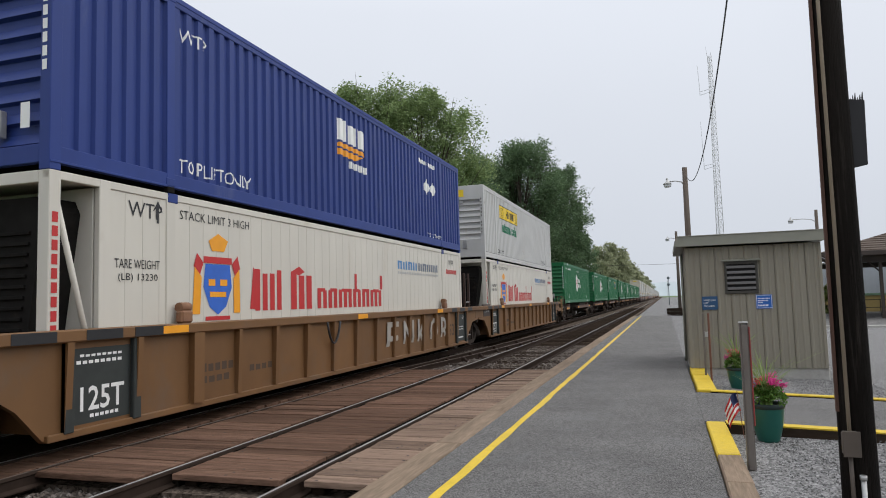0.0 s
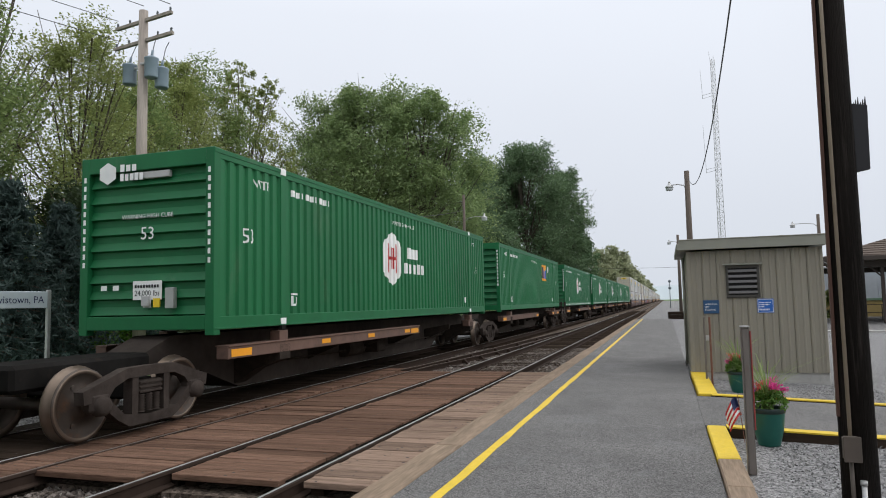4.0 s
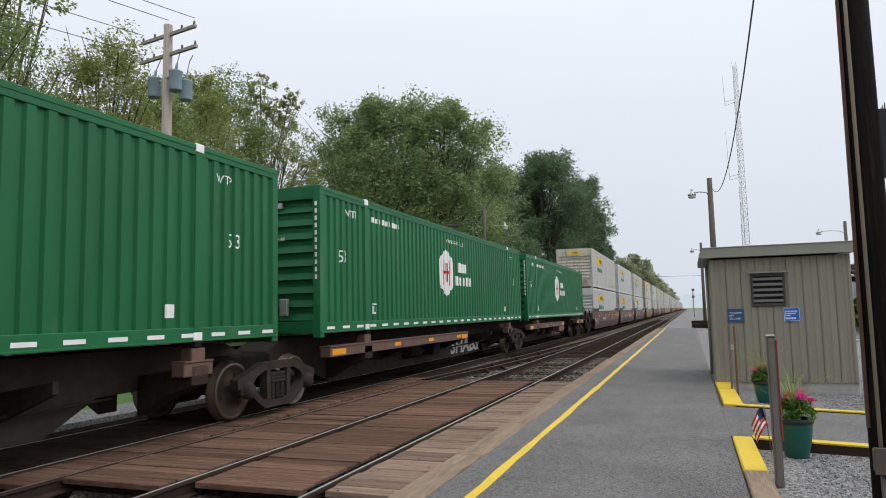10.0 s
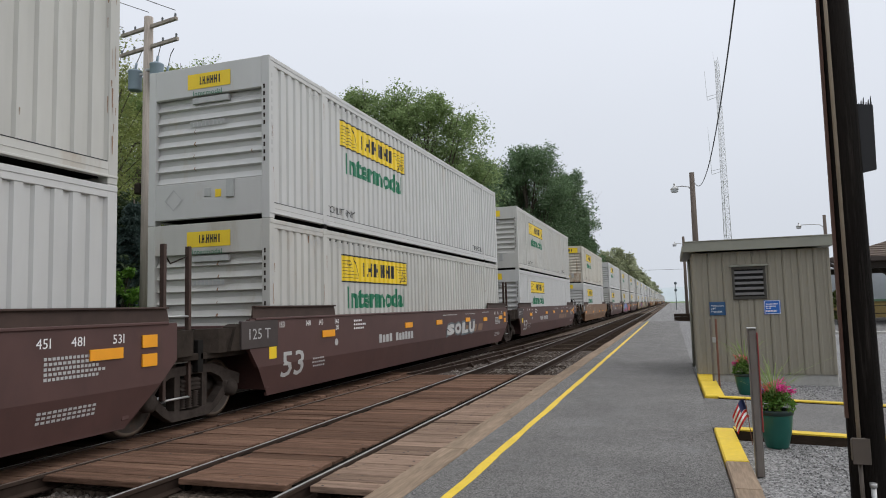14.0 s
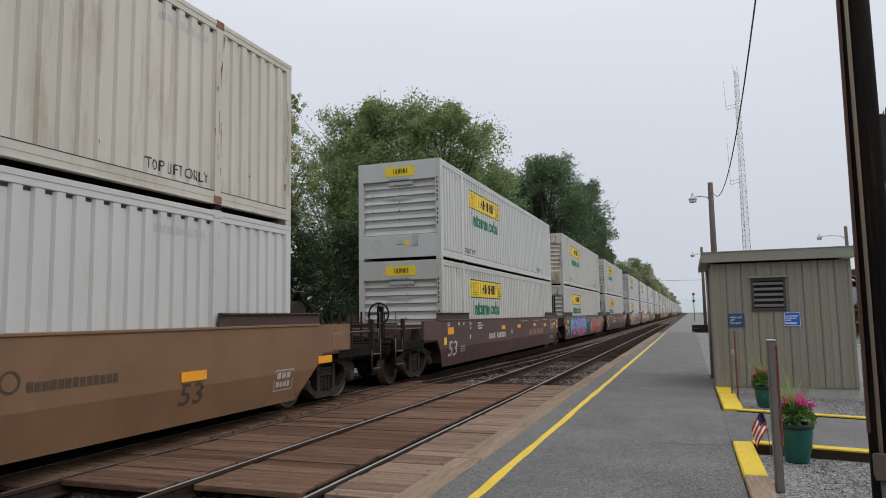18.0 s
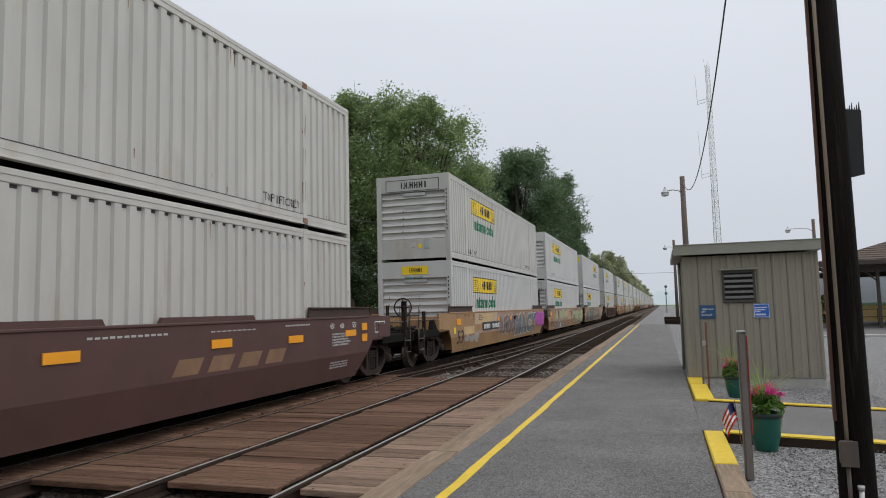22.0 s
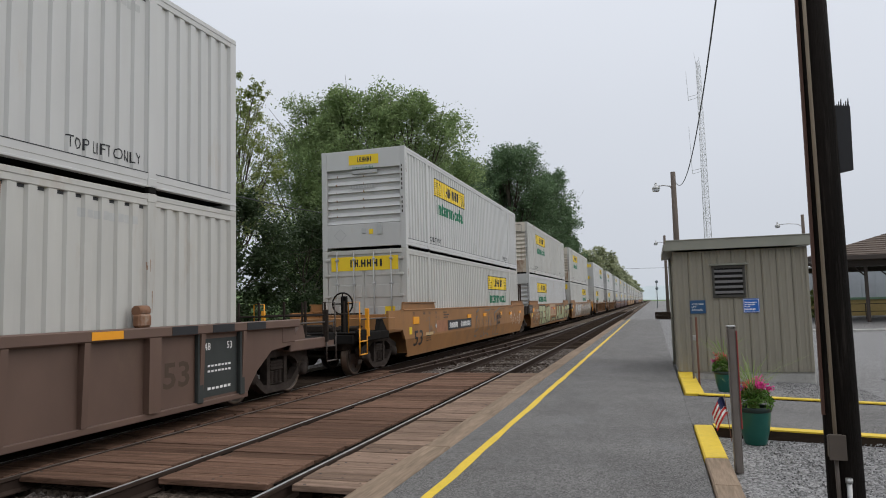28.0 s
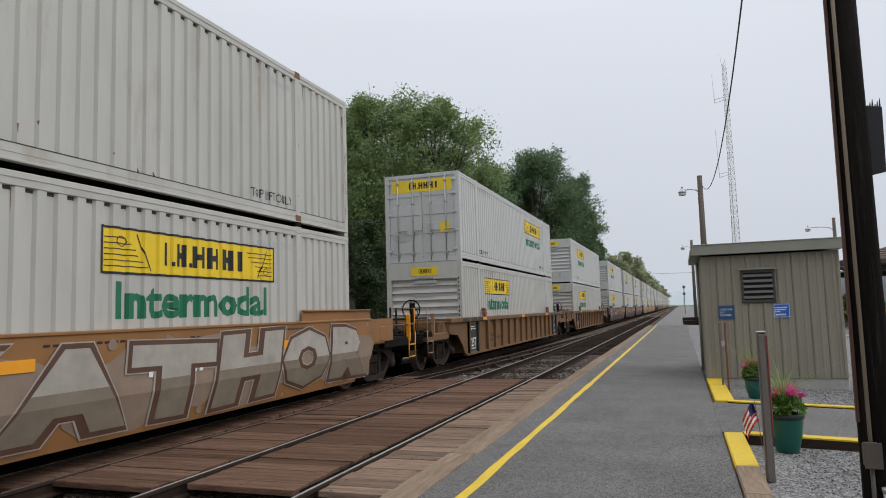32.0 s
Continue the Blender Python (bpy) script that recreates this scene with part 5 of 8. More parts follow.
def scribble(y0, y1, z0, z1, seed, n):
    rnd, out = random.Random(seed), []
    x, z = y0, rnd.uniform(z0, z1)
    for i in range(n * 7):
        x2, z2 = min(y1, max(y0, x + (y1 - y0) / n / 7 * rnd.uniform(-0.8, 2.8))), (z0 if i % 2 else z1) + rnd.uniform(-0.3, 0.3) * (z1 - z0) * (1 if i % 2 else -1) * -1
        z2 = min(z1, max(z0, rnd.uniform(z0, z1) if rnd.random() < 0.6 else z2))
        w = 0.012
        out.append(([(x - w, z), (x + w, z), (x2 + w, z2), (x2 - w, z2)], i % 5))
        x, z = x2, z2
    return out


def clip_at(poly, v0, above):
    out = []
    for (ua, va), (ub, vb) in zip(poly, poly[1:] + poly[:1]):
        ina, inb = (va >= v0) == above, (vb >= v0) == above
        if ina:
            out.append((ua, va))
        if ina != inb:
            f = (v0 - va) / (vb - va)
            out.append((ua + (ub - ua) * f, v0))
    return out


SPRAY = {}


def spray(name, colour):
    if name not in SPRAY:
        SPRAY[name] = mat("spray_" + name, colour, 0.6, vary=0.2, grain=5, blot=1.6)
    return SPRAY[name]


def well_paint(key):
    table = {"brown": (0.077, 0.037, 0.032), "olive": (0.178, 0.096, 0.048), "tan": (0.315, 0.185, 0.086), "orange": (0.275, 0.130, 0.043), "ribtan": (0.158, 0.077, 0.028), "ribdark": (0.115, 0.070, 0.052)}
    return mat(key + "_car_paint", table[key], 0.6, vary=0.18, grain=3.0, stain=(0.13, 0.085, 0.055) if key != "brown" else (0.05, 0.028, 0.026), amount=0.35, stretch=(1, 0.7, 0.5), blot=0.8, bump=0.05, bump_scale=10)


RUSTBROWN = mat("rust_brown_angle", (0.052, 0.031, 0.024), 0.75, vary=0.25, grain=6, stain=(0.05, 0.03, 0.022), amount=0.3)


def well_car(key, ribbed, front_end, rear_end, art=None, seed=1, code=""):
    """A well car unit. front_end, rear_end: 'couple' (own bogie and coupler) or 'joint' (shared bogie)."""
    paint = well_paint(key)
    words = {"brown": "dark brown", "olive": "olive-brown", "tan": "faded tan", "orange": "orange-brown", "ribtan": "rust-brown", "ribdark": "dark brown"}[key]
    car = thing("well_car", Matrix(), words + (" ribbed" if ribbed else " smooth-sided") + " well car" + (", spray-painted" if art else "") + " under stacked containers", "rail car", "cars of the train")
    hw = 1.40
    for side in (1, -1):
        if ribbed:
            sill = MB().prism([(-1.65, 1.42), (-1.65, 0.98), (-0.9, 0.92), (-0.45, 0.62), (-0.12, 0.26), (16.3, 0.26), (16.65, 0.62), (17.1, 0.92), (17.85, 0.98), (17.85, 1.42)], 0, side * (hw - 0.08), side * hw)
            part("side_sill", sill, paint, car)
            part("top_chord", MB().box(side * (hw - 0.1), side * (hw + 0.10), -1.75, 17.95, 1.30, 1.44, 0.015), paint, car)
            part("bottom_chord", MB().box(side * (hw - 0.1), side * (hw + 0.05), -0.1, 16.3, 0.24, 0.32), paint, car)
            for i in range(16):
                y = 0.1 + i * 1.067
                big = i in (2, 13)
                part("side_post", MB().prism([(hw, 1.30), (hw + 0.10, 1.30), (hw + (0.09 if big else 0.06), 0.32), (hw, 0.32)] if side > 0 else
                                             [(-hw, 1.30), (-hw - 0.10, 1.30), (-hw - 0.06, 0.32), (-hw, 0.32)], 1, y, y + (0.22 if big else 0.09)), paint, car)
            for y in (-0.6, 0.35, 1.1, 14.4, 15.3, 16.2):
                part("chord_patch", MB().box(side * (hw + 0.10), side * (hw + 0.105), y, y + 0.55, 1.31, 1.43, 0.001), BLACK, car)
            for y in (2.0, 13.8):
                part("connector_bracket", MB().box(side * (hw - 0.05), side * (hw + 0.08), y, y + 0.24, 1.44, 1.62, 0.03).tube((side * hw, y + 0.02, 1.66), (side * hw, y + 0.22, 1.66), 0.07, n=10), RUST, car)
            for y in (1.6, 7.6, 13.0):
                part("orange_marker", MB().box(side * (hw + 0.10), side * (hw + 0.106), y, y + 0.5, 1.32, 1.42, 0.001), ORANGE, car)
        else:
            ya, yb = (-0.74 if front_end == "joint" else -1.70), (17.17 if rear_end == "joint" else 18.2)
            up = MB().prism([(ya, 1.52), (ya, 1.02), (-0.72, 1.0), (-0.52, 0.74), (16.87, 0.74), (17.15, 1.0), (yb, 1.02), (yb, 1.52)], 0, side * (hw - 0.07), side * hw)
            part("side_sill", up, paint, car)
            x, x2 = side * hw, side * (hw - 0.10)
            low = MB()
            a = [(-0.52, 0.74), (16.87, 0.74), (16.37, 0.26), (-0.12, 0.26)]
            low.face([(x, a[0][0], a[0][1]), (x, a[1][0], a[1][1]), (x2, a[2][0], a[2][1]), (x2, a[3][0], a[3][1])][::-1 if side > 0 else 1])
            low.box(side * (hw - 0.16), x2, -0.12, 16.37, 0.24, 0.30)
            part("lower_sill", low, paint, car)
            part("top_flange", MB().box(side * (hw - 0.12), side * (hw + 0.02), -0.6, 17.0, 1.50, 1.54), paint, car)
            for y in (-0.62, 14.2):
                part("guide_angle", MB().prism([(y, 1.54), (y + 2.85, 1.54), (y + 2.8, 1.72), (y + 0.02, 1.74)], 0, side * (hw - 0.06), side * (hw - 0.03)).box(side * (hw - 0.06), side * (hw + 0.015), y + 0.02, y + 2.8, 1.71, 1.735, 0.004), paint if key == "orange" else RUSTBROWN, car)
            if code == "C3":
                for ya, yb in ((2.25, 3.05), (3.95, 6.1), (7.05, 9.2), (10.15, 12.4)):
                    part("guard_plate", MB().prism([(ya, 1.54), (yb, 1.54), (yb - 0.05, 1.62), (ya + 0.05, 1.62)], 0, side * (hw - 0.08), side * (hw - 0.02)), paint, car)
            if side > 0:
                for y, z in ((1.62 if code[:1] == "A" else 0.10, 1.12), (5.9, 1.14), (8.3, 1.14), (11.2, 1.14), (13.4, 1.10), (15.7, 1.12)) if key != "olive" else ((-0.1, 0.85), (5.2, 0.83), (10.35, 0.83), (13.39, 0.82), (16.94, 0.82)):
                    part("orange_marker", MB().box(hw, hw + 0.020, y, y + 0.5, z, z + (0.2 if y < 0.2 else 0.13), 0.001), ORANGE, car)
    for y, s, kind in ((-1.7, 1, front_end), (17.9, -1, rear_end)):
        inset = 0.16 if kind == "joint" and not ribbed else 0.0
        deck = MB().box(-1.36 + inset, 1.36 - inset, y + s * 0.02, y + s * 1.5, 0.96, 1.06).box(-1.36 + inset * 2, 1.36 - inset * 2, y + s * 0.3 * (inset > 0), y + s * (0.1 + 0.3 * (inset > 0)), 0.86, 1.36, 0.02).box(-0.45, 0.45, y - s * 0.2, y + s * 1.9, 0.70, 0.98, 0.02)
        part("end_platform", deck, paint if kind == "couple" else CASTING, car)
        part("end_bulkhead", MB().box(-1.33, 1.33, y + s * 1.5, y + s * 1.62, 0.35, 1.42), paint, car)
        part("end_box", MB().box(1.10, 1.41, y - s * 0.02, y + s * 0.45, 1.02, 1.36, 0.02), paint, car) if kind == "couple" or ribbed else part("end_arm", MB().prism([(1.10, y + s * 1.1), (1.385, y + s * 1.1), (1.30, y + s * 0.3), (0.75, y - s * 0.5), (0.50, y - s * 0.5)], 2, 1.04, 1.40), CASTING, car)
        part("brake_pipe", MB().path([(0.9, y + s * 0.1, 1.15), (0.3, y - s * 0.1, 1.12), (-0.4, y + s * 0.2, 1.18), (-1.0, y, 1.12)], 0.03), CASTING, car)
        if kind == "couple":
            yt = y + s * 0.1
            truck(car, yt)
            part("draft_sill", MB().box(-0.32, 0.32, y - s * 1.9, y + s * 0.2, 0.66, 1.0, 0.02).box(-1.25, 1.25, y - s * 1.85, y - s * 1.75, 0.80, 1.0), DARK, car)
            part("end_block", MB().box(-0.85, 0.85, y - s * 1.5, y - s * 0.1, 0.62, 1.04, 0.03).box(-0.5, 0.2, y - s * 1.2, y - s * 0.7, 1.04, 1.22, 0.03).tube((-0.9, y - s * 0.9, 1.12), (0.95, y - s * 0.9, 1.12), 0.05).tube((0.6, y - s * 0.3, 1.1), (0.6, y - s * 1.6, 1.1), 0.035), CASTING, car)
            part("catwalk", MB().box(-1.3, 1.3, y - s * 1.75, y - s * 0.15, 1.02, 1.05, 0.004), DARK, car)
            coupler(car, y - s * 2.0 if s > 0 else y + 1.2, y - s * 1.2 if s > 0 else y + 2.0)
            end_steps(car, y - s * 1.75, s, {"orange": ORANGE, "ribtan": TANRAIL}.get(key, RAILING))
            part("hand_rail", MB().path([(1.36, y - s * 1.7, 1.35), (1.36, y - s * 0.1, 1.35)], 0.018).path([(1.36, y - s * 1.7, 1.05), (1.36, y - s * 1.7, 1.4)], 0.016), RAILING, car)
            if s > 0 and key == "olive":
                plate = part("end_plate", MB().box(hw - 0.05, hw + 0.014, -1.70, 0.02, 1.03, 1.51, 0.01), mat("grey_brown_plate", (0.048, 0.037, 0.034), 0.65, vary=0.2, grain=5), car)
                part("white_label", MB().box(hw + 0.012, hw + 0.018, -0.95, -0.60, 1.12, 1.42, 0.002), GREYMARK, plate)
                part("yellow_frame", MB().box(hw + 0.012, hw + 0.018, -0.45, -0.10, 1.16, 1.18, 0.002).box(hw + 0.012, hw + 0.018, -0.45, -0.10, 1.38, 1.40, 0.002).box(hw + 0.012, hw + 0.018, -0.45, -0.42, 1.18, 1.38, 0.002).box(hw + 0.012, hw + 0.018, -0.13, -0.10, 1.18, 1.38, 0.002), TANRAIL, plate)
            if s > 0:
                wheel = MB().lathe([(0.26, -0.02), (0.28, 0.0), (0.26, 0.02), (0.24, 0.0), (0.26, -0.02)], (0.75, y - 1.3, 1.72), 1, 18).tube((0.49, y - 1.3, 1.72), (1.01, y - 1.3, 1.72), 0.015).tube((0.75, y - 1.3, 1.46), (0.75, y - 1.3, 1.98), 0.015)
                part("brake_wheel", wheel, DARK, car)
                part("brake_stand", MB().box(0.68, 0.82, y - 1.26, y - 1.16, 1.0, 1.9), DARK, car)
            part("air_tank", MB().tube((-0.8, 17.35, 1.72), (0.75, 17.35, 1.72), 0.25, n=18), CASTING, car) if s < 0 and not ribbed else None
            part("tank_stand", MB().box(-0.6, 0.6, 17.2, 17.5, 1.04, 1.5), DARK, car) if s < 0 and not ribbed else None
            for side in (1, -1):
                part("end_beam", MB().box(side * 1.20, side * 1.37, y + s * 0.1, y - s * 1.7, 0.84, 1.05, 0.02), paint if ribbed else DARK, car)
                part("beam_lug", MB().prism([(y - s * 0.02, 1.05), (y - s * 0.5, 1.05), (y - s * 0.40, 1.32), (y - s * 0.30, 1.34)][::-s], 0, side * 1.22, side * 1.35), paint if ribbed else DARK, car)
        else:
            if s > 0:
                truck(car, -1.75)
                part("articulation", MB().box(-0.4, 0.4, -2.6, -1.6, 0.72, 1.05, 0.05), DARK, car)
                part("apron", MB().box(-1.2, 1.2, -1.74, -1.62, 0.78, 1.25), DARK, car)
                lad = MB()
                for q in (-1.84, -2.36):
                    lad.box(1.06, 1.14, q - 0.03, q + 0.03, 0.45, 2.62, 0.008)
                part("ladder", lad, RUSTBROWN, car)
                for z in (0.45, 0.95, 1.28, 1.60):
                    part("rung", MB().tube((1.12, -2.36, z), (1.12, -1.84, z), 0.016), GALV, car)
                for q in (-1.84, -2.36):
                    part("step_rail", MB().tube((1.12, q, 0.45), (1.12, q, 1.0), 0.018), CASTING, car)
                part("chain", MB().path([(1.10, -2.36, 2.5), (1.0, -2.1, 2.36), (1.10, -1.84, 2.48)], 0.012, 5), CASTING, car)
                part("end_plate", MB().box(hw - 0.05, hw + 0.014, -0.98, 0.06, 1.05, 1.50, 0.01), mat("grey_brown_plate", (0.048, 0.037, 0.034), 0.65, vary=0.2, grain=5), car)
                part("lift_lug", MB().prism([(-1.22, 1.05), (-0.98, 1.05), (-0.98, 1.46), (-1.08, 1.42)], 0, hw - 0.25, hw - 0.02), CASTING, car)
                part("lettering", flat_mesh("lettering", moved(letters("125 T", 0.17, 0.60), -0.78, 1.20), GREYMARK, lambda u, v: (hw + 0.018, u, v)), GREYMARK, car)
    if key == "tan":
        rnd = random.Random(seed)
        for k in range(5):
            u, w, v = rnd.uniform(0.9, 13.5), rnd.uniform(0.8, 2.4), rnd.choice((0.76, 0.95, 1.12))
            tone = rnd.choice((("pale_patch", (0.47, 0.34, 0.22)), ("pink_patch", (0.33, 0.215, 0.165)), ("buff_patch", (0.52, 0.36, 0.18))))
            part("touch_up_patch", flat_mesh("touch_up_patch", [[(u, v), (u + w, v), (u + w + 0.15, v + 0.32), (u + 0.06, v + 0.34)]], spray(*tone), lambda a, b: (hw + 0.002, a, b)), spray(*tone), car)
    patches = {"D1": ((2.4, 5.9, 1.08, 1.48, "pale_patch"), (2.4, 5.9, 0.75, 0.86, "pink_patch"), (5.95, 9.4, 0.76, 1.46, "pink_patch"), (1.0, 2.3, 0.78, 1.04, "buff_patch")),
               "D3": ((1.45, 2.3, 1.08, 1.46, "buff_patch"), (7.9, 10.1, 0.80, 1.16, "buff_patch")),
               "F1": ((2.3, 3.4, 0.80, 1.16, "rose_patch"), (1.2, 1.9, 0.76, 0.84, "buff_patch"))}.get(code, ())
    tones = {"pale_patch": (0.43, 0.33, 0.22), "pink_patch": (0.28, 0.18, 0.135), "buff_patch": (0.45, 0.285, 0.13), "rose_patch": (0.31, 0.135, 0.065)}
    for a, b, c, d, tone in patches:
        part("touch_up_patch", flat_mesh("touch_up_patch", [[(a, c), (b, c), (b + 0.03, d), (a + 0.02, d)]], spray(tone, tones[tone]), lambda u, v: (hw + (0.030 if code == "D3" else 0.0015), u, v)), spray(tone, tones[tone]), car)
    sp = lambda u, v: (hw + 0.004, u, v)
    def low_put(u, v):
        return (hw + 0.005 - (0.0 if v > 0.74 else 0.10 * (0.74 - v) / 0.48), u, v)
    def dec(name, polys, material, put=low_put):
        part(name, flat_mesh(name, polys, material, put), material, car)
    if not ribbed:
        pale = BLACK if key in ("tan", "orange") else LETTER_WHITE
        if key != "olive":
            dec("lettering", moved(letters("53", 0.44, 0.74, 0.01), 0.20, 0.50), GREYMARK if pale is LETTER_WHITE else pale, low_put)
            dec("data_stencil", word_bars(1.25, 1.75, 0.66, 0.69, 6) + word_bars(1.25, 1.7, 0.73, 0.76, 5) + word_bars(1.3, 1.75, 0.59, 0.62, 6), GREYMARK if pale is LETTER_WHITE else pale, low_put)
        for w, y in (("I53", 0.12), ("I48", 1.02), ("I45", 1.5), ("I40", 2.15), ("20", 2.17)):
            dec("lettering", moved(letters(w, 0.10), y, 1.36 if w != "20" else 1.24), pale, sp)
        if key == "brown":
            for w, y in (("45I", 15.0), ("48I", 15.45), ("53I", 16.05)):
                dec("lettering", moved(letters(w, 0.11), y, 1.30), pale, sp)
            dec("data_stencil", [b for i in range(5) for b in word_bars(15.1, 15.85 + 0.1 * (i % 2), 0.95 + 0.055 * i, 0.985 + 0.055 * i, 14)] + [b for i in range(3) for b in word_bars(15.05, 15.85, 0.50 + 0.05 * i, 0.53 + 0.05 * i, 12)], GREYMARK if key == "brown" else pale)
            for z in (0.98, 1.22):
                part("orange_marker", MB().box(hw, hw + 0.020, 16.52, 16.78, z, z + 0.16, 0.001), ORANGE, car)
        dec("data_stencil", word_bars(3.0, 3.5, 1.22, 1.26, 6) + word_bars(3.0, 3.6, 1.30, 1.34, 7) + word_bars(3.0, 3.4, 1.38, 1.42, 5), pale, sp)
        if code in ("D1", "F1"):
            dec("number_panel", [rect(3.45, 6.4, 0.82, 1.13)], BLACK, lambda u, v: (hw + 0.016, u, v))
            dec("number_stencil", [[(u + 0.2 * (v - 0.88), v) for u, v in f] for f in word_bars(3.6, 4.6, 0.88, 1.06, 8, 0.45) + word_bars(4.95, 6.25, 0.88, 1.06, 12, 0.45)], LETTER_WHITE, lambda u, v: (hw + 0.020, u, v))
        elif code in ("D3", "F3"):
            dec("number_stencil", [[(u + 0.2 * (v - 0.92), v) for u, v in f] for f in word_bars(10.4, 11.5, 0.92, 1.10, 8, 0.45) + word_bars(11.9, 13.3, 0.92, 1.10, 12, 0.45)], LETTER_WHITE, lambda u, v: (hw + 0.022, u, v))
        elif key == "brown":
            dec("number_stencil", word_bars(4.3, 5.1, 0.86, 1.05, 4, 0.25) + word_bars(5.3, 6.5, 0.86, 1.05, 6, 0.25), GREYMARK, sp)
        dec("data_stencil", word_bars(8.9, 10.3, 1.38, 1.41, 12) + word_bars(13.3, 14.2, 1.40, 1.43, 10) + word_bars(11.2, 12.4, 1.38, 1.40, 9), GREYMARK if key == "brown" else pale, sp) if key != "olive" else None
        if key == "brown":
            dec("logo_word", [[(10.35 + i * 0.76, 0.80), (10.9 + i * 0.76, 0.80), (11.05 + i * 0.76, 1.03), (10.5 + i * 0.76, 1.03)] for i in range(4)] + [[(10.1, 0.70), (13.3, 0.70), (13.32, 0.74), (10.12, 0.74)]][:0], spray("dull_ochre", (0.20, 0.115, 0.065)), sp)
        dec("label_patch", [rect(-0.2, 0.02, 0.85, 1.05)] if key != "olive" else [rect(17.6, 17.9, 1.1, 1.35)], YELLOW if key != "olive" else CONTAINER_GREY, sp)
        dec("end_panel_border", [rect(17.25, 17.85, 1.38, 1.40), rect(17.25, 17.85, 1.14, 1.16), rect(17.25, 17.27, 1.16, 1.38), rect(17.83, 17.85, 1.16, 1.38), rect(17.52, 17.54, 1.16, 1.38)], pale, sp) if key == "brown" and rear_end == "couple" else None
        if key == "olive":
            ring = [(10.96 + r * math.cos(math.radians(a)), 1.05 + r * math.sin(math.radians(a))) for a in range(0, 360, 20) for r in (0.12,)]
            inner = [(10.96 + 0.09 * math.cos(math.radians(a)), 1.05 + 0.09 * math.sin(math.radians(a))) for a in range(0, 360, 20)]
            fade = mat("faded_dark_stencil", (0.062, 0.040, 0.026), 0.7, vary=0.3, grain=12)
            dec("logo_ring", [[ring[i], ring[(i + 1) % 18], inner[(i + 1) % 18], inner[i]] for i in range(18)], fade, sp)
            dec("logo_word", word_bars(11.15, 12.35, 0.93, 1.04, 13, 0.2), fade, sp)
            dec("lettering", moved(letters("53", 0.3, 0.46, 0.01), 13.4, 0.50), fade)
            dec("data_panel", [rect(15.6, 16.15, 0.785, 0.80), rect(15.6, 16.15, 0.46, 0.475), rect(15.6, 15.615, 0.475, 0.785), rect(16.135, 16.15, 0.475, 0.785)] + word_bars(15.66, 16.08, 0.66, 0.76, 3, 0.25) + word_bars(15.66, 16.08, 0.52, 0.61, 4, 0.25), GREYMARK)
        if code in ("D2", "F2"):
            at, ink = (8.35, P["maroon"]) if code == "D2" else (7.1, P["brick"])
            dec("logo_panel", [rect(at - 0.5, at + 2.2, 0.76, 1.48)], spray(*P["sand"]), lambda u, v: (hw + 0.003, u, v))
            bars = []
            for i in range(2):
                u = at + 0.66 * i
                bars += [rect(u, u + 0.56, 1.22, 1.32), rect(u + 0.20, u + 0.36, 0.84, 1.22)]
            bars += [[(at + 1.3, 0.84), (at + 1.5, 0.84), (at + 1.9, 1.32), (at + 1.7, 1.32)], [(at + 1.7, 0.84), (at + 1.9, 0.84), (at + 1.5, 1.32), (at + 1.3, 1.32)]]
            dec("logo_shape", bars, spray(*ink), lambda u, v: (hw + 0.012, u, v))
        dec("round_mark", [[(2.2 + 0.07 * math.cos(a * 0.5236), 1.0 + 0.07 * math.sin(a * 0.5236)) for a in range(12)]], GREYMARK, sp)
        if code in ("A1", "C1", "T"):
            dec("lettering", moved(letters("A", 0.2), 7.35, 0.95), pale, sp)
    else:
        dec("stencil_panel", [rect(0.22, 1.12, 0.36, 1.22)], mat("dark_stencil_panel", (0.03, 0.035, 0.033), 0.6, vary=0.2), sp)
        for y in (0.10, 1.12):
            part("panel_post", MB().box(hw, hw + 0.07, y, y + 0.13, 0.30, 1.30, 0.01), MATS["dark_stencil_panel"], car)
        for y in (15.0, 16.05):
            part("panel_post", MB().box(hw, hw + 0.07, y, y + 0.13, 0.30, 1.30, 0.01), MATS["dark_stencil_panel"], car)
        dec("stencil_panel", [rect(15.13, 16.05, 0.36, 1.22)], MATS["dark_stencil_panel"], sp)
        dec("data_stencil", word_bars(15.3, 15.9, 0.46, 0.50, 6) + word_bars(15.3, 15.9, 0.72, 0.75, 7) + word_bars(15.3, 15.9, 0.80, 0.83, 7), LETTER_WHITE, lambda u, v: (hw + 0.008, u, v))
        for w, y in (("48", 15.22), ("53", 15.78)):
            dec("lettering", moved(letters(w, 0.11), y, 1.05), LETTER_WHITE, lambda u, v: (hw + 0.008, u, v))
        dec("lettering", moved(letters("53", 0.36, 0.55, 0.02), 14.34, 0.58), mat("faded_black_stencil", (0.07, 0.045, 0.03), 0.7), sp)
        if code == "U0":
            rope = [(hw + 0.12, 6.15 + 0.055 * i, 1.30 - 0.42 * math.sin(math.pi * i / 10) ** 0.7) for i in range(11)]
            part("rope", MB().path(rope, 0.022, 6), BLACK, car)
        dec("lettering", moved(letters("125T", 0.28, 0.66, 0.015), 0.36, 0.50), LETTER_WHITE, lambda u, v: (hw + 0.008, u, v))
        dec("data_stencil", word_bars(0.3, 1.0, 1.04, 1.08, 8) + word_bars(0.35, 1.0, 1.12, 1.15, 8) + word_bars(0.5, 0.95, 0.42, 0.46, 6), LETTER_WHITE, lambda u, v: (hw + 0.008, u, v))
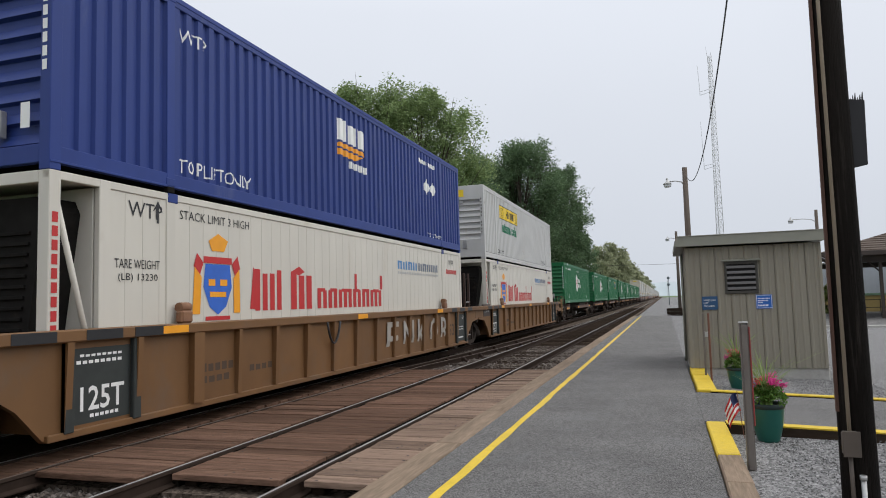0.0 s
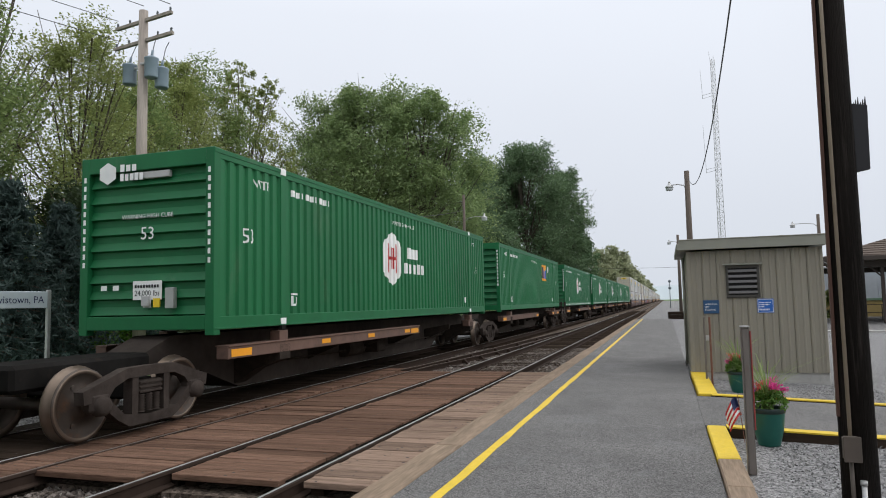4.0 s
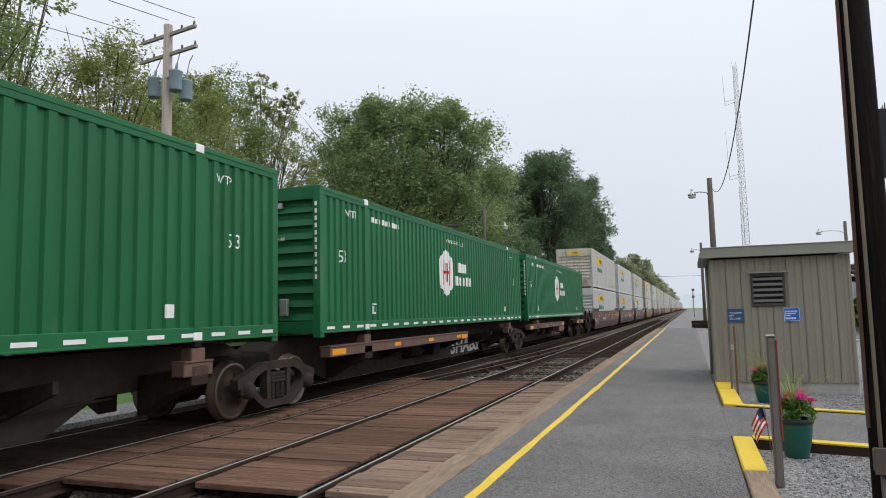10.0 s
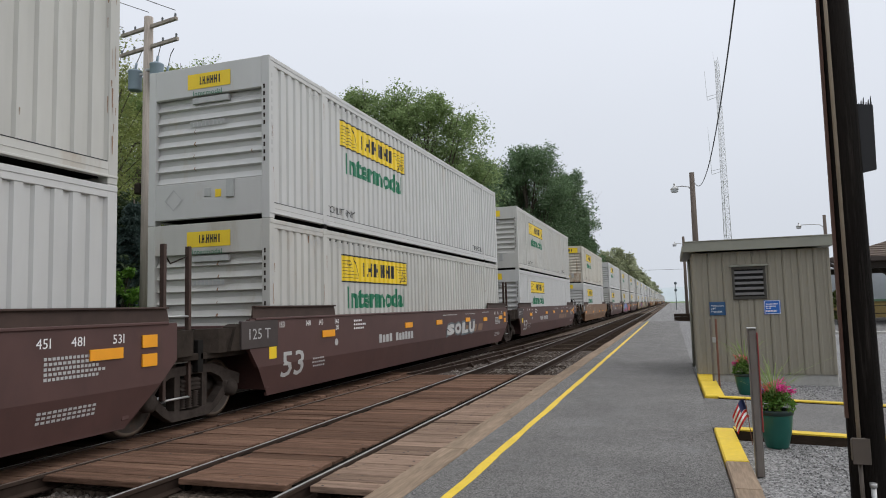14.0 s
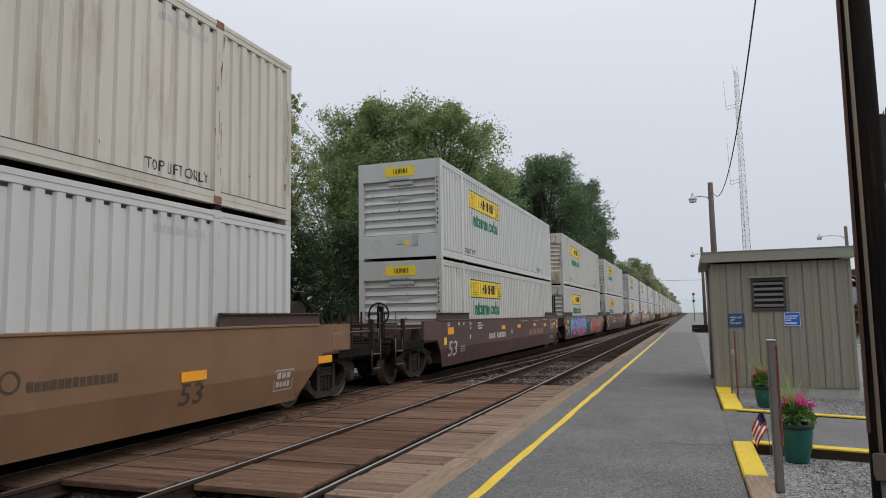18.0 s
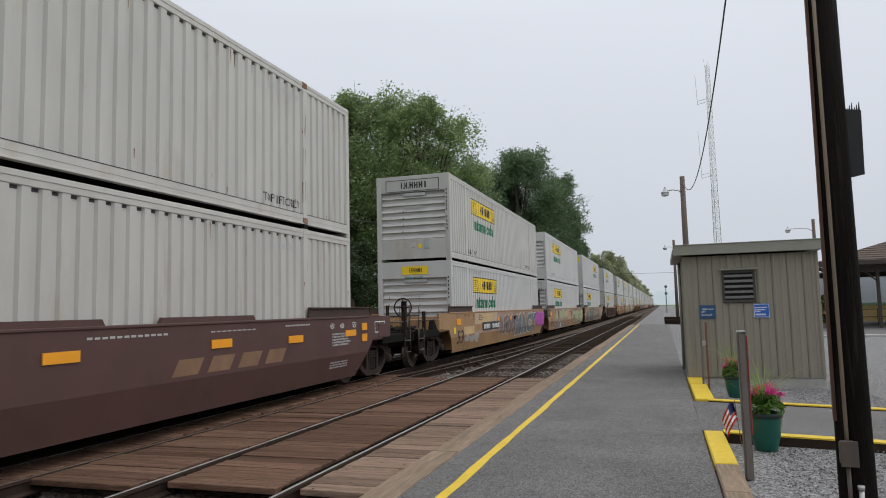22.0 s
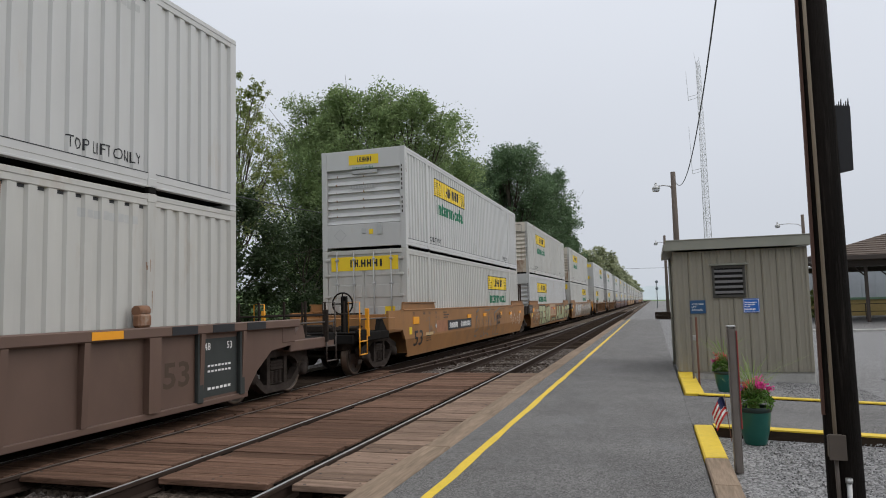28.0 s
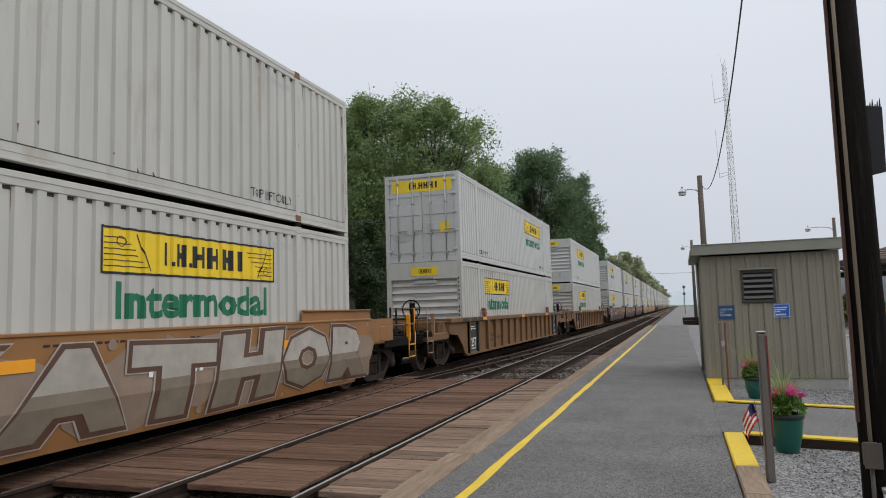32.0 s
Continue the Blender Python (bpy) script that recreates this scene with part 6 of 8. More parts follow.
        dec("number_stencil", word_bars(2.5, 3.3, 0.72, 0.84, 5) + word_bars(2.5, 3.2, 0.56, 0.66, 4) + word_bars(3.7, 4.4, 0.62, 0.72, 4), MATS["faded_black_stencil"], sp)
    def sprayed(name, faces, material, lift):
        mb = MB()
        for f, level in faces:
            for above in (True, False):
                q = clip_at(list(f), 0.74, above)
                if len(q) > 2:
                    turn = sum(p[0] * r[1] - r[0] * p[1] for p, r in zip(q, q[1:] + q[:1]))
                    if abs(turn) > 1e-6:
                        mb.face([(low_put(u, v if above else min(v, 0.7399))[0] + lift + 0.0005 * level, u, v) for u, v in (q if turn > 0 else q[::-1])])
        if mb.f:
            part(name, mb, material, car)
    for k, (y0, y1, z0, z1, n, fill, line, lean, *halo) in enumerate(art or ()):
        base = 0.002 + 0.005 * min(k, 3)
        if isinstance(n, str) and line is None:
            tag = moved(letters(n, z1 - z0, y1 - y0, 0.012), y0, z0)
            sprayed("paint_tag", [([(u + lean * (v - z0), v) for u, v in f], 0) for f in tag], spray(*fill), 0.026)
        elif n == 0:
            sprayed("paint_scribble", scribble(y0, y1, z0, z1, seed * 7 + k, max(1, int((y1 - y0) * 1.5))), spray(*line), base + 0.012)
        elif not isinstance(n, str) and n < 0:
            sprayed("paint_cloud", spray_cloud(y0, y1, z0, z1, seed * 7 + k, -n), spray(*fill), base)
        else:
            if isinstance(n, str):
                fills, edges, halos = spray_letters(y0, y1, z0, z1, n, seed * 7 + k, lean)
            else:
                fills, edges, halos = spray_glyphs(y0, y1, z0, z1, seed * 7 + k, n, lean)
            if halo:
                sprayed("paint_halo", halos, spray(*halo[0]), base + 0.001)
            sprayed("paint_outline", edges, spray(*line), base + 0.005)
            two = fill if isinstance(fill[0], tuple) else (fill, fill)
            mid = z0 + 0.5 * (z1 - z0)
            for tone, above in zip(two, (True, False)):
                sprayed("paint_fill", [(clip_at(list(f), mid, above), lv) for f, lv in fills], spray(*tone), base + 0.010)
    return car


SPINE = mat("brown_spine_paint", (0.13, 0.075, 0.055), 0.65, vary=0.2, grain=4, stain=(0.05, 0.035, 0.03), amount=0.35, blot=1.0)


def spine_car(long_rail, front_end, rear_end, tag=None, seed=1, turned=""):
    """One platform of an articulated spine car under a single container."""
    car = thing("spine_car", Matrix(), "brown and black spine car platform with orange markers, carrying one container", "rail car", "cars of the train")
    sill = MB().prism([(-0.4, 0.98), (-0.4, 0.66), (0.9, 0.62), (2.0, 0.22), (12.6, 0.22), (13.4, 0.62), (16.6, 0.66), (16.6, 0.98), (16.0, 1.22), (0.2, 1.22)], 0, -0.36, 0.36)
    part("centre_sill", sill, mat("dusty_black_sill", (0.044, 0.036, 0.031), 0.85, spec=0.05, vary=0.3, grain=5, stain=(0.075, 0.058, 0.045), amount=0.3, blot=0.9), car)
    spans = ((0.36, 9.0), (13.95, 14.55)) if long_rail else ((0.75, 2.25), (7.2, 15.9))
    if turned:
        spans = ((0.36, 8.8), (13.4, 15.95))
    if turned == "sprayed":
        part("valve_box", MB().box(0.9, 1.25, 7.55, 8.45, 0.55, 0.80, 0.02), SPINE, car)
        part("air_tank", MB().tube((1.0, 8.5, 0.66), (1.0, 9.35, 0.66), 0.21, n=16), SPINE, car)
        for tone, faces, up in ((spray("umber_red", (0.30, 0.05, 0.06)), spray_glyphs(10.0, 12.4, 0.30, 0.90, 5, 3, 0.1)[0], 0.372), (spray("slate", (0.11, 0.13, 0.14)), spray_glyphs(10.0, 12.4, 0.30, 0.90, 5, 3, 0.1)[1], 0.364)):
            m = MB()
            for f, lv in faces:
                m.face([(up + 0.0005 * lv, u, v) for u, v in (f if sum(q[0] * r[1] - r[0] * q[1] for q, r in zip(f, f[1:] + f[:1])) > 0 else f[::-1])])
            part("paint_fill", m, tone, car)
        part("paint_scribble", flat_mesh("paint_scribble", [f for f, lv in scribble(3.6, 7.2, 0.86, 1.0, 4, 5)], GREYMARK, lambda u, v: (1.309, u, v)), GREYMARK, car)
    for side in (1, -1):
        for a, b in spans:
            part("side_rail", MB().box(side * 1.08, side * 1.30, a, b, 0.84, 1.03, 0.01), SPINE, car)
            part("rail_lip", MB().box(side * 1.06, side * 1.32, a, b, 1.03, 1.055, 0.004), SPINE, car)
            for y in (a + 0.08, b - 0.65) if b - a > 1.4 else ():
                part("orange_marker", MB().box(side * 1.30, side * 1.306, y, y + 0.55, 0.87, 0.99, 0.001), ORANGE, car)
        if long_rail and side > 0:
            for y in (3.4, 5.6, 7.9):
                part("orange_marker", MB().box(1.30, 1.306, y, y + 0.35, 0.9, 0.99, 0.001), ORANGE, car)
        for y in (1.85, 14.1):
            part("pedestal", MB().box(side * 1.1, side * 1.30, y, y + 0.28, 1.03, 1.225, 0.01), SPINE, car)
            part("cross_arm", MB().prism([(0.36, 0.28), (0.36, 0.84), (1.30, 0.98), (1.30, 0.72), (0.8, 0.55)] if side > 0 else [(-0.36, 0.28), (-0.36, 0.84), (-1.30, 0.98), (-1.30, 0.72), (-0.8, 0.55)], 1, y, y + 0.35), CASTING, car)
        for y in (4.5, 6.8, 9.0, 12.0):
            part("cross_arm", MB().prism([(0.36, 0.5), (0.36, 0.84), (1.2, 0.98), (1.2, 0.84)] if side > 0 else [(-0.36, 0.5), (-0.36, 0.84), (-1.2, 0.98), (-1.2, 0.84)], 1, y, y + 0.08), CASTING, car)
    part("brake_gear", MB().tube((0.45, 6.0, 0.62), (0.45, 6.9, 0.62), 0.2, n=14).box(0.4, 0.8, 7.3, 7.8, 0.45, 0.8, 0.03).path([(0.5, 3.0, 0.6), (0.55, 9.0, 0.55), (0.5, 13.5, 0.6)], 0.022), CASTING, car)
    truck(car, -1.05 if front_end == "joint" else 0.65)
    if rear_end == "couple":
        truck(car, 15.2)
        part("draft_sill", MB().box(-0.34, 0.34, 16.4, 17.0, 0.62, 0.98), DARK, car)
        coupler(car, 16.9, 17.6)
        end_steps(car, 17.0, -1, RAILING, 0.45)
        part("end_deck", MB().box(-1.25, 1.25, 15.95, 17.05, 0.98, 1.04), SPINE, car)
    if front_end == "couple":
        part("draft_sill", MB().box(-0.34, 0.34, -1.3, -0.3, 0.62, 0.98), DARK, car)
        coupler(car, -2.0, -1.2)
        end_steps(car, -1.35, 1, RAILING, 0.45)
        part("end_deck", MB().box(-1.25, 1.25, -1.4, 0.6, 0.98, 1.04), SPINE, car)
        part("end_sill", MB().box(-1.3, 1.3, -1.42, -1.32, 0.86, 1.06), SPINE, car)
    else:
        part("articulation", MB().box(-0.42, 0.42, -2.6, -0.3, 0.66, 1.0, 0.05), DARK, car)
    if tag:
        f = moved(letters(tag, 0.52, 3.1, 0.03), 9.9, 0.28) if tag == "SHABS" else moved(letters(tag, 0.26, 1.35, 0.02), 2.35, 0.56)
        part("paint_word", flat_mesh("paint_word", [[(u + 0.2 * v, v) for u, v in q] for q in f], GREYMARK, lambda u, v: (0.366, u, v)), GREYMARK, car)
    return car


# units from the head of what passes to the tail: where the container's front stands at the start, and what it is
P = {"pink": ("pink", (0.55, 0.10, 0.24)), "cyan": ("cyan", (0.04, 0.35, 0.50)), "black": ("black", (0.015, 0.015, 0.018)), "white": ("white", (0.66, 0.66, 0.64)),
     "grey": ("grey", (0.26, 0.24, 0.21)), "teal": ("teal", (0.10, 0.32, 0.27)), "magenta": ("magenta", (0.50, 0.09, 0.42)), "cream": ("cream", (0.55, 0.47, 0.31)),
     "maroon": ("maroon", (0.20, 0.02, 0.07)), "lime": ("lime", (0.37, 0.38, 0.215)), "red": ("red", (0.50, 0.08, 0.06)), "brown": ("umber", (0.10, 0.05, 0.03)), "violet": ("violet", (0.26, 0.22, 0.52)), "slate": ("slate", (0.11, 0.13, 0.14)), "mud": ("mud", (0.26, 0.19, 0.14)), "sand": ("sand", (0.42, 0.29, 0.17))}
P["rust_orange"] = ("rust_orange", (0.26, 0.125, 0.040))
P["khaki"] = ("khaki", (0.205, 0.170, 0.125))
P["chalk"] = ("chalk", (0.37, 0.34, 0.30))
P["moss"] = ("moss", (0.19, 0.25, 0.10))
P["brick"] = ("brick", (0.36, 0.10, 0.07))
P["violet_paint"] = ("violet_paint", (0.33, 0.06, 0.30))
P["ash"] = ("ash", (0.150, 0.132, 0.112))
P["plum"] = ("plum", (0.165, 0.105, 0.105))
P["pale_grey"] = ("pale_grey", (0.46, 0.45, 0.43))
ART = {
    "U0": [(9.3, 10.05, 0.36, 1.18, "E", P["chalk"], None, 0.1), (10.45, 11.2, 0.40, 1.18, "N", P["chalk"], None, 0.0), (11.5, 12.2, 0.40, 1.18, "K", P["chalk"], None, 0.0),
           (12.5, 13.2, 0.42, 1.18, "O", P["chalk"], None, 0.0), (13.5, 14.15, 0.42, 1.18, "R", P["chalk"], None, 0.0)],
    "A2": [(9.2, 12.3, 0.72, 1.20, "SOLU", P["pale_grey"], P["slate"], 0.15)],
    "B1": [(5.1, 7.0, 0.45, 0.85, 0, None, P["chalk"], 0.0), (5.4, 6.9, 0.88, 1.30, 0, None, P["chalk"], 0.0)],
    "C2": [(1.3, 7.5, 0.28, 1.48, -8, P["cyan"], None, 0.0), (2.05, 6.7, 0.29, 1.46, "CYLE", (P["violet"], P["pink"]), P["black"], 0.12, P["white"]),
           (9.4, 15.0, 0.33, 1.42, -6, P["cyan"], None, 0.0), (9.8, 14.7, 0.34, 1.38, 5, (P["brick"], P["red"]), P["sand"], 0.2), (1.5, 1.95, 1.08, 1.25, 0, None, P["white"], 0.0), (7.6, 8.4, 1.2, 1.42, 0, None, P["white"], 0.0)],
    "C3": [(2.3, 5.6, 1.05, 1.44, "SHUN MOUNS", P["mud"], None, 0.0), (3.2, 5.6, 0.72, 1.02, 0, None, P["mud"], 0.0), (6.2, 7.4, 1.05, 1.40, 0, None, P["mud"], 0.0), (0.85, 1.4, 1.10, 1.30, 0, None, P["pale_grey"], 0.0)],
    "D1": [(1.1, 2.9, 0.45, 0.80, -3, P["chalk"], None, 0.0), (6.1, 9.3, 0.50, 1.42, 4, P["plum"], P["chalk"], 0.15), (9.45, 14.5, 0.34, 1.42, "MACY", P["slate"], P["pale_grey"], 0.10),
           (14.6, 17.2, 0.60, 1.46, -4, P["magenta"], None, 0.0), (14.7, 17.0, 0.66, 1.40, 3, P["violet_paint"], P["magenta"], 0.2), (7.25, 7.55, 0.84, 1.06, "B", P["black"], None, 0.0)],
    "D2": [(1.7, 7.8, 0.28, 0.78, -7, P["brick"], None, 0.0), (1.8, 7.6, 0.30, 1.47, "AMK", (P["lime"], P["mud"]), P["slate"], 0.32, P["white"]), (10.6, 17.2, 0.36, 1.42, "TMBOSE", P["lime"], P["slate"], 0.06), (5.95, 6.2, 0.80, 1.02, "C", P["black"], None, 0.0)],
    "D3": [(1.2, 10.4, 0.27, 0.95, -17, P["moss"], None, 0.0), (1.2, 10.4, 0.84, 1.49, -17, P["moss"], None, 0.0), (1.4, 7.2, 0.3, 1.46, -5, P["teal"], None, 0.0), (1.2, 7.0, 0.29, 1.47, "KON", P["ash"], P["black"], 0.25), (6.9, 12.6, 0.30, 1.46, 5, P["ash"], P["grey"], 0.2),
           (13.4, 16.6, 0.34, 1.42, 3, P["sand"], P["grey"], 0.1), (12.1, 13.4, 0.5, 1.4, -2, P["brick"], None, 0.0), (4.2, 5.0, 0.36, 0.52, "ESP", P["black"], None, 0.0), (1.1, 1.6, 0.34, 0.50, "AM", P["black"], None, 0.0)],
    "F1": [(7.1, 11.2, 0.30, 1.46, 4, P["rust_orange"], P["slate"], 0.3), (10.6, 11.5, 0.98, 1.22, "8:00", P["black"], None, 0.0), (10.7, 11.2, 0.76, 0.90, "AM", P["black"], None, 0.0),
           (13.3, 15.8, 0.62, 1.3, 0, None, P["white"], 0.1), (1.15, 2.1, 0.80, 1.30, 0, None, P["slate"], 0.0)],
    "F2": [(0.35, 2.1, 1.10, 1.24, "HEY.. TEXR:", P["chalk"], None, 0.05), (1.0, 2.15, 0.88, 1.02, "HILO YOYO", P["chalk"], None, 0.05), (0.95, 1.7, 0.66, 0.80, "ZENKO", P["chalk"], None, 0.05), (0.6, 2.1, 0.42, 0.56, 0, None, P["chalk"], 0.0),
           (2.15, 6.95, 0.29, 1.47, "TEXR", P["lime"], P["black"], 0.08), (7.35, 9.1, 0.34, 0.66, "STS", P["lime"], P["black"], 0.1), (9.5, 16.9, 0.36, 1.45, "ALRCT", P["lime"], P["black"], 0.12)],
    "F3": [(1.6, 17.0, 0.28, 1.46, -12, P["mud"], None, 0.0), (1.95, 6.6, 0.30, 1.46, "JUNE", (P["pale_grey"], P["chalk"]), P["brown"], 0.25, P["chalk"]), (6.7, 16.9, 0.30, 1.46, "YATHOR", (P["chalk"], P["khaki"]), P["brown"], 0.15, P["chalk"])],
}
#      name   start    car       front     rear      base  top container, bottom container
UNITS = [
    ("U0", 5.82, "ribtan", "couple", "joint", ("blue",), ("reefer",)),
    ("U1", 25.4, "ribtan", "joint", "couple", ("front", "small", 0, 0, 1), ("reefer",)),
    ("G1", 47.05, "spineA", "couple", "joint", None, ("hub", 0)),
    ("G2", 67.95, "spineB", "joint", "joint", None, ("hub", 0)),
    ("G3", 86.75, "spineD", "joint", "couple", None, ("emp",)),
    ("H1", 105.95, "spineA", "couple", "joint", None, ("hub", 1)),
    ("H2", 124.55, "spineB", "joint", "joint", None, ("hub", 1)),
    ("H3", 142.1, "spineB", "joint", "joint", None, ("hub", 1)),
    ("H4", 159.7, "spineB", "joint", "joint", None, ("hub", 1)),
    ("H5", 177.15, "spineC", "joint", "couple", None, ("hub", 1)),
    ("A1", 198.7, "brown", "couple", "joint", ("front", "small", 1, 1, 1), ("front", "small", 0, 0, 2)),
    ("A2", 218.3, "brown", "joint", "joint", ("front", "small", 0, 0, 0), ("front", "small", 1, 0, 2)),
    ("A3", 238.5, "brown", "joint", "couple", ("front", "small", 1, 0, 0), ("front", "small", 0, 0, 0)),
    ("B1", 262.18, "olive", "couple", "couple", ("front", "wide", 2, 1, 0), ("front", "small", 0, 0, 2)),
    ("C1", 286.1, "brown", "couple", "joint", ("front", "small", 0, 0, 1), ("front", "small", 1, 0, 2)),
    ("C2", 305.9, "brown", "joint", "joint", ("front", "white", 1, 1, 0), ("front", "white", 1, 0, 3)),
    ("C3", 325.74, "brown", "joint", "couple", ("front", "small", 1, 1, 0), ("front", "white", 1, 0, 2)),
    ("D1", 349.5, "tan", "couple", "joint", ("front", "white", 1, 0, 0), ("front", "small", 0, 0, 2)),
    ("D2", 369.02, "tan", "joint", "joint", ("front", "small", 0, 0, 0), ("front", "white", 0, 0, 0)),
    ("D3", 388.88, "tan", "joint", "couple", ("doors", "none", 0, 0, 1), ("front", "white", 0, 0, 0)),
    ("E1", 412.4, "ribdark", "couple", "couple", ("front", "small", 0, 0, 0), ("front", "small", 1, 0, 0)),
    ("F1", 436.73, "orange", "couple", "joint", ("front", "small", 0, 0, 1), ("doors", "none", 1, 0, 0)),
    ("F2", 456.46, "orange", "joint", "joint", ("front", "white", 1, 1, 1), ("front", "small", 0, 0, 2)),
    ("F3", 476.2, "orange", "joint", "couple", ("front", "small", 1, 1, 1), ("doors", "none", 1, 0, 0)),
    ("K1", 500.2, "ribtan", "couple", "couple", ("doors", "none", 0, 0, 0), ("front", "small", 1, 0, 0)),
]
_y, _k = 524.0, 0
for _set in ("ribtan", "brown", "brown", "brown", "tan", "tan", "tan", "ribdark", "brown", "brown", "brown", "orange", "orange", "orange", "ribtan", "brown", "brown", "brown"):
    _joint = _set in ("brown", "tan", "orange")
    _pos = _k % 3 if _joint else 0
    UNITS.append(("T", _y, _set, "couple" if not _joint or _pos == 0 else "joint", "couple" if not _joint or _pos == 2 else "joint",
                  ("front", ("small", "white", "wide")[_k % 3], _k % 2, 0, 0), ("front", "small", (_k + 1) % 2, 0, 0)))
    _y += 23.7 if not _joint or _pos == 2 else 19.8
    _k = _k + 1 if _joint else 0

MADE = {}
TRAIN = []   # (object, where it stands at the start, height)


def make(key, builder, far=False):
    if (key, far) not in MADE:
        MADE[key, far] = joined(builder()) if far else builder()
        return MADE[key, far]
    return copy_thing(MADE[key, far], Matrix())


def box_for(spec, far=False):
    if spec[0] == "reefer":
        return make(spec, reefer)
    if spec[0] == "blue":
        return make(spec, lambda: container(blue_style()))
    if spec[0] == "hub":
        return make(spec, lambda: container(hub_style(bool(spec[1]))))
    if spec[0] == "emp":
        return make(spec, lambda: container(hub_style(False, True)))
    lead, sign, tint, rust, spot = spec
    return make(spec, lambda: container(jb_style("front" if lead == "front" else "doors", sign, tint, bool(rust), min(spot, 2), spot == 3)), far)


for _n, (code, start, kind, fe, re_, top, low) in enumerate(UNITS):
    if kind.startswith("spine"):
        tag = {"H1": "shabs", "H4": "SHABS"}.get(code)
        car = make((kind, fe, re_, tag), lambda: spine_car(kind == "spineB", fe, re_, tag, _n, {"spineC": "sprayed", "spineD": "plain"}.get(kind, "")))
        base = 1.232
    else:
        key = (kind, fe, re_, code if code in ART or code == "A1" else "")
        car = make(key, lambda: well_car(kind, kind.startswith("rib"), fe, re_, ART.get(code), _n, code), code == "T")
        base = 0.356
    TRAIN.append((car, start, 0.0))
    TRAIN.append((box_for(low, code == "T"), start, base))
    if top:
        TRAIN.append((box_for(top, code == "T"), start, 3.256))

# ---- shed ----
SHED = mat("olive_grey_metal_siding", (0.236, 0.216, 0.170), 0.55, vary=0.10, grain=3.0, stain=(0.155, 0.143, 0.112), amount=0.20, stretch=(1, 1, 0.2), blot=0.7, bump=0.05, bump_scale=6)
ROOFEDGE = mat("grey_green_fascia", (0.235, 0.235, 0.195), 0.5, vary=0.1, grain=4)
CONCRETE = mat("pale_concrete", (0.36, 0.35, 0.325), 0.85, vary=0.15, grain=12, stain=(0.22, 0.21, 0.19), amount=0.3, blot=2.0, bump=0.3, bump_scale=40)
VENT = mat("dark_vent_metal", (0.105, 0.100, 0.098), 0.5, vary=0.15)
SIGNBLUE = mat("blue_sign_enamel", (0.018, 0.12, 0.46), 0.4, vary=0.05)
SIGNDARK = mat("faded_blue_sign", (0.022, 0.075, 0.17), 0.45, vary=0.08)
POLEWOOD = mat("dark_creosoted_pole", (0.017, 0.014, 0.012), 0.85, spec=0.12, vary=0.5, grain=9.0, stain=(0.085, 0.074, 0.064), amount=0.30, stretch=(7, 7, 0.35), blot=1.2, bump=0.7, bump_scale=26)
GREYWOOD = mat("weathered_grey_pole", (0.33, 0.285, 0.245), 0.85, vary=0.28, grain=8.0, stain=(0.15, 0.115, 0.09), amount=0.35, stretch=(6, 6, 0.3), blot=1.0, bump=0.5, bump_scale=22)
REDWOOD = mat("reddish_timber", (0.17, 0.075, 0.050), 0.8, vary=0.25, grain=7, stretch=(6, 6, 0.4), blot=1.0)

shed = thing("metal_shed", pose(0.47, 15.5, 0.0), "olive-grey metal-sided shed with a low roof on a concrete base", "shed")
SW, SD = 2.585, 3.4
part("base", MB().box(0.01, SW + 0.03, 0.02, SD, -0.6, 0.10, 0.02), CONCRETE, shed)
core = part("wall", MB().box(0.02, SW - 0.02, 0.02, SD - 0.02, 0.085, 2.64), SHED, shed)


def siding(a, b, put):
    """Box-rib sheets side by side."""
    n = max(1, round((b - a) / 0.29))
    step = (b - a) / n
    for i in range(n):
        u = a + i * step
        put(u, u + step)


def front_sheet(u, w):
    part("siding_sheet", MB().prism([(u + 0.002, 0.018), (u + 0.002, -0.002), (u + 0.03, -0.016), (u + 0.055, -0.016), (u + 0.075, -0.004), (u + 0.150, -0.004), (u + 0.165, -0.013), (u + 0.185, -0.013), (u + 0.200, -0.004), (w - 0.01, -0.004), (w - 0.002, 0.018)], 2, 0.085, 2.63), SHED, shed)


def side_sheet(u, w):
    part("siding_sheet", MB().prism([(0.018, u + 0.002), (-0.002, u + 0.002), (-0.016, u + 0.03), (-0.016, u + 0.055), (-0.004, u + 0.075), (-0.004, u + 0.150), (-0.013, u + 0.165), (-0.013, u + 0.185), (-0.004, u + 0.200), (-0.004, w - 0.01), (0.018, w - 0.002)], 2, 0.085, 2.63), SHED, shed)


siding(0.0, SW, front_sheet)
siding(0.0, SD, side_sheet)
part("corner_trim", MB().box(-0.022, 0.05, -0.022, 0.05, 0.085, 2.64), SHED, shed)
part("corner_trim", MB().box(SW - 0.05, SW + 0.012, -0.022, 0.05, 0.085, 2.64), SHED, shed)
roof = part("roof", MB().prism([(-0.16, 2.70), (-0.16, 2.87), (SD + 0.15, 2.80), (SD + 0.15, 2.66)], 0, -0.15, SW + 0.15), ROOFEDGE, shed)
part("fascia", MB().box(-0.165, SW + 0.165, -0.185, -0.16, 2.66, 2.875, 0.006), ROOFEDGE, shed)
part("drip_edge", MB().box(-0.17, SW + 0.17, -0.20, -0.10, 2.868, 2.888, 0.004), ROOFEDGE, shed)
part("gutter", MB().box(-0.21, -0.15, -0.185, SD + 0.15, 2.66, 2.80, 0.01), ROOFEDGE, shed)
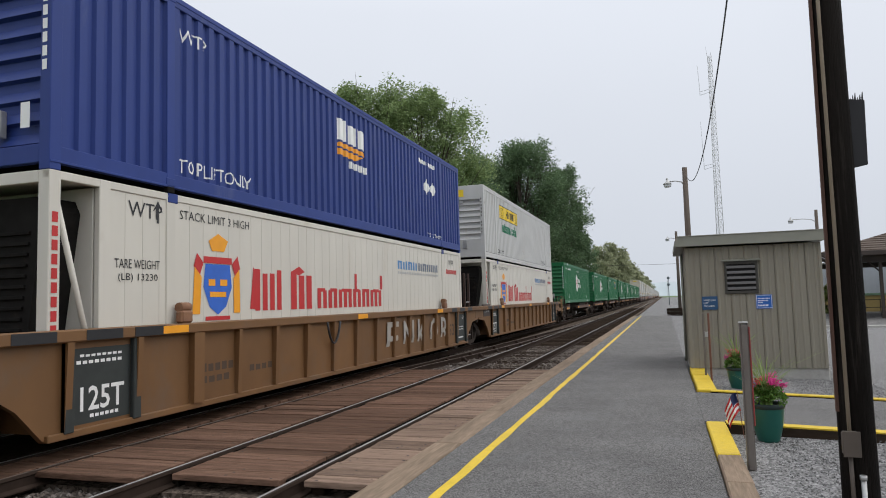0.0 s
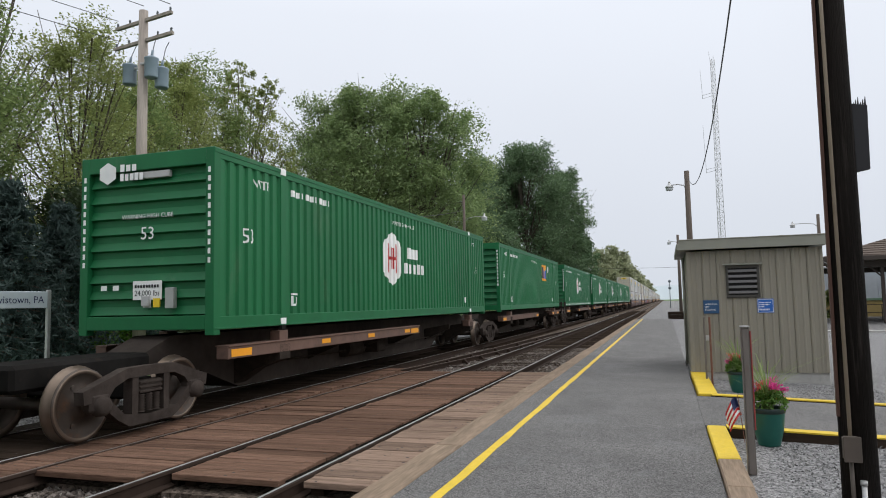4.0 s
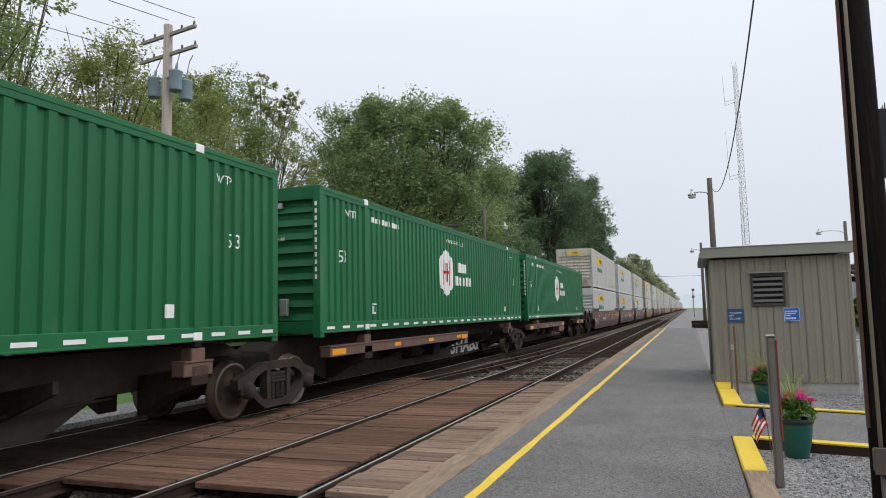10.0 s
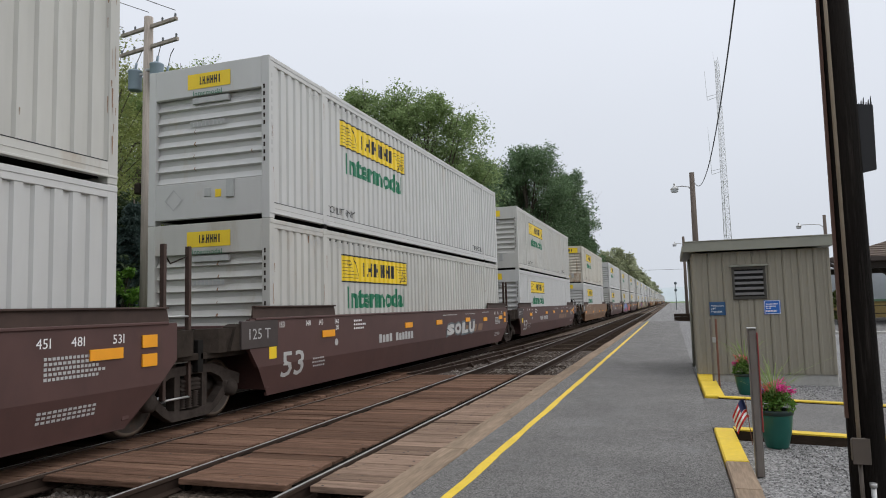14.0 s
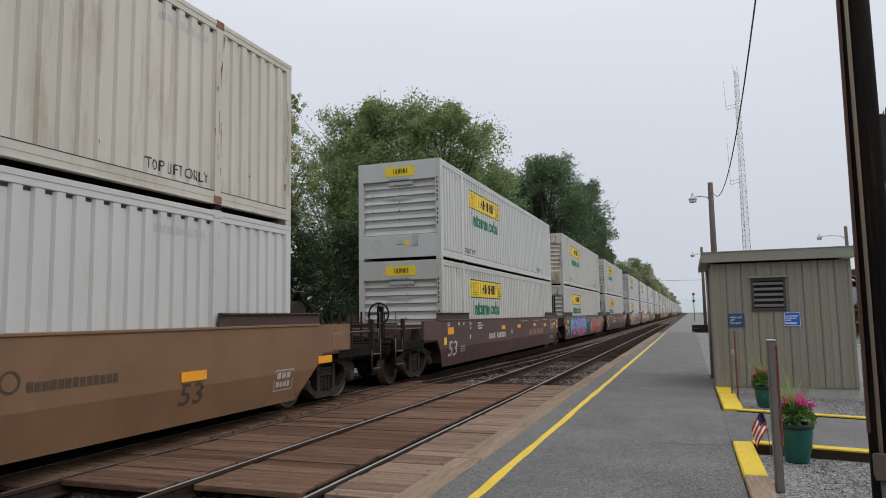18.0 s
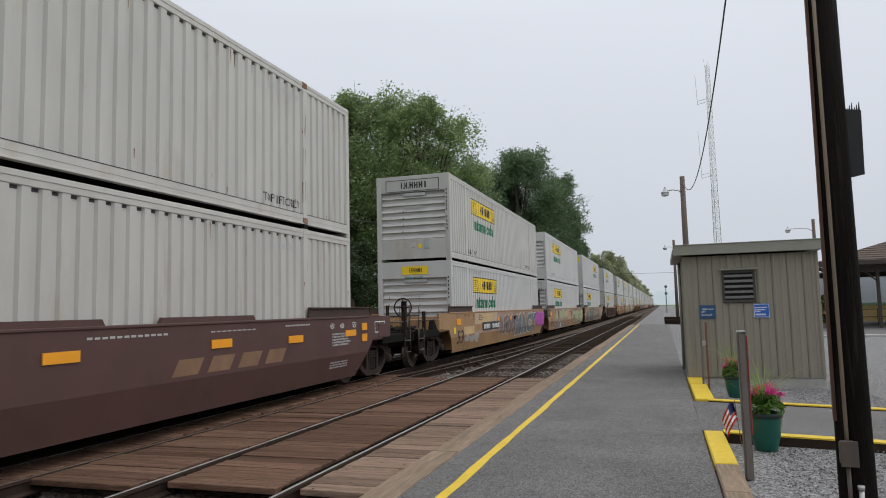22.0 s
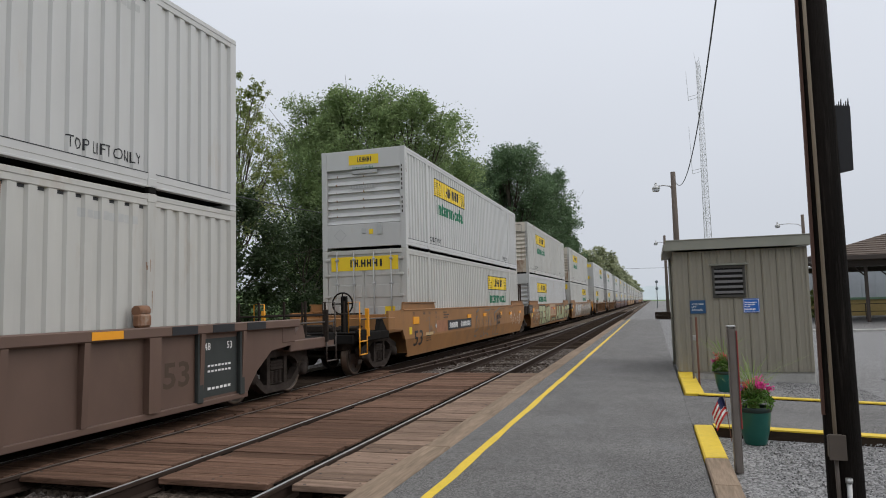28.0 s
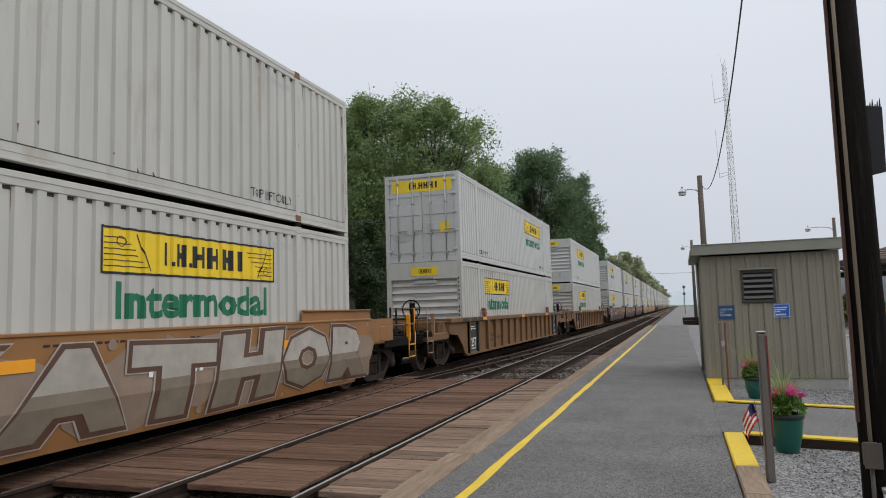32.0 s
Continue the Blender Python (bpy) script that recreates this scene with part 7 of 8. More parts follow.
vent = part("vent", MB().box(0.75, 1.40, -0.045, 0.01, 1.63, 1.69).box(0.75, 1.40, -0.045, 0.01, 2.25, 2.31).box(0.75, 0.80, -0.045, 0.01, 1.69, 2.25).box(1.35, 1.40, -0.045, 0.01, 1.69, 2.25), mat("vent_frame", (0.050, 0.047, 0.040), 0.5), shed)
# near-black sheet gives the gaps between the slats their shade
part("vent_back", MB().box(0.79, 1.36, -0.022, -0.016, 1.68, 2.26, 0.002), mat("vent_shadow", (0.008, 0.008, 0.008), 0.9), vent)
for i in range(5):
    z = 1.70 + i * 0.112
    part("slat", MB().prism([(-0.052, z + 0.022), (-0.049, z + 0.015), (-0.026, z + 0.066), (-0.029, z + 0.073)], 0, 0.80, 1.35), VENT, vent)
part("vent_hood", MB().prism([(-0.09, 2.315), (-0.09, 2.322), (-0.016, 2.352), (-0.016, 2.345)], 0, 0.70, 1.46), ROOFEDGE, shed)
part("conduit", MB().tube((-0.05, 1.7, 0.1), (-0.05, 1.7, 2.6), 0.03), ROOFEDGE, shed)
part("wall_bracket", MB().path([(SW + 0.02, 0.3, 2.35), (SW + 0.16, 0.3, 2.28), (SW + 0.16, 0.3, 2.15)], 0.02), VENT, shed)


def wall_sign(x0, x1, z0, z1, y, material, border, rows, label):
    ob = thing("wall_sign", pose((x0 + x1) / 2, y, z0), label, "sign", "blue signs on the shed")
    h, w = z1 - z0, (x1 - x0) / 2
    part("panel", MB().box(-w, w, -0.008, 0.0, 0, h, 0.003), material, ob)
    if border:
        b = [rect(-w + 0.01, w - 0.01, 0.010, 0.018), rect(-w + 0.01, w - 0.01, h - 0.018, h - 0.010), rect(-w + 0.01, -w + 0.018, 0.018, h - 0.018), rect(w - 0.018, w - 0.01, 0.018, h - 0.018)]
        part("border", flat_mesh("border", b, LETTER_WHITE, lambda u, v: (u, -0.011, v)), LETTER_WHITE, ob)
    for words, v, hh, ww in rows:
        f = moved(letters(words, hh, ww), -w + 0.035, v) if isinstance(words, str) else moved(word_bars(0, ww, 0, hh, words), -w + 0.035, v)
        part("lettering", flat_mesh("lettering", f, LETTER_WHITE, lambda u, v: (u, -0.011, v)), LETTER_WHITE, ob)
    return ob


wall_sign(0.75, 1.06, 1.31, 1.59, 15.482, SIGNDARK, False, [("WHEELCHAIR", 0.18, 0.036, 0.24), ("LIFT", 0.12, 0.036, 0.085), ("ENCLOSURE", 0.06, 0.036, 0.21)], "dark blue metal sign with white lettering")
wall_sign(1.80, 2.11, 1.31, 1.60, 15.482, SIGNBLUE, True, [(9, 0.20, 0.022, 0.23), (8, 0.155, 0.022, 0.2), (4, 0.115, 0.022, 0.1), (7, 0.05, 0.035, 0.2)], "bright blue metal sign with a white border")

# ---- posts, pots, poles on the platform side ----
post = thing("steel_post", pose(0.72, 7.3, -0.06), "grey steel post with a rusty red edge, standing in gravel", "post")
part("web", MB().box(-0.034, 0.034, -0.006, 0.006, 0.0, 1.40), GALV, post)
part("flange", MB().box(-0.038, -0.026, -0.05, 0.05, 0.0, 1.405), mat("weathered_steel_flange", (0.165, 0.145, 0.128), 0.65, 0.2, vary=0.25, grain=8, stain=(0.16, 0.10, 0.07), amount=0.3, blot=2.5, stretch=(1, 1, 0.4)), post)
part("flange", MB().box(0.026, 0.038, -0.05, 0.05, 0.0, 1.405), MATS["weathered_steel_flange"], post)
part("front_face", MB().box(-0.027, 0.027, -0.058, -0.046, 0.0, 1.39), MATS["weathered_steel_flange"], post)
part("red_edge", MB().box(0.038, 0.052, -0.055, -0.03, 0.42, 1.37, 0.004), mat("faded_red_paint", (0.25, 0.045, 0.04), 0.6, vary=0.25, grain=8), post)
part("cap", MB().box(-0.040, 0.042, -0.055, 0.05, 1.405, 1.418), GALV, post)
pair = thing("twin_post", pose(0.74, 14.3, -0.09), "slim grey-brown double post in front of the shed", "post")
for x in (-0.05, 0.05):
    part("upright", MB().box(x - 0.018, x + 0.018, -0.025, 0.025, 0.0, 1.36), MATS["weathered_steel_flange"] if x < 0 else REDWOOD, pair)
part("spacer", MB().box(-0.05, 0.05, -0.01, 0.01, 0.9, 1.0), GALV, pair)

GLAZE = mat("green_glazed_pot", (0.012, 0.095, 0.075), 0.3, vary=0.16, grain=3, stain=(0.035, 0.15, 0.12), amount=0.3, blot=2.0)
SOIL = mat("potting_soil", (0.03, 0.022, 0.016), 0.95, vary=0.4, grain=30, bump=0.6)
LEAF = leaf_mat("pot_plant_leaf", (0.045, 0.105, 0.018), (0.15, 0.28, 0.05))
BLADE = leaf_mat("grass_blade", (0.12, 0.20, 0.05), (0.34, 0.40, 0.16))
PINK = leaf_mat("pink_petal", (0.55, 0.03, 0.20), (0.80, 0.10, 0.36))
CORAL = leaf_mat("coral_petal", (0.62, 0.06, 0.07), (0.75, 0.16, 0.15))
VIOLET = leaf_mat("violet_petal", (0.22, 0.05, 0.40), (0.40, 0.12, 0.55))


def leaves(name, centres, size, material, parent, seed, long=1.0, up=0.2):
    """Many small bent leaves, each its own two-face blade."""
    rnd = np.random.RandomState(seed)
    c = np.asarray(centres, float)
    n = len(c)
    nr = rnd.normal(size=(n, 3))
    nr[:, 2] = np.abs(nr[:, 2]) + up
    nr /= np.linalg.norm(nr, axis=1)[:, None]
    t = np.cross(nr, rnd.normal(size=(n, 3)))
    t /= np.linalg.norm(t, axis=1)[:, None] + 1e-9
    b = np.cross(nr, t)
    s = size * rnd.uniform(0.6, 1.35, (n, 1))
    p = [c - t * s * long, c + b * s * 0.55 + nr * s * 0.14, c + t * s * long, c - b * s * 0.55 + nr * s * 0.14]
    v = np.stack(p, 1).reshape(-1, 3)
    k = np.arange(n)[:, None] * 4
    f = np.concatenate([k + [0, 1, 2], k + [0, 2, 3]], 1).reshape(-1, 3)
    me = bpy.data.meshes.new(name)
    me.vertices.add(len(v))
    me.vertices.foreach_set("co", v.ravel())
    me.loops.add(len(f) * 3)
    me.loops.foreach_set("vertex_index", f.ravel().astype(np.int32))
    me.polygons.add(len(f))
    me.polygons.foreach_set("loop_start", np.arange(0, len(f) * 3, 3, dtype=np.int32))
    me.update(calc_edges=True)
    me.materials.append(material)
    return part(name, me, material, parent)


def flower_pot(x, y, z, r, h, seed, mix):
    pot = thing("flower_pot", pose(x, y, z), "green glazed pot of pink geraniums and spiky grass on gravel", "flower pot", "flower pots by the shed")
    prof = [(0.0, 0.0), (r * 0.60, 0.0), (r * 0.66, 0.02), (r * 0.87, h * 0.42), (r * 0.97, h * 0.76), (r * 0.99, h * 0.88)]
    part("bowl", MB().lathe(prof, (0, 0, 0), 2, 30), GLAZE, pot)
    part("rim", MB().lathe([(r * 0.98, h * 0.86), (r * 1.06, h * 0.88), (r * 1.07, h * 0.97), (r * 1.02, h), (r * 0.93, h * 0.98), (r * 0.92, h * 0.88)], (0, 0, 0), 2, 30), mat("dark_pot_rim", (0.015, 0.03, 0.028), 0.35), pot)
    part("soil", MB().lathe([(0.0, h * 0.92), (r * 0.94, h * 0.90)], (0, 0, 0), 2, 20), SOIL, pot)
    rnd = np.random.RandomState(seed)
    a, q = rnd.uniform(0, 6.28, 900), np.sqrt(rnd.uniform(0, 1, 900))
    c = np.stack([np.cos(a) * q * r * 1.15, np.sin(a) * q * r * 1.15, h * 0.95 + (1 - q ** 2) * 0.16 + rnd.uniform(0, 0.12, 900)], 1)
    leaves("leaf_clump", c, 0.026, LEAF, pot, seed)
    for m, n, nm in mix:
        for k in range(n):
            aa, qq = rnd.uniform(0, 6.28), rnd.uniform(0.25, 1.05)
            cc = np.array([math.cos(aa) * qq * r, math.sin(aa) * qq * r, h + 0.18 + rnd.uniform(-0.02, 0.12) * 1.0])
            part("stem", MB().tube((cc[0] * 0.6, cc[1] * 0.6, h * 0.9), tuple(cc), 0.004, n=4), LEAF, pot)
            leaves(nm, cc + rnd.normal(0, 0.024, (46, 3)), 0.018, m, pot, seed + k)
    blades = MB()
    for k in range(110):
        aa, ln = rnd.uniform(0, 6.28), rnd.uniform(0.30, 0.88)
        d = np.array([math.cos(aa), math.sin(aa)])
        w = np.array([-d[1], d[0]]) * 0.0045
        x0 = d * rnd.uniform(0, 0.06)
        lean = rnd.uniform(0.15, 0.75) * ln
        pts = [(x0 + d * lean * f * f, h * 0.92 + ln * (f - 0.25 * f * f)) for f in (0, 0.35, 0.7, 1.0)]
        for (pa, za), (pb, zb) in zip(pts, pts[1:]):
            blades.face([(*(pa - w), za), (*(pa + w), za), (*(pb + w * 0.6), zb), (*(pb - w * 0.6), zb)])
    part("grass_tuft", blades, BLADE, pot)
    return pot


flower_pot(1.065, 8.78, -0.075, 0.185, 0.44, 3, [(PINK, 7, "flower_head"), (CORAL, 3, "flower_head"), (VIOLET, 1, "flower_head")])
flower_pot(1.20, 13.55, -0.10, 0.190, 0.40, 9, [(CORAL, 5, "flower_head"), (VIOLET, 3, "flower_head"), (PINK, 4, "flower_head")])

flag = thing("small_flag", pose(0.77, 8.4, 0.02), "small red and white striped flag with blue field on a stick", "flag")
part("stick", MB().tube((0, 0, 0), (-0.05, 0, 0.52), 0.004, n=5), REDWOOD, flag)
for i in range(7):
    w = MB()
    for k in range(6):
        def fp(u, v):
            return (-0.045 - 0.125 * u + 0.05 * v - 0.02, 0.03 * math.sin(u * 7 + v), 0.50 - 0.20 * v - 0.20 * u * u)
        a, b = k / 6, (k + 1) / 6
        w.face([fp(a, i / 7), fp(b, i / 7), fp(b, (i + 1) / 7), fp(a, (i + 1) / 7)])
    part("stripe", w, RED if i % 2 == 0 else LETTER_WHITE, flag)
can = MB()
for k in range(3):
    def fq(u, v):
        return (-0.045 - 0.125 * u + 0.05 * v - 0.02, 0.03 * math.sin(u * 7 + v) - 0.003, 0.50 - 0.20 * v - 0.20 * u * u)
    a, b = k / 6, (k + 1) / 6
    can.face([fq(a, 0), fq(b, 0), fq(b, 0.55), fq(a, 0.55)])
part("canton", can, NAVY, flag)

near_pole = thing("utility_pole", pose(1.222, 5.46, -0.10), "dark creosoted wooden utility pole with conduit", "utility pole", "poles along the platform")
part("pole", MB().tube((0, 0, -0.3), (0, 0, 9.4), 0.120, 0.074, 24), POLEWOOD, near_pole)
part("conduit", MB().tube((-0.068, -0.112, 0.78), (-0.068, -0.085, 9.0), 0.013, n=8), mat("tan_conduit", (0.33, 0.27, 0.20), 0.5, vary=0.12), near_pole)
part("ground_moulding", MB().prism([(-0.128, 0.9), (-0.108, 0.9), (-0.075, 9.2), (-0.090, 9.2)], 1, -0.060, -0.030), mat("dark_red_moulding", (0.095, 0.050, 0.036), 0.8, vary=0.25, grain=7, stretch=(6, 6, 0.4)), near_pole)
jb = part("junction_box", MB().box(-0.122, -0.022, -0.175, -0.100, 0.62, 0.78, 0.012), mat("brown_box_paint", (0.085, 0.068, 0.055), 0.55, vary=0.2), near_pole)
part("box_lid", MB().box(-0.126, -0.018, -0.181, -0.173, 0.615, 0.786, 0.004), MATS["brown_box_paint"], jb)
part("drop_pipe", MB().tube((-0.075, -0.125, 0.62), (-0.07, -0.125, 0.10), 0.014, n=8), MATS["brown_box_paint"], near_pole)
part("grey_pipe", MB().tube((-0.010, -0.140, -0.1), (-0.010, -0.140, 0.46), 0.017, n=10).tube((-0.010, -0.140, 0.46), (-0.010, -0.140, 0.49), 0.023, n=10), GALV, near_pole)
board = part("sign_board", MB().prism([(0.085, 2.60), (0.190, 2.62), (0.198, 3.08), (0.095, 3.10)], 1, -0.02, 0.01), mat("dark_board", (0.016, 0.016, 0.018), 0.6, vary=0.2), near_pole)
for i in range(6):
    part("splinter", MB().prism([(0.105 + i * 0.015, 3.07), (0.118 + i * 0.015, 3.07), (0.116 + i * 0.015, 3.11 + 0.018 * (i % 3))], 1, -0.015, 0.004), MATS["dark_board"], board)


def wire(name, p0, p1, sag, r, label, material, group=""):
    pts = []
    for i in range(25):
        f = i / 24
        q = Vector(p0).lerp(Vector(p1), f)
        q.z -= sag * 4 * f * (1 - f)
        pts.append(q)
    return solid(name, MB().path(pts, r, 5), material, label, "cable", group)


def street_lamp(x, y, h, label, arm=(-0.95, -0.5), s=1.0, arm_z=None, group="platform lamps"):
    ob = thing("street_lamp", pose(x, y, -0.3), label, "street lamp", group)
    part("pole", MB().tube((0, 0, -0.2), (0, 0, h + 0.3), 0.15 * s, 0.105 * s, 12), mat("brown_lamp_pole", (0.105, 0.082, 0.066), 0.85, vary=0.3, grain=8, stretch=(6, 6, 0.4), blot=1.2), ob)
    z = (arm_z or h - 0.75) + 0.3
    pts = [(0, 0, z - 0.35), (arm[0] * 0.2, 0, z - 0.05), (arm[0] * 0.55, 0, z + 0.03), (arm[0], 0, z)]
    part("arm", MB().path(pts, 0.025 * s, 8), GALV, ob)
    head = part("lamp_head", MB().lathe([(0.0, 0.24), (0.07, 0.24), (0.08, 0.12), (0.20, 0.05), (0.23, -0.04), (0.20, -0.05)], (arm[0], 0, z - 0.10), 2, 16), GALV, ob)
    part("lens", MB().lathe([(0.19, -0.05), (0.20, -0.16), (0.15, -0.20), (0.0, -0.21)], (arm[0], 0, z - 0.10), 2, 16), mat("cloudy_lens", (0.55, 0.57, 0.58), 0.25, vary=0.05), head)
    part("photocell", MB().tube((arm[0], 0, z + 0.13), (arm[0], 0, z + 0.22), 0.05, n=8), GALV, head)
    return ob


street_lamp(1.42, 40, 8.75, "dark wooden lamp pole with a grey lamp on curved arm", s=1.3)
street_lamp(1.57, 80, 8.75, "distant dark wooden lamp pole with a curved arm", s=1.3)
street_lamp(12.7, 65, 8.6, "distant lamp pole behind the shed", arm=(-2.0, 0), s=1.2)
wire("lamp_cable", (1.50, 39.9, 8.25), (1.30, 5.52, 8.5), 2.25, 0.016, "black twisted cable sagging between the poles", BLACK)
wire("far_wire", (-60, 150, 10.5), (40, 170, 9.5), 1.2, 0.03, "thin dark wire across the far end of the tracks", BLACK)

# lattice mast
mast = thing("radio_mast", pose(15.3, 200, -0.3), "tall grey lattice radio mast with side antennas", "radio mast")
MAST_H = 68.5
for k in range(3):
    a = 2.0944 * k + 0.3
    part("leg", MB().tube((1.25 * math.cos(a), 1.25 * math.sin(a), 0), (0.62 * math.cos(a), 0.62 * math.sin(a), MAST_H), 0.07, 0.055, 6), GALV, mast)
for k in range(3):
    a, b = 2.0944 * k + 0.3, 2.0944 * (k + 1) + 0.3
    lac = MB()
    for i in range(46):
        z0, z1 = MAST_H * i / 46, MAST_H * (i + 1) / 46
        r0, r1 = 1.25 - 0.63 * z0 / MAST_H, 1.25 - 0.63 * z1 / MAST_H
        p, q = (r0 * math.cos(a), r0 * math.sin(a), z0), (r1 * math.cos(b), r1 * math.sin(b), z1)
        p2, q2 = (r0 * math.cos(b), r0 * math.sin(b), z0), (r1 * math.cos(a), r1 * math.sin(a), z1)
        lac.tube(p, q, 0.032, n=4, caps=False).tube(p2, q2, 0.032, n=4, caps=False).tube(p, p2, 0.032, n=4, caps=False)
    part("lacing", lac, GALV, mast)
for z0, z1 in ((57.5, 66.0), (36.5, 50.0)):
    part("antenna", MB().path([(-0.6, 0, z0 + 0.6), (-3.0, 0, z0), (-3.0, 0, z0 + 1.0), (-0.6, 0, z0 + 1.4)], 0.06, 5).tube((-3.0, 0, z0), (-3.3, 0, z1), 0.06, 0.04, 5), GALV, mast)
part("top_antenna", MB().tube((-0.5, 0, MAST_H - 1), (-0.9, 0, MAST_H + 2.6), 0.05, 0.02, 5).tube((0.3, 0, MAST_H), (0.3, 0, MAST_H + 1), 0.05, n=5), GALV, mast)

# stack of old ties at the end of the platform
stack = thing("tie_stack", pose(0.1, 60.5, -0.25), "stack of black creosoted ties at the platform's end", "timber stack")
_rn = random.Random(8)
for i in range(3):
    for j in range(4):
        part("stacked_tie", MB().box(0.1 + _rn.uniform(-0.1, 0.1), 2.6 + _rn.uniform(-0.1, 0.1), j * 0.3, j * 0.3 + 0.24, 0.02 + i * 0.27, 0.26 + i * 0.27, 0.02), TIE, stack)

# signal beyond
sig = thing("rail_signal", pose(0.9, 150, -0.3), "distant black railway signal mast", "railway signal")
TANK_GREY = mat("weathered_signal_paint", (0.11, 0.13, 0.14), 0.6, vary=0.15)
part("mast", MB().tube((0, 0, 0), (0, 0, 5.6), 0.07, n=8), TANK_GREY, sig)
for z in (4.2, 5.6):
    part("signal_head", MB().lathe([(0.0, -0.08), (0.30, -0.08), (0.30, 0.0), (0.0, 0.0)], (0, 0, z), 1, 16), TANK_GREY, sig)
part("ladder", MB().tube((-0.3, 0, 0), (-0.15, 0, 5.2), 0.03, n=5), GALV, sig)

# station canopy and what stands behind it
shelter = thing("platform_shelter", pose(0, 0, -0.35), "brown-roofed open shelter on slim dark posts", "shelter")
RF = mat("brown_shingle_roof", (0.085, 0.060, 0.045), 0.8, vary=0.25, grain=14, blot=1.5, bump=0.4, bump_scale=20)
TRIM = mat("dark_brown_trim", (0.045, 0.033, 0.027), 0.6)
hip = MB()
_c = [(9.75, 49.0, 4.42), (29.0, 49.0, 4.42), (29.0, 64.0, 4.42), (9.75, 64.0, 4.42)]
_r = [(17.2, 55.6, 6.55), (22.0, 55.6, 6.55)]
hip.face([_c[0], _c[1], _r[1], _r[0]])
hip.face([_c[1], _c[2], _r[1]])
hip.face([_c[2], _c[3], _r[0], _r[1]])
hip.face([_c[3], _c[0], _r[0]])
hip.face(_c[::-1])
part("roof", hip, RF, shelter)
for i in range(12):
    f = (i + 0.5) / 12.5
    q = [Vector(_c[0]).lerp(Vector(_r[0]), f), Vector(_c[1]).lerp(Vector(_r[1]), f)]
    part("shingle_course", MB().box(q[0].x, q[1].x, q[0].y - 0.02, q[0].y + 0.12, q[0].z - 0.01, q[0].z + 0.045), RF, shelter)
part("fascia", MB().box(9.70, 29.0, 48.93, 49.0, 4.18, 4.46), TRIM, shelter)
part("fascia", MB().box(9.68, 9.75, 49.0, 64.0, 4.18, 4.46), TRIM, shelter)
for y in (50.0, 62.0):
    part("beam", MB().box(10.2, 28.6, y, y + 0.22, 3.76, 4.16), TRIM, shelter)
    for x in (13.25, 18.2, 23.2, 28.0):
        part("post", MB().box(x - 0.09, x + 0.09, y + 0.02, y + 0.2, 0.1, 3.78), TRIM, shelter)
        part("brace", MB().tube((x, y + 0.1, 3.1), (x - 0.8, y + 0.1, 3.9), 0.05, n=6), TRIM, shelter)
part("bracket", MB().path([(9.8, 49.2, 4.2), (9.75, 49.1, 3.95), (10.2, 49.6, 3.75), (10.4, 50.1, 3.8)], 0.05, 6), TRIM, shelter)
solid("shelter_floor", MB().box(8.0, 40, 39.4, 66, -0.5, -0.20), ASPHALT, "dark paved floor of the shelter", kind="structure")
solid("shelter_kerb", MB().box(7.6, 40, 38.9, 39.4, -0.5, -0.13, 0.02), CONCRETE, "pale concrete kerb of the shelter", kind="structure")
rl = thing("shelter_railing", pose(0, 56.0, -0.2), "slim dark railing at the back of the shelter", "railing")
for i in range(10):
    part("baluster", MB().box(11.6 + i * 1.5, 11.66 + i * 1.5, -0.03, 0.03, 0, 1.15), TRIM, rl)
for z in (0.55, 1.10):
    part("handrail", MB().box(11.5, 25.5, -0.025, 0.025, z, z + 0.05), TRIM, rl)
YB = mat("yellow_ochre_wall", (0.42, 0.31, 0.12), 0.7, vary=0.12, grain=3, blot=0.6)
PALE = mat("pale_grey_siding", (0.47, 0.50, 0.53), 0.6, vary=0.08, grain=2)
bld = thing("low_building", pose(11.2, 66.5, -0.4), "low ochre building, a pale panel above standing in for haze", "building")
part("wall", MB().box(0, 24, 0, 8, 0, 1.55), YB, bld)
# added pale panel with streaks, standing in for the hazy view above the wall
part("upper_wall", MB().box(0, 24, 0.05, 8, 1.55, 4.4), PALE, bld)
for i in range(21):
    part("seam", MB().box(0.5 + i * 1.1, 0.56 + i * 1.1, 0.02, 0.06, 1.7, 4.4), PALE, bld)
part("green_band", MB().box(-0.05, 24.05, -0.06, 0.1, 1.55, 1.75), mat("green_band_paint", (0.16, 0.26, 0.17), 0.6), bld)
part("roof", MB().box(-0.2, 24.2, -0.2, 8.2, 4.4, 4.5), GALV, bld)

# ---- beyond the tracks: utility pole, lamp, station sign, trees ----
far_pole = thing("utility_pole", pose(-13.5, 14.95, -0.3), "weathered wooden utility pole with crossarms and three transformers", "utility pole")
part("pole", MB().tube((0, 0, 0), (0, 0, 10.25), 0.17, 0.12, 16), GREYWOOD, far_pole)
AX = Vector((0.98, -0.18, 0))
for z, ln in ((9.96, 1.15), (9.38, 1.2)):
    d = AX * ln
    arm = part("crossarm", MB().tube((-d.x, -d.y, z), (d.x, d.y, z), 0.06, n=4), GREYWOOD, far_pole)
    for f in (-0.95, -0.5, 0.5, 0.95):
        part("insulator", MB().lathe([(0.0, 0.11), (0.02, 0.11), (0.035, 0.07), (0.02, 0.055), (0.035, 0.03), (0.02, 0.0)], (d.x * f, d.y * f, z + 0.05), 2, 10), mat("glazed_insulator", (0.10, 0.11, 0.12), 0.3), arm)
TANK = mat("blue_grey_tank", (0.24, 0.30, 0.35), 0.45, vary=0.1, grain=3)
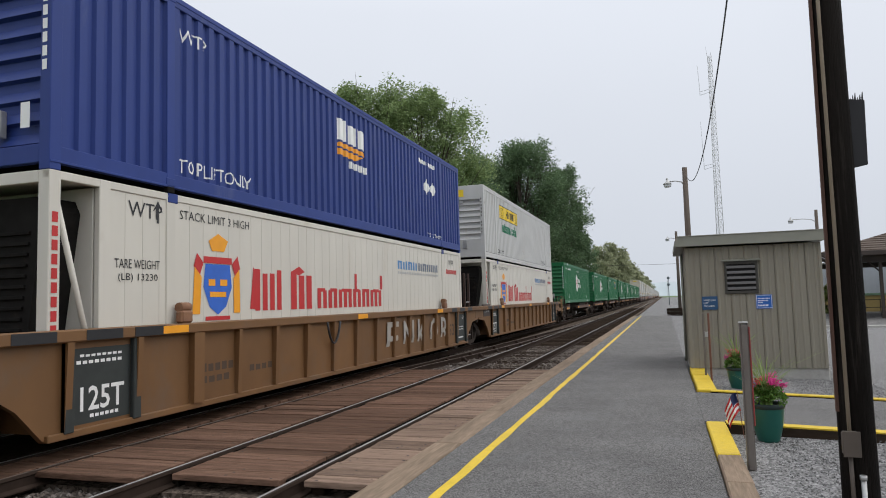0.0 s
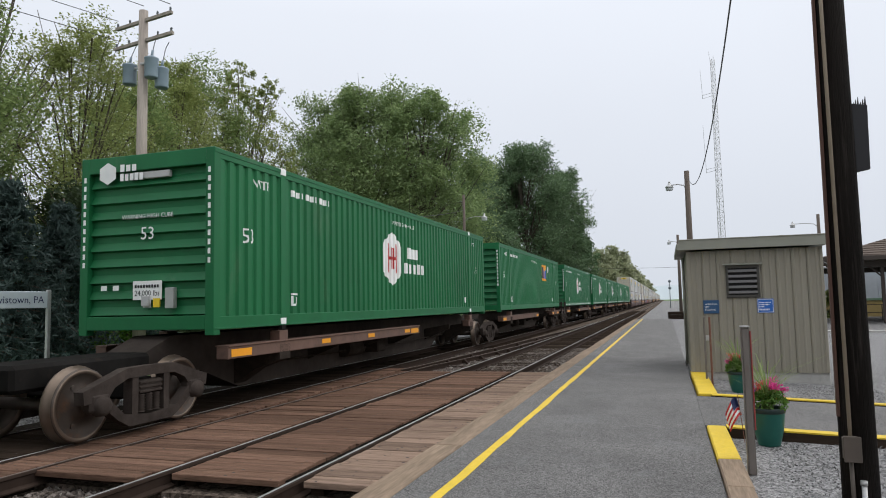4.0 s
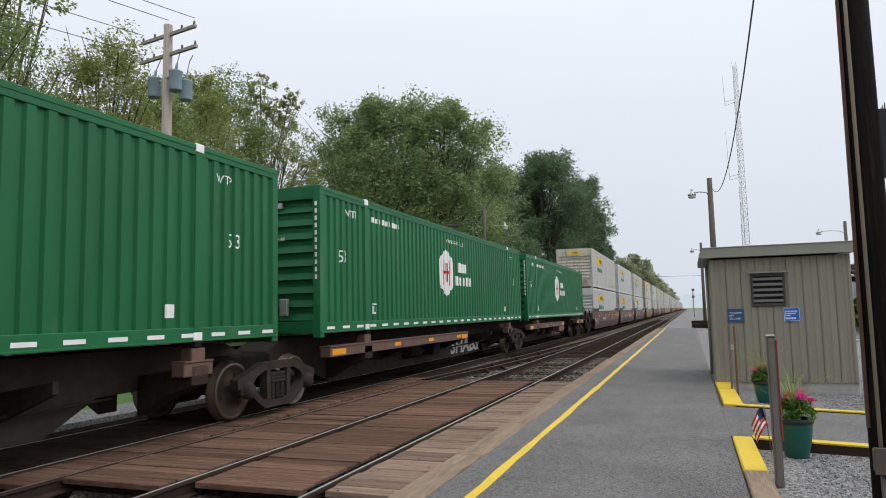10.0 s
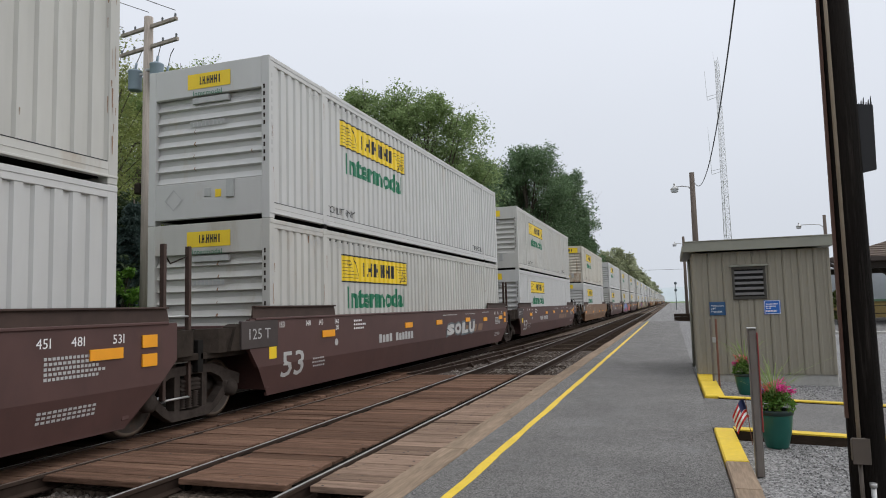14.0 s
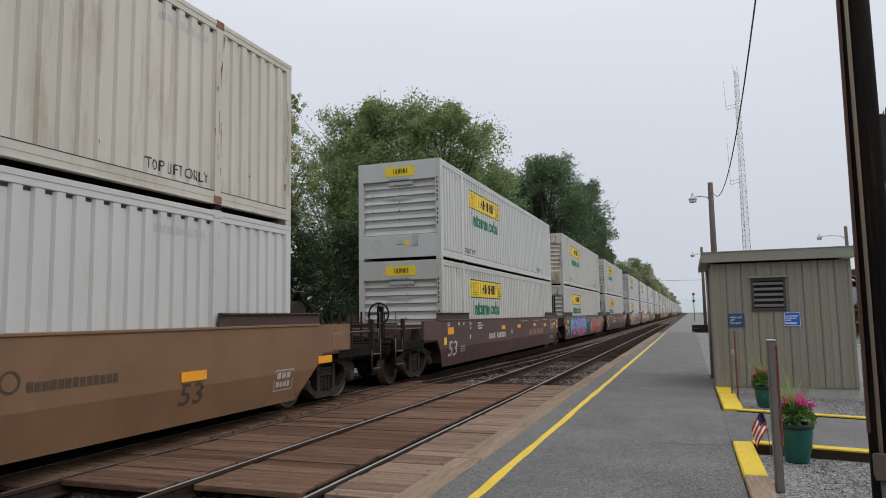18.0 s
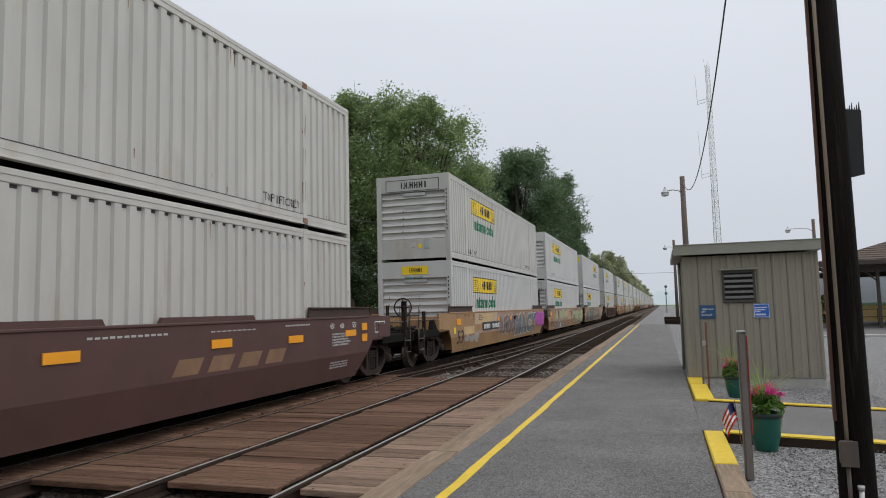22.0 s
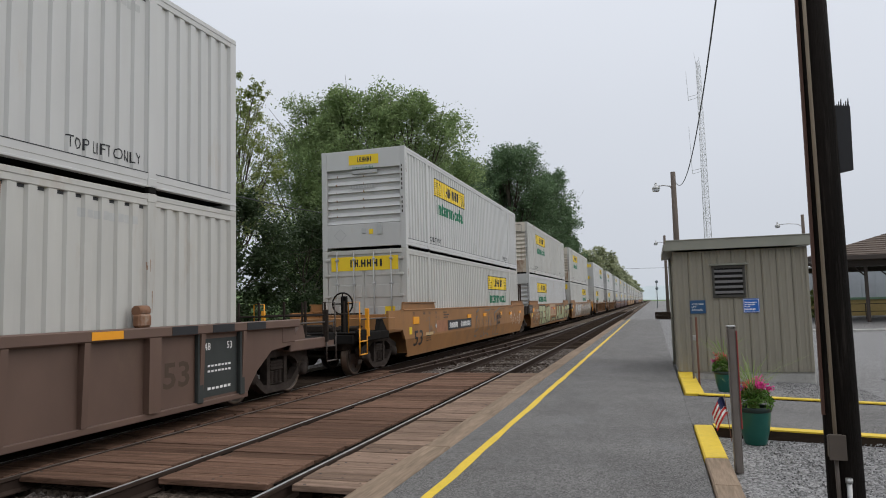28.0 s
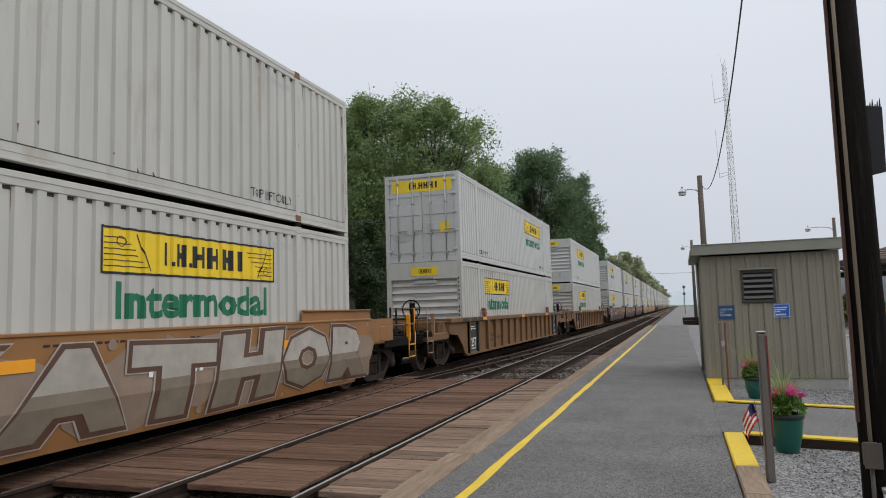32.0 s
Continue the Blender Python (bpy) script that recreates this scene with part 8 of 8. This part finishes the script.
for dx, dy, z in ((-0.40, -0.05, 8.18), (0.38, -0.10, 8.26), (0.50, 0.16, 8.04)):
    t = part("transformer", MB().lathe([(0.0, 0.0), (0.17, 0.0), (0.18, 0.03), (0.18, 0.50), (0.195, 0.52), (0.195, 0.55), (0.10, 0.60), (0.0, 0.61)], (dx, dy, z), 2, 18), TANK, far_pole)
    part("bushing", MB().tube((dx, dy, z + 0.58), (dx + 0.04, dy, z + 0.78), 0.035, n=8), TANK, t)
    part("bracket", MB().box(min(0, dx), max(0, dx), dy - 0.03, dy + 0.03, z + 0.40, z + 0.47), GALV, far_pole)
    part("jumper", MB().path([(dx + 0.04, dy, z + 0.78), (dx * 0.9, dy + 0.2, z + 1.2), (dx * 1.3, dy + 0.1, 9.36)], 0.012, 5), BLACK, far_pole)
part("cutout", MB().box(-0.35, -0.15, -0.12, 0.12, 5.25, 5.55, 0.03), CASTING, far_pole)
for f, zz in ((-0.95, 10.1), (0.0, 10.3), (0.95, 10.1), (-0.9, 9.5)):
    s = AX * (1.15 * f)
    wire("power_line", (-13.5 + s.x, 14.95 + s.y, zz - 0.2), (-23 + s.x, -16, zz + 1.0), 0.5, 0.010, "thin dark overhead power line", BLACK, "overhead lines")
wire("low_cable", (-13.5, 14.95, 5.6), (-13.5, 46.6, 8.3), 0.9, 0.02, "black service cable along the tracks", BLACK)
street_lamp(-13.5, 46.6, 9.4, "wooden lamp pole with a pale lamp in front of trees", arm=(1.5, 0), s=0.9, arm_z=7.75, group="lamps beyond the tracks")

sgn = thing("station_sign", pose(-11.2, 8.6, -0.15), "pale station name board with dark lettering on two posts", "sign")
part("board", MB().box(-0.03, 0.03, 0.0, 1.45, 1.86, 2.17, 0.006), mat("pale_sign_board", (0.50, 0.56, 0.58), 0.5, vary=0.06), sgn)
for yy in (0.02, 1.39):
    part("post", MB().box(-0.02, 0.05, yy, yy + 0.07, 0.0, 2.2), GALV, sgn)
part("lettering", flat_mesh("lettering", moved(letters("Lewistown, PA", 0.15, 1.16), 0.15, 1.93), NAVY, lambda u, v: (0.034, u, v)), NAVY, sgn)

BARK = mat("grey_brown_bark", (0.075, 0.060, 0.046), 0.9, vary=0.35, grain=10, stretch=(4, 4, 0.6), blot=1.5, bump=0.6, bump_scale=20)
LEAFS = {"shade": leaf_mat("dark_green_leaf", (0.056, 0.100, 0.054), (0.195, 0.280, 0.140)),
         # thickets: shadow between the spruces is put into a darkened leaf colour
         "thicket": leaf_mat("thicket_leaf", (0.018, 0.032, 0.016), (0.075, 0.105, 0.045)),
         "green": leaf_mat("fresh_green_leaf", (0.110, 0.170, 0.075), (0.350, 0.440, 0.185)),
         "deep": leaf_mat("deep_green_leaf", (0.100, 0.150, 0.068), (0.310, 0.385, 0.165)),
         "mid": leaf_mat("mid_green_leaf", (0.100, 0.155, 0.055), (0.310, 0.385, 0.140)),
         "yellow": leaf_mat("yellowing_leaf", (0.120, 0.155, 0.052), (0.350, 0.390, 0.135), 0.15),
         "spruce": leaf_mat("spruce_needle", (0.016, 0.032, 0.028), (0.085, 0.125, 0.110)),
         "bright": leaf_mat("bright_green_leaf", (0.055, 0.135, 0.018), (0.16, 0.30, 0.045)),
         # far trees: distance haze is put into the pale leaf colour
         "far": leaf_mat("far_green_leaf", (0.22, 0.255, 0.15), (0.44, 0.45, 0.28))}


def tree(x, y, z0, height, spread, leaf, count, size, seed, kind="tree", trunk=0.3, lobes=16, low=0.25, sparse=0.0, label=""):
    """Trunk, limbs and a crown of many leaves gathered in uneven clumps."""
    rnd = np.random.RandomState(seed)
    ob = thing("tree", pose(x, y, z0), label or "broad leafy tree with an uneven green crown", "tree", "trees beyond the tracks")
    wood = MB()
    top = height * 0.62
    pts = [(0, 0, -0.5)]
    for i in range(1, 6):
        pts.append((rnd.normal(0, 0.02) * height, rnd.normal(0, 0.02) * height, top * i / 5))
    for i in range(5):
        wood.tube(pts[i], pts[i + 1], trunk * (1 - 0.16 * i), trunk * (1 - 0.16 * (i + 1)), 9, caps=False)
    part("trunk", wood, BARK, ob)
    limbs = MB()
    cen = []
    for i in range(lobes):
        f = low + (1 - low) * (i + 0.5) / lobes
        wide = spread * (0.35 + 0.75 * math.sin(math.pi * min(1.0, 0.18 + 0.80 * (f - low) / (1 - low)))) * rnd.uniform(0.55, 1.0)
        a = i * 2.4 + rnd.uniform(-0.5, 0.5)
        c = np.array([math.cos(a) * wide * 0.8, math.sin(a) * wide * 0.8, height * (f * 0.93)])
        rad = spread * rnd.uniform(0.26, 0.46) * (0.7 if f > 0.85 else 1.0)
        cen.append((c, rad))
        st = pts[min(5, 1 + int(4 * max(0, f - 0.15)))]
        mid = ((st[0] + c[0]) * 0.5, (st[1] + c[1]) * 0.5, (st[2] + c[2]) * 0.5 - 0.03 * height)
        limbs.tube(st, mid, trunk * 0.4, trunk * 0.25, 6, caps=False).tube(mid, tuple(c), trunk * 0.25, 0.03, 6, caps=False)
        for k in range(3):
            e = c + rnd.normal(0, rad * 0.75, 3)
            limbs.tube(mid, tuple(e), trunk * 0.12, 0.012, 4, caps=False)
    part("crown_wood", limbs, BARK, ob)
    per = count // lobes
    allc = []
    for c, rad in cen:
        sub = max(8, int(46 * (1 - 0.6 * sparse)))
        d = rnd.normal(size=(sub, 3))
        d /= np.linalg.norm(d, axis=1)[:, None]
        tw = c + d * rad * rnd.uniform(0.35, 1.12, (sub, 1)) * np.array([1.1, 1.1, 0.85])
        allc.append(tw[rnd.randint(0, sub, per)] + rnd.normal(0, rad * (0.16 if sparse < 0.3 else 0.11), (per, 3)))
    crown = np.concatenate(allc)
    crown[:, 2] = np.maximum(crown[:, 2], 0.3)
    leaves("crown", crown, size, LEAFS[leaf], ob, seed, up=0.6)
    return ob


def spruce(x, y, z0, height, spread, count, seed):
    rnd = np.random.RandomState(seed)
    ob = thing("spruce", pose(x, y, z0), "dark blue-green spruce with drooping tiers", "tree", "trees beyond the tracks")
    part("trunk", MB().tube((0, 0, -0.3), (0, 0, height), 0.16, 0.02, 8), BARK, ob)
    limbs, cs = MB(), []
    tiers = 15
    for i in range(tiers):
        f = (i + 0.3) / tiers
        r, z = spread * (1 - f) ** 0.85, height * (0.06 + 0.93 * f)
        m = int(9 - 5 * f)
        for k in range(m):
            a = 6.283 * k / m + i * 1.1 + rnd.uniform(-0.2, 0.2)
            e = np.array([math.cos(a) * r, math.sin(a) * r, z - 0.22 * r])
            limbs.tube((0, 0, z), tuple(e), 0.03, 0.008, 4, caps=False)
            n = max(8, int(count / tiers / m))
            g = rnd.uniform(0.15, 1.05, (n, 1))
            cs.append(np.array([0, 0, z]) * (1 - g) + e * g + rnd.normal(0, 0.10, (n, 3)) * np.array([1, 1, 0.7]) - np.array([0, 0, 0.06]))
    part("branch_wood", limbs, BARK, ob)
    leaves("foliage", np.concatenate(cs), 0.042, LEAFS["spruce"], ob, seed, 2.4, 0.0)
    return ob


tree(-19.7, 55, 0.6, 20.6, 6.6, "green", 96000, 0.115, 21, trunk=0.5, lobes=34, low=0.10, label="large dense broadleaf tree, deep green")
tree(-24.5, 55, 0.8, 20.6, 6.8, "green", 80000, 0.12, 22, trunk=0.45, lobes=34, low=0.10, label="dense green tree beside a larger one")
tree(-29.0, 56, 0.8, 20.6, 6.4, "deep", 60000, 0.12, 35, trunk=0.45, lobes=30, low=0.12, label="dense green tree beside a larger one")
tree(-18.9, 97, 0.3, 25.3, 7.8, "shade", 84000, 0.16, 23, trunk=0.5, lobes=44, low=0.04, label="tall dark green tree with a ragged crown")
tree(-14.6, 106, 0.3, 22.6, 5.8, "shade", 60000, 0.16, 24, trunk=0.5, lobes=36, low=0.02, label="tall dark green tree with a ragged crown")
tree(-23.0, 99, 0.3, 23.0, 6.0, "shade", 44000, 0.16, 38, trunk=0.4, lobes=26, low=0.05, label="tall dark green tree with a ragged crown")
tree(-14.2, 112, 0.0, 15.0, 4.2, "shade", 22000, 0.20, 25, trunk=0.3, lobes=14, low=0.02, label="smaller dark green tree at the track side")
tree(-22.5, 78, 0.5, 19.8, 6.0, "shade", 36000, 0.15, 33, trunk=0.4, lobes=22, low=0.08, label="tall dark green tree behind others")
tree(-28.6, 42, 1.0, 19.0, 4.2, "yellow", 22000, 0.09, 26, trunk=0.22, lobes=24, low=0.35, sparse=0.8, label="slender tree with thin yellowing leaves")
tree(-30.0, 38, 1.0, 17.8, 4.8, "mid", 46000, 0.09, 27, trunk=0.2, lobes=30, low=0.15, sparse=0.0)
tree(-28.0, 33, 1.0, 16.0, 4.4, "yellow", 46000, 0.08, 28, trunk=0.16, lobes=30, low=0.1, sparse=0.0, label="slender tree with thin yellowing leaves")
tree(-25.5, 27, 1.0, 12.5, 4.2, "mid", 42000, 0.075, 34, trunk=0.16, lobes=28, low=0.1, sparse=0.0)
tree(-23.0, 21.5, 0.8, 13.4, 3.8, "yellow", 44000, 0.062, 29, trunk=0.14, lobes=28, low=0.15, sparse=0.15, label="slender tree with thin yellowing leaves")
tree(-24.0, 17.8, 1.0, 16.0, 3.4, "yellow", 7000, 0.08, 30, trunk=0.18, lobes=20, low=0.35, sparse=0.95, label="half-bare tree with sparse leaves")
tree(-21.0, 14.0, 0.7, 14.5, 3.4, "mid", 60000, 0.062, 31, trunk=0.2, lobes=34, low=0.1, sparse=0.0, label="ivy-covered tree beside the tracks")
tree(-24.0, 10.0, 1.0, 15.0, 4.5, "mid", 26000, 0.10, 32, trunk=0.25, lobes=18, low=0.1, sparse=0.2)
for _i, (_x, _y, _h) in enumerate(((-19.5, 24, 6.5), (-20.5, 30, 7.5), (-19.5, 36, 7.0), (-21, 42, 8.0), (-18.5, 18, 5.5), (-18.6, 10.5, 6.0), (-20, 65, 8), (-17.5, 72, 8))):
    tree(_x, _y, 0.4, _h, 3.2, "thicket", 14000, 0.11, 60 + _i, trunk=0.12, lobes=12, low=0.02, label="dense leafy thicket along the tracks")
for _i, (_x, _y, _h) in enumerate(((-15.5, 12.7, 4.9), (-15.4, 14.2, 4.5), (-15.3, 11.5, 4.1), (-16.4, 17.6, 5.2), (-15.8, 9.6, 5.0))):
    spruce(_x, _y, 0.2, _h, 1.55, 15000, 80 + _i)
tree(-15.0, 15.6, 0.1, 3.1, 0.75, "bright", 5000, 0.06, 90, trunk=0.06, lobes=12, low=0.05, label="bright green shrub beside the utility pole")
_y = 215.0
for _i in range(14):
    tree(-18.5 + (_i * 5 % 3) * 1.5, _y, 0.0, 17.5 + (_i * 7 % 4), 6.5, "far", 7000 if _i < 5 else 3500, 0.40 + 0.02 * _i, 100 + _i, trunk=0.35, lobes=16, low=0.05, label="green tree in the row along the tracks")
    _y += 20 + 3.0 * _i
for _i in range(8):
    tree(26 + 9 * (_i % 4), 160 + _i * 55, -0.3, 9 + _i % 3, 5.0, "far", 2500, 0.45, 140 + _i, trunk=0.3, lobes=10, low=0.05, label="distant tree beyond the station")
tree(11.9, 57, -0.3, 2.4, 1.0, "yellow", 2500, 0.12, 150, trunk=0.06, lobes=10, low=0.1, label="small yellow-green tree behind the shed")

# hills far beyond the rest, the mist put into their pale colour
hill = MB()
_pr = [(-1500 + i * 60, 58 + 26 * math.sin(i * 0.21) + 14 * math.sin(i * 0.53 + 1)) for i in range(54)]
for (xa, za), (xb, zb) in zip(_pr, _pr[1:]):
    hill.face([(xa, 2500, -5), (xb, 2500, -5), (xb, 2560, zb), (xa, 2560, za)])
solid("backdrop_hills", hill, mat("misty_hill", (0.50, 0.55, 0.57), 1.0, vary=0.06, grain=0.02, blot=0.004, spec=0.0), "wooded hills coloured pale blue-grey for mist", kind="structure")


# ---- what moves ----
def motions():
    times = [2.0 * i for i in range(17)]
    for ob, start, z in TRAIN:
        walk(ob, [(t, pose(TRAIN_X, start - ran(t), z)) for t in times])
    # every wheel set rolls alike, in its bogie's space
    rolling = [o for o in bpy.data.objects if o.name.startswith("wheel_set")]
    walk(rolling[0], [(i / FPS, pose(0, 0, 0, math.degrees(ran(i / FPS) / 0.465) % 360)) for i in range(32 * FPS + 1)])
    turn = rolling[0].animation_data
    for ob in rolling[1:]:
        ob.rotation_mode = "QUATERNION"
        ob.animation_data_create()
        ob.animation_data.action, ob.animation_data.action_slot = turn.action, turn.action_slot


motions()
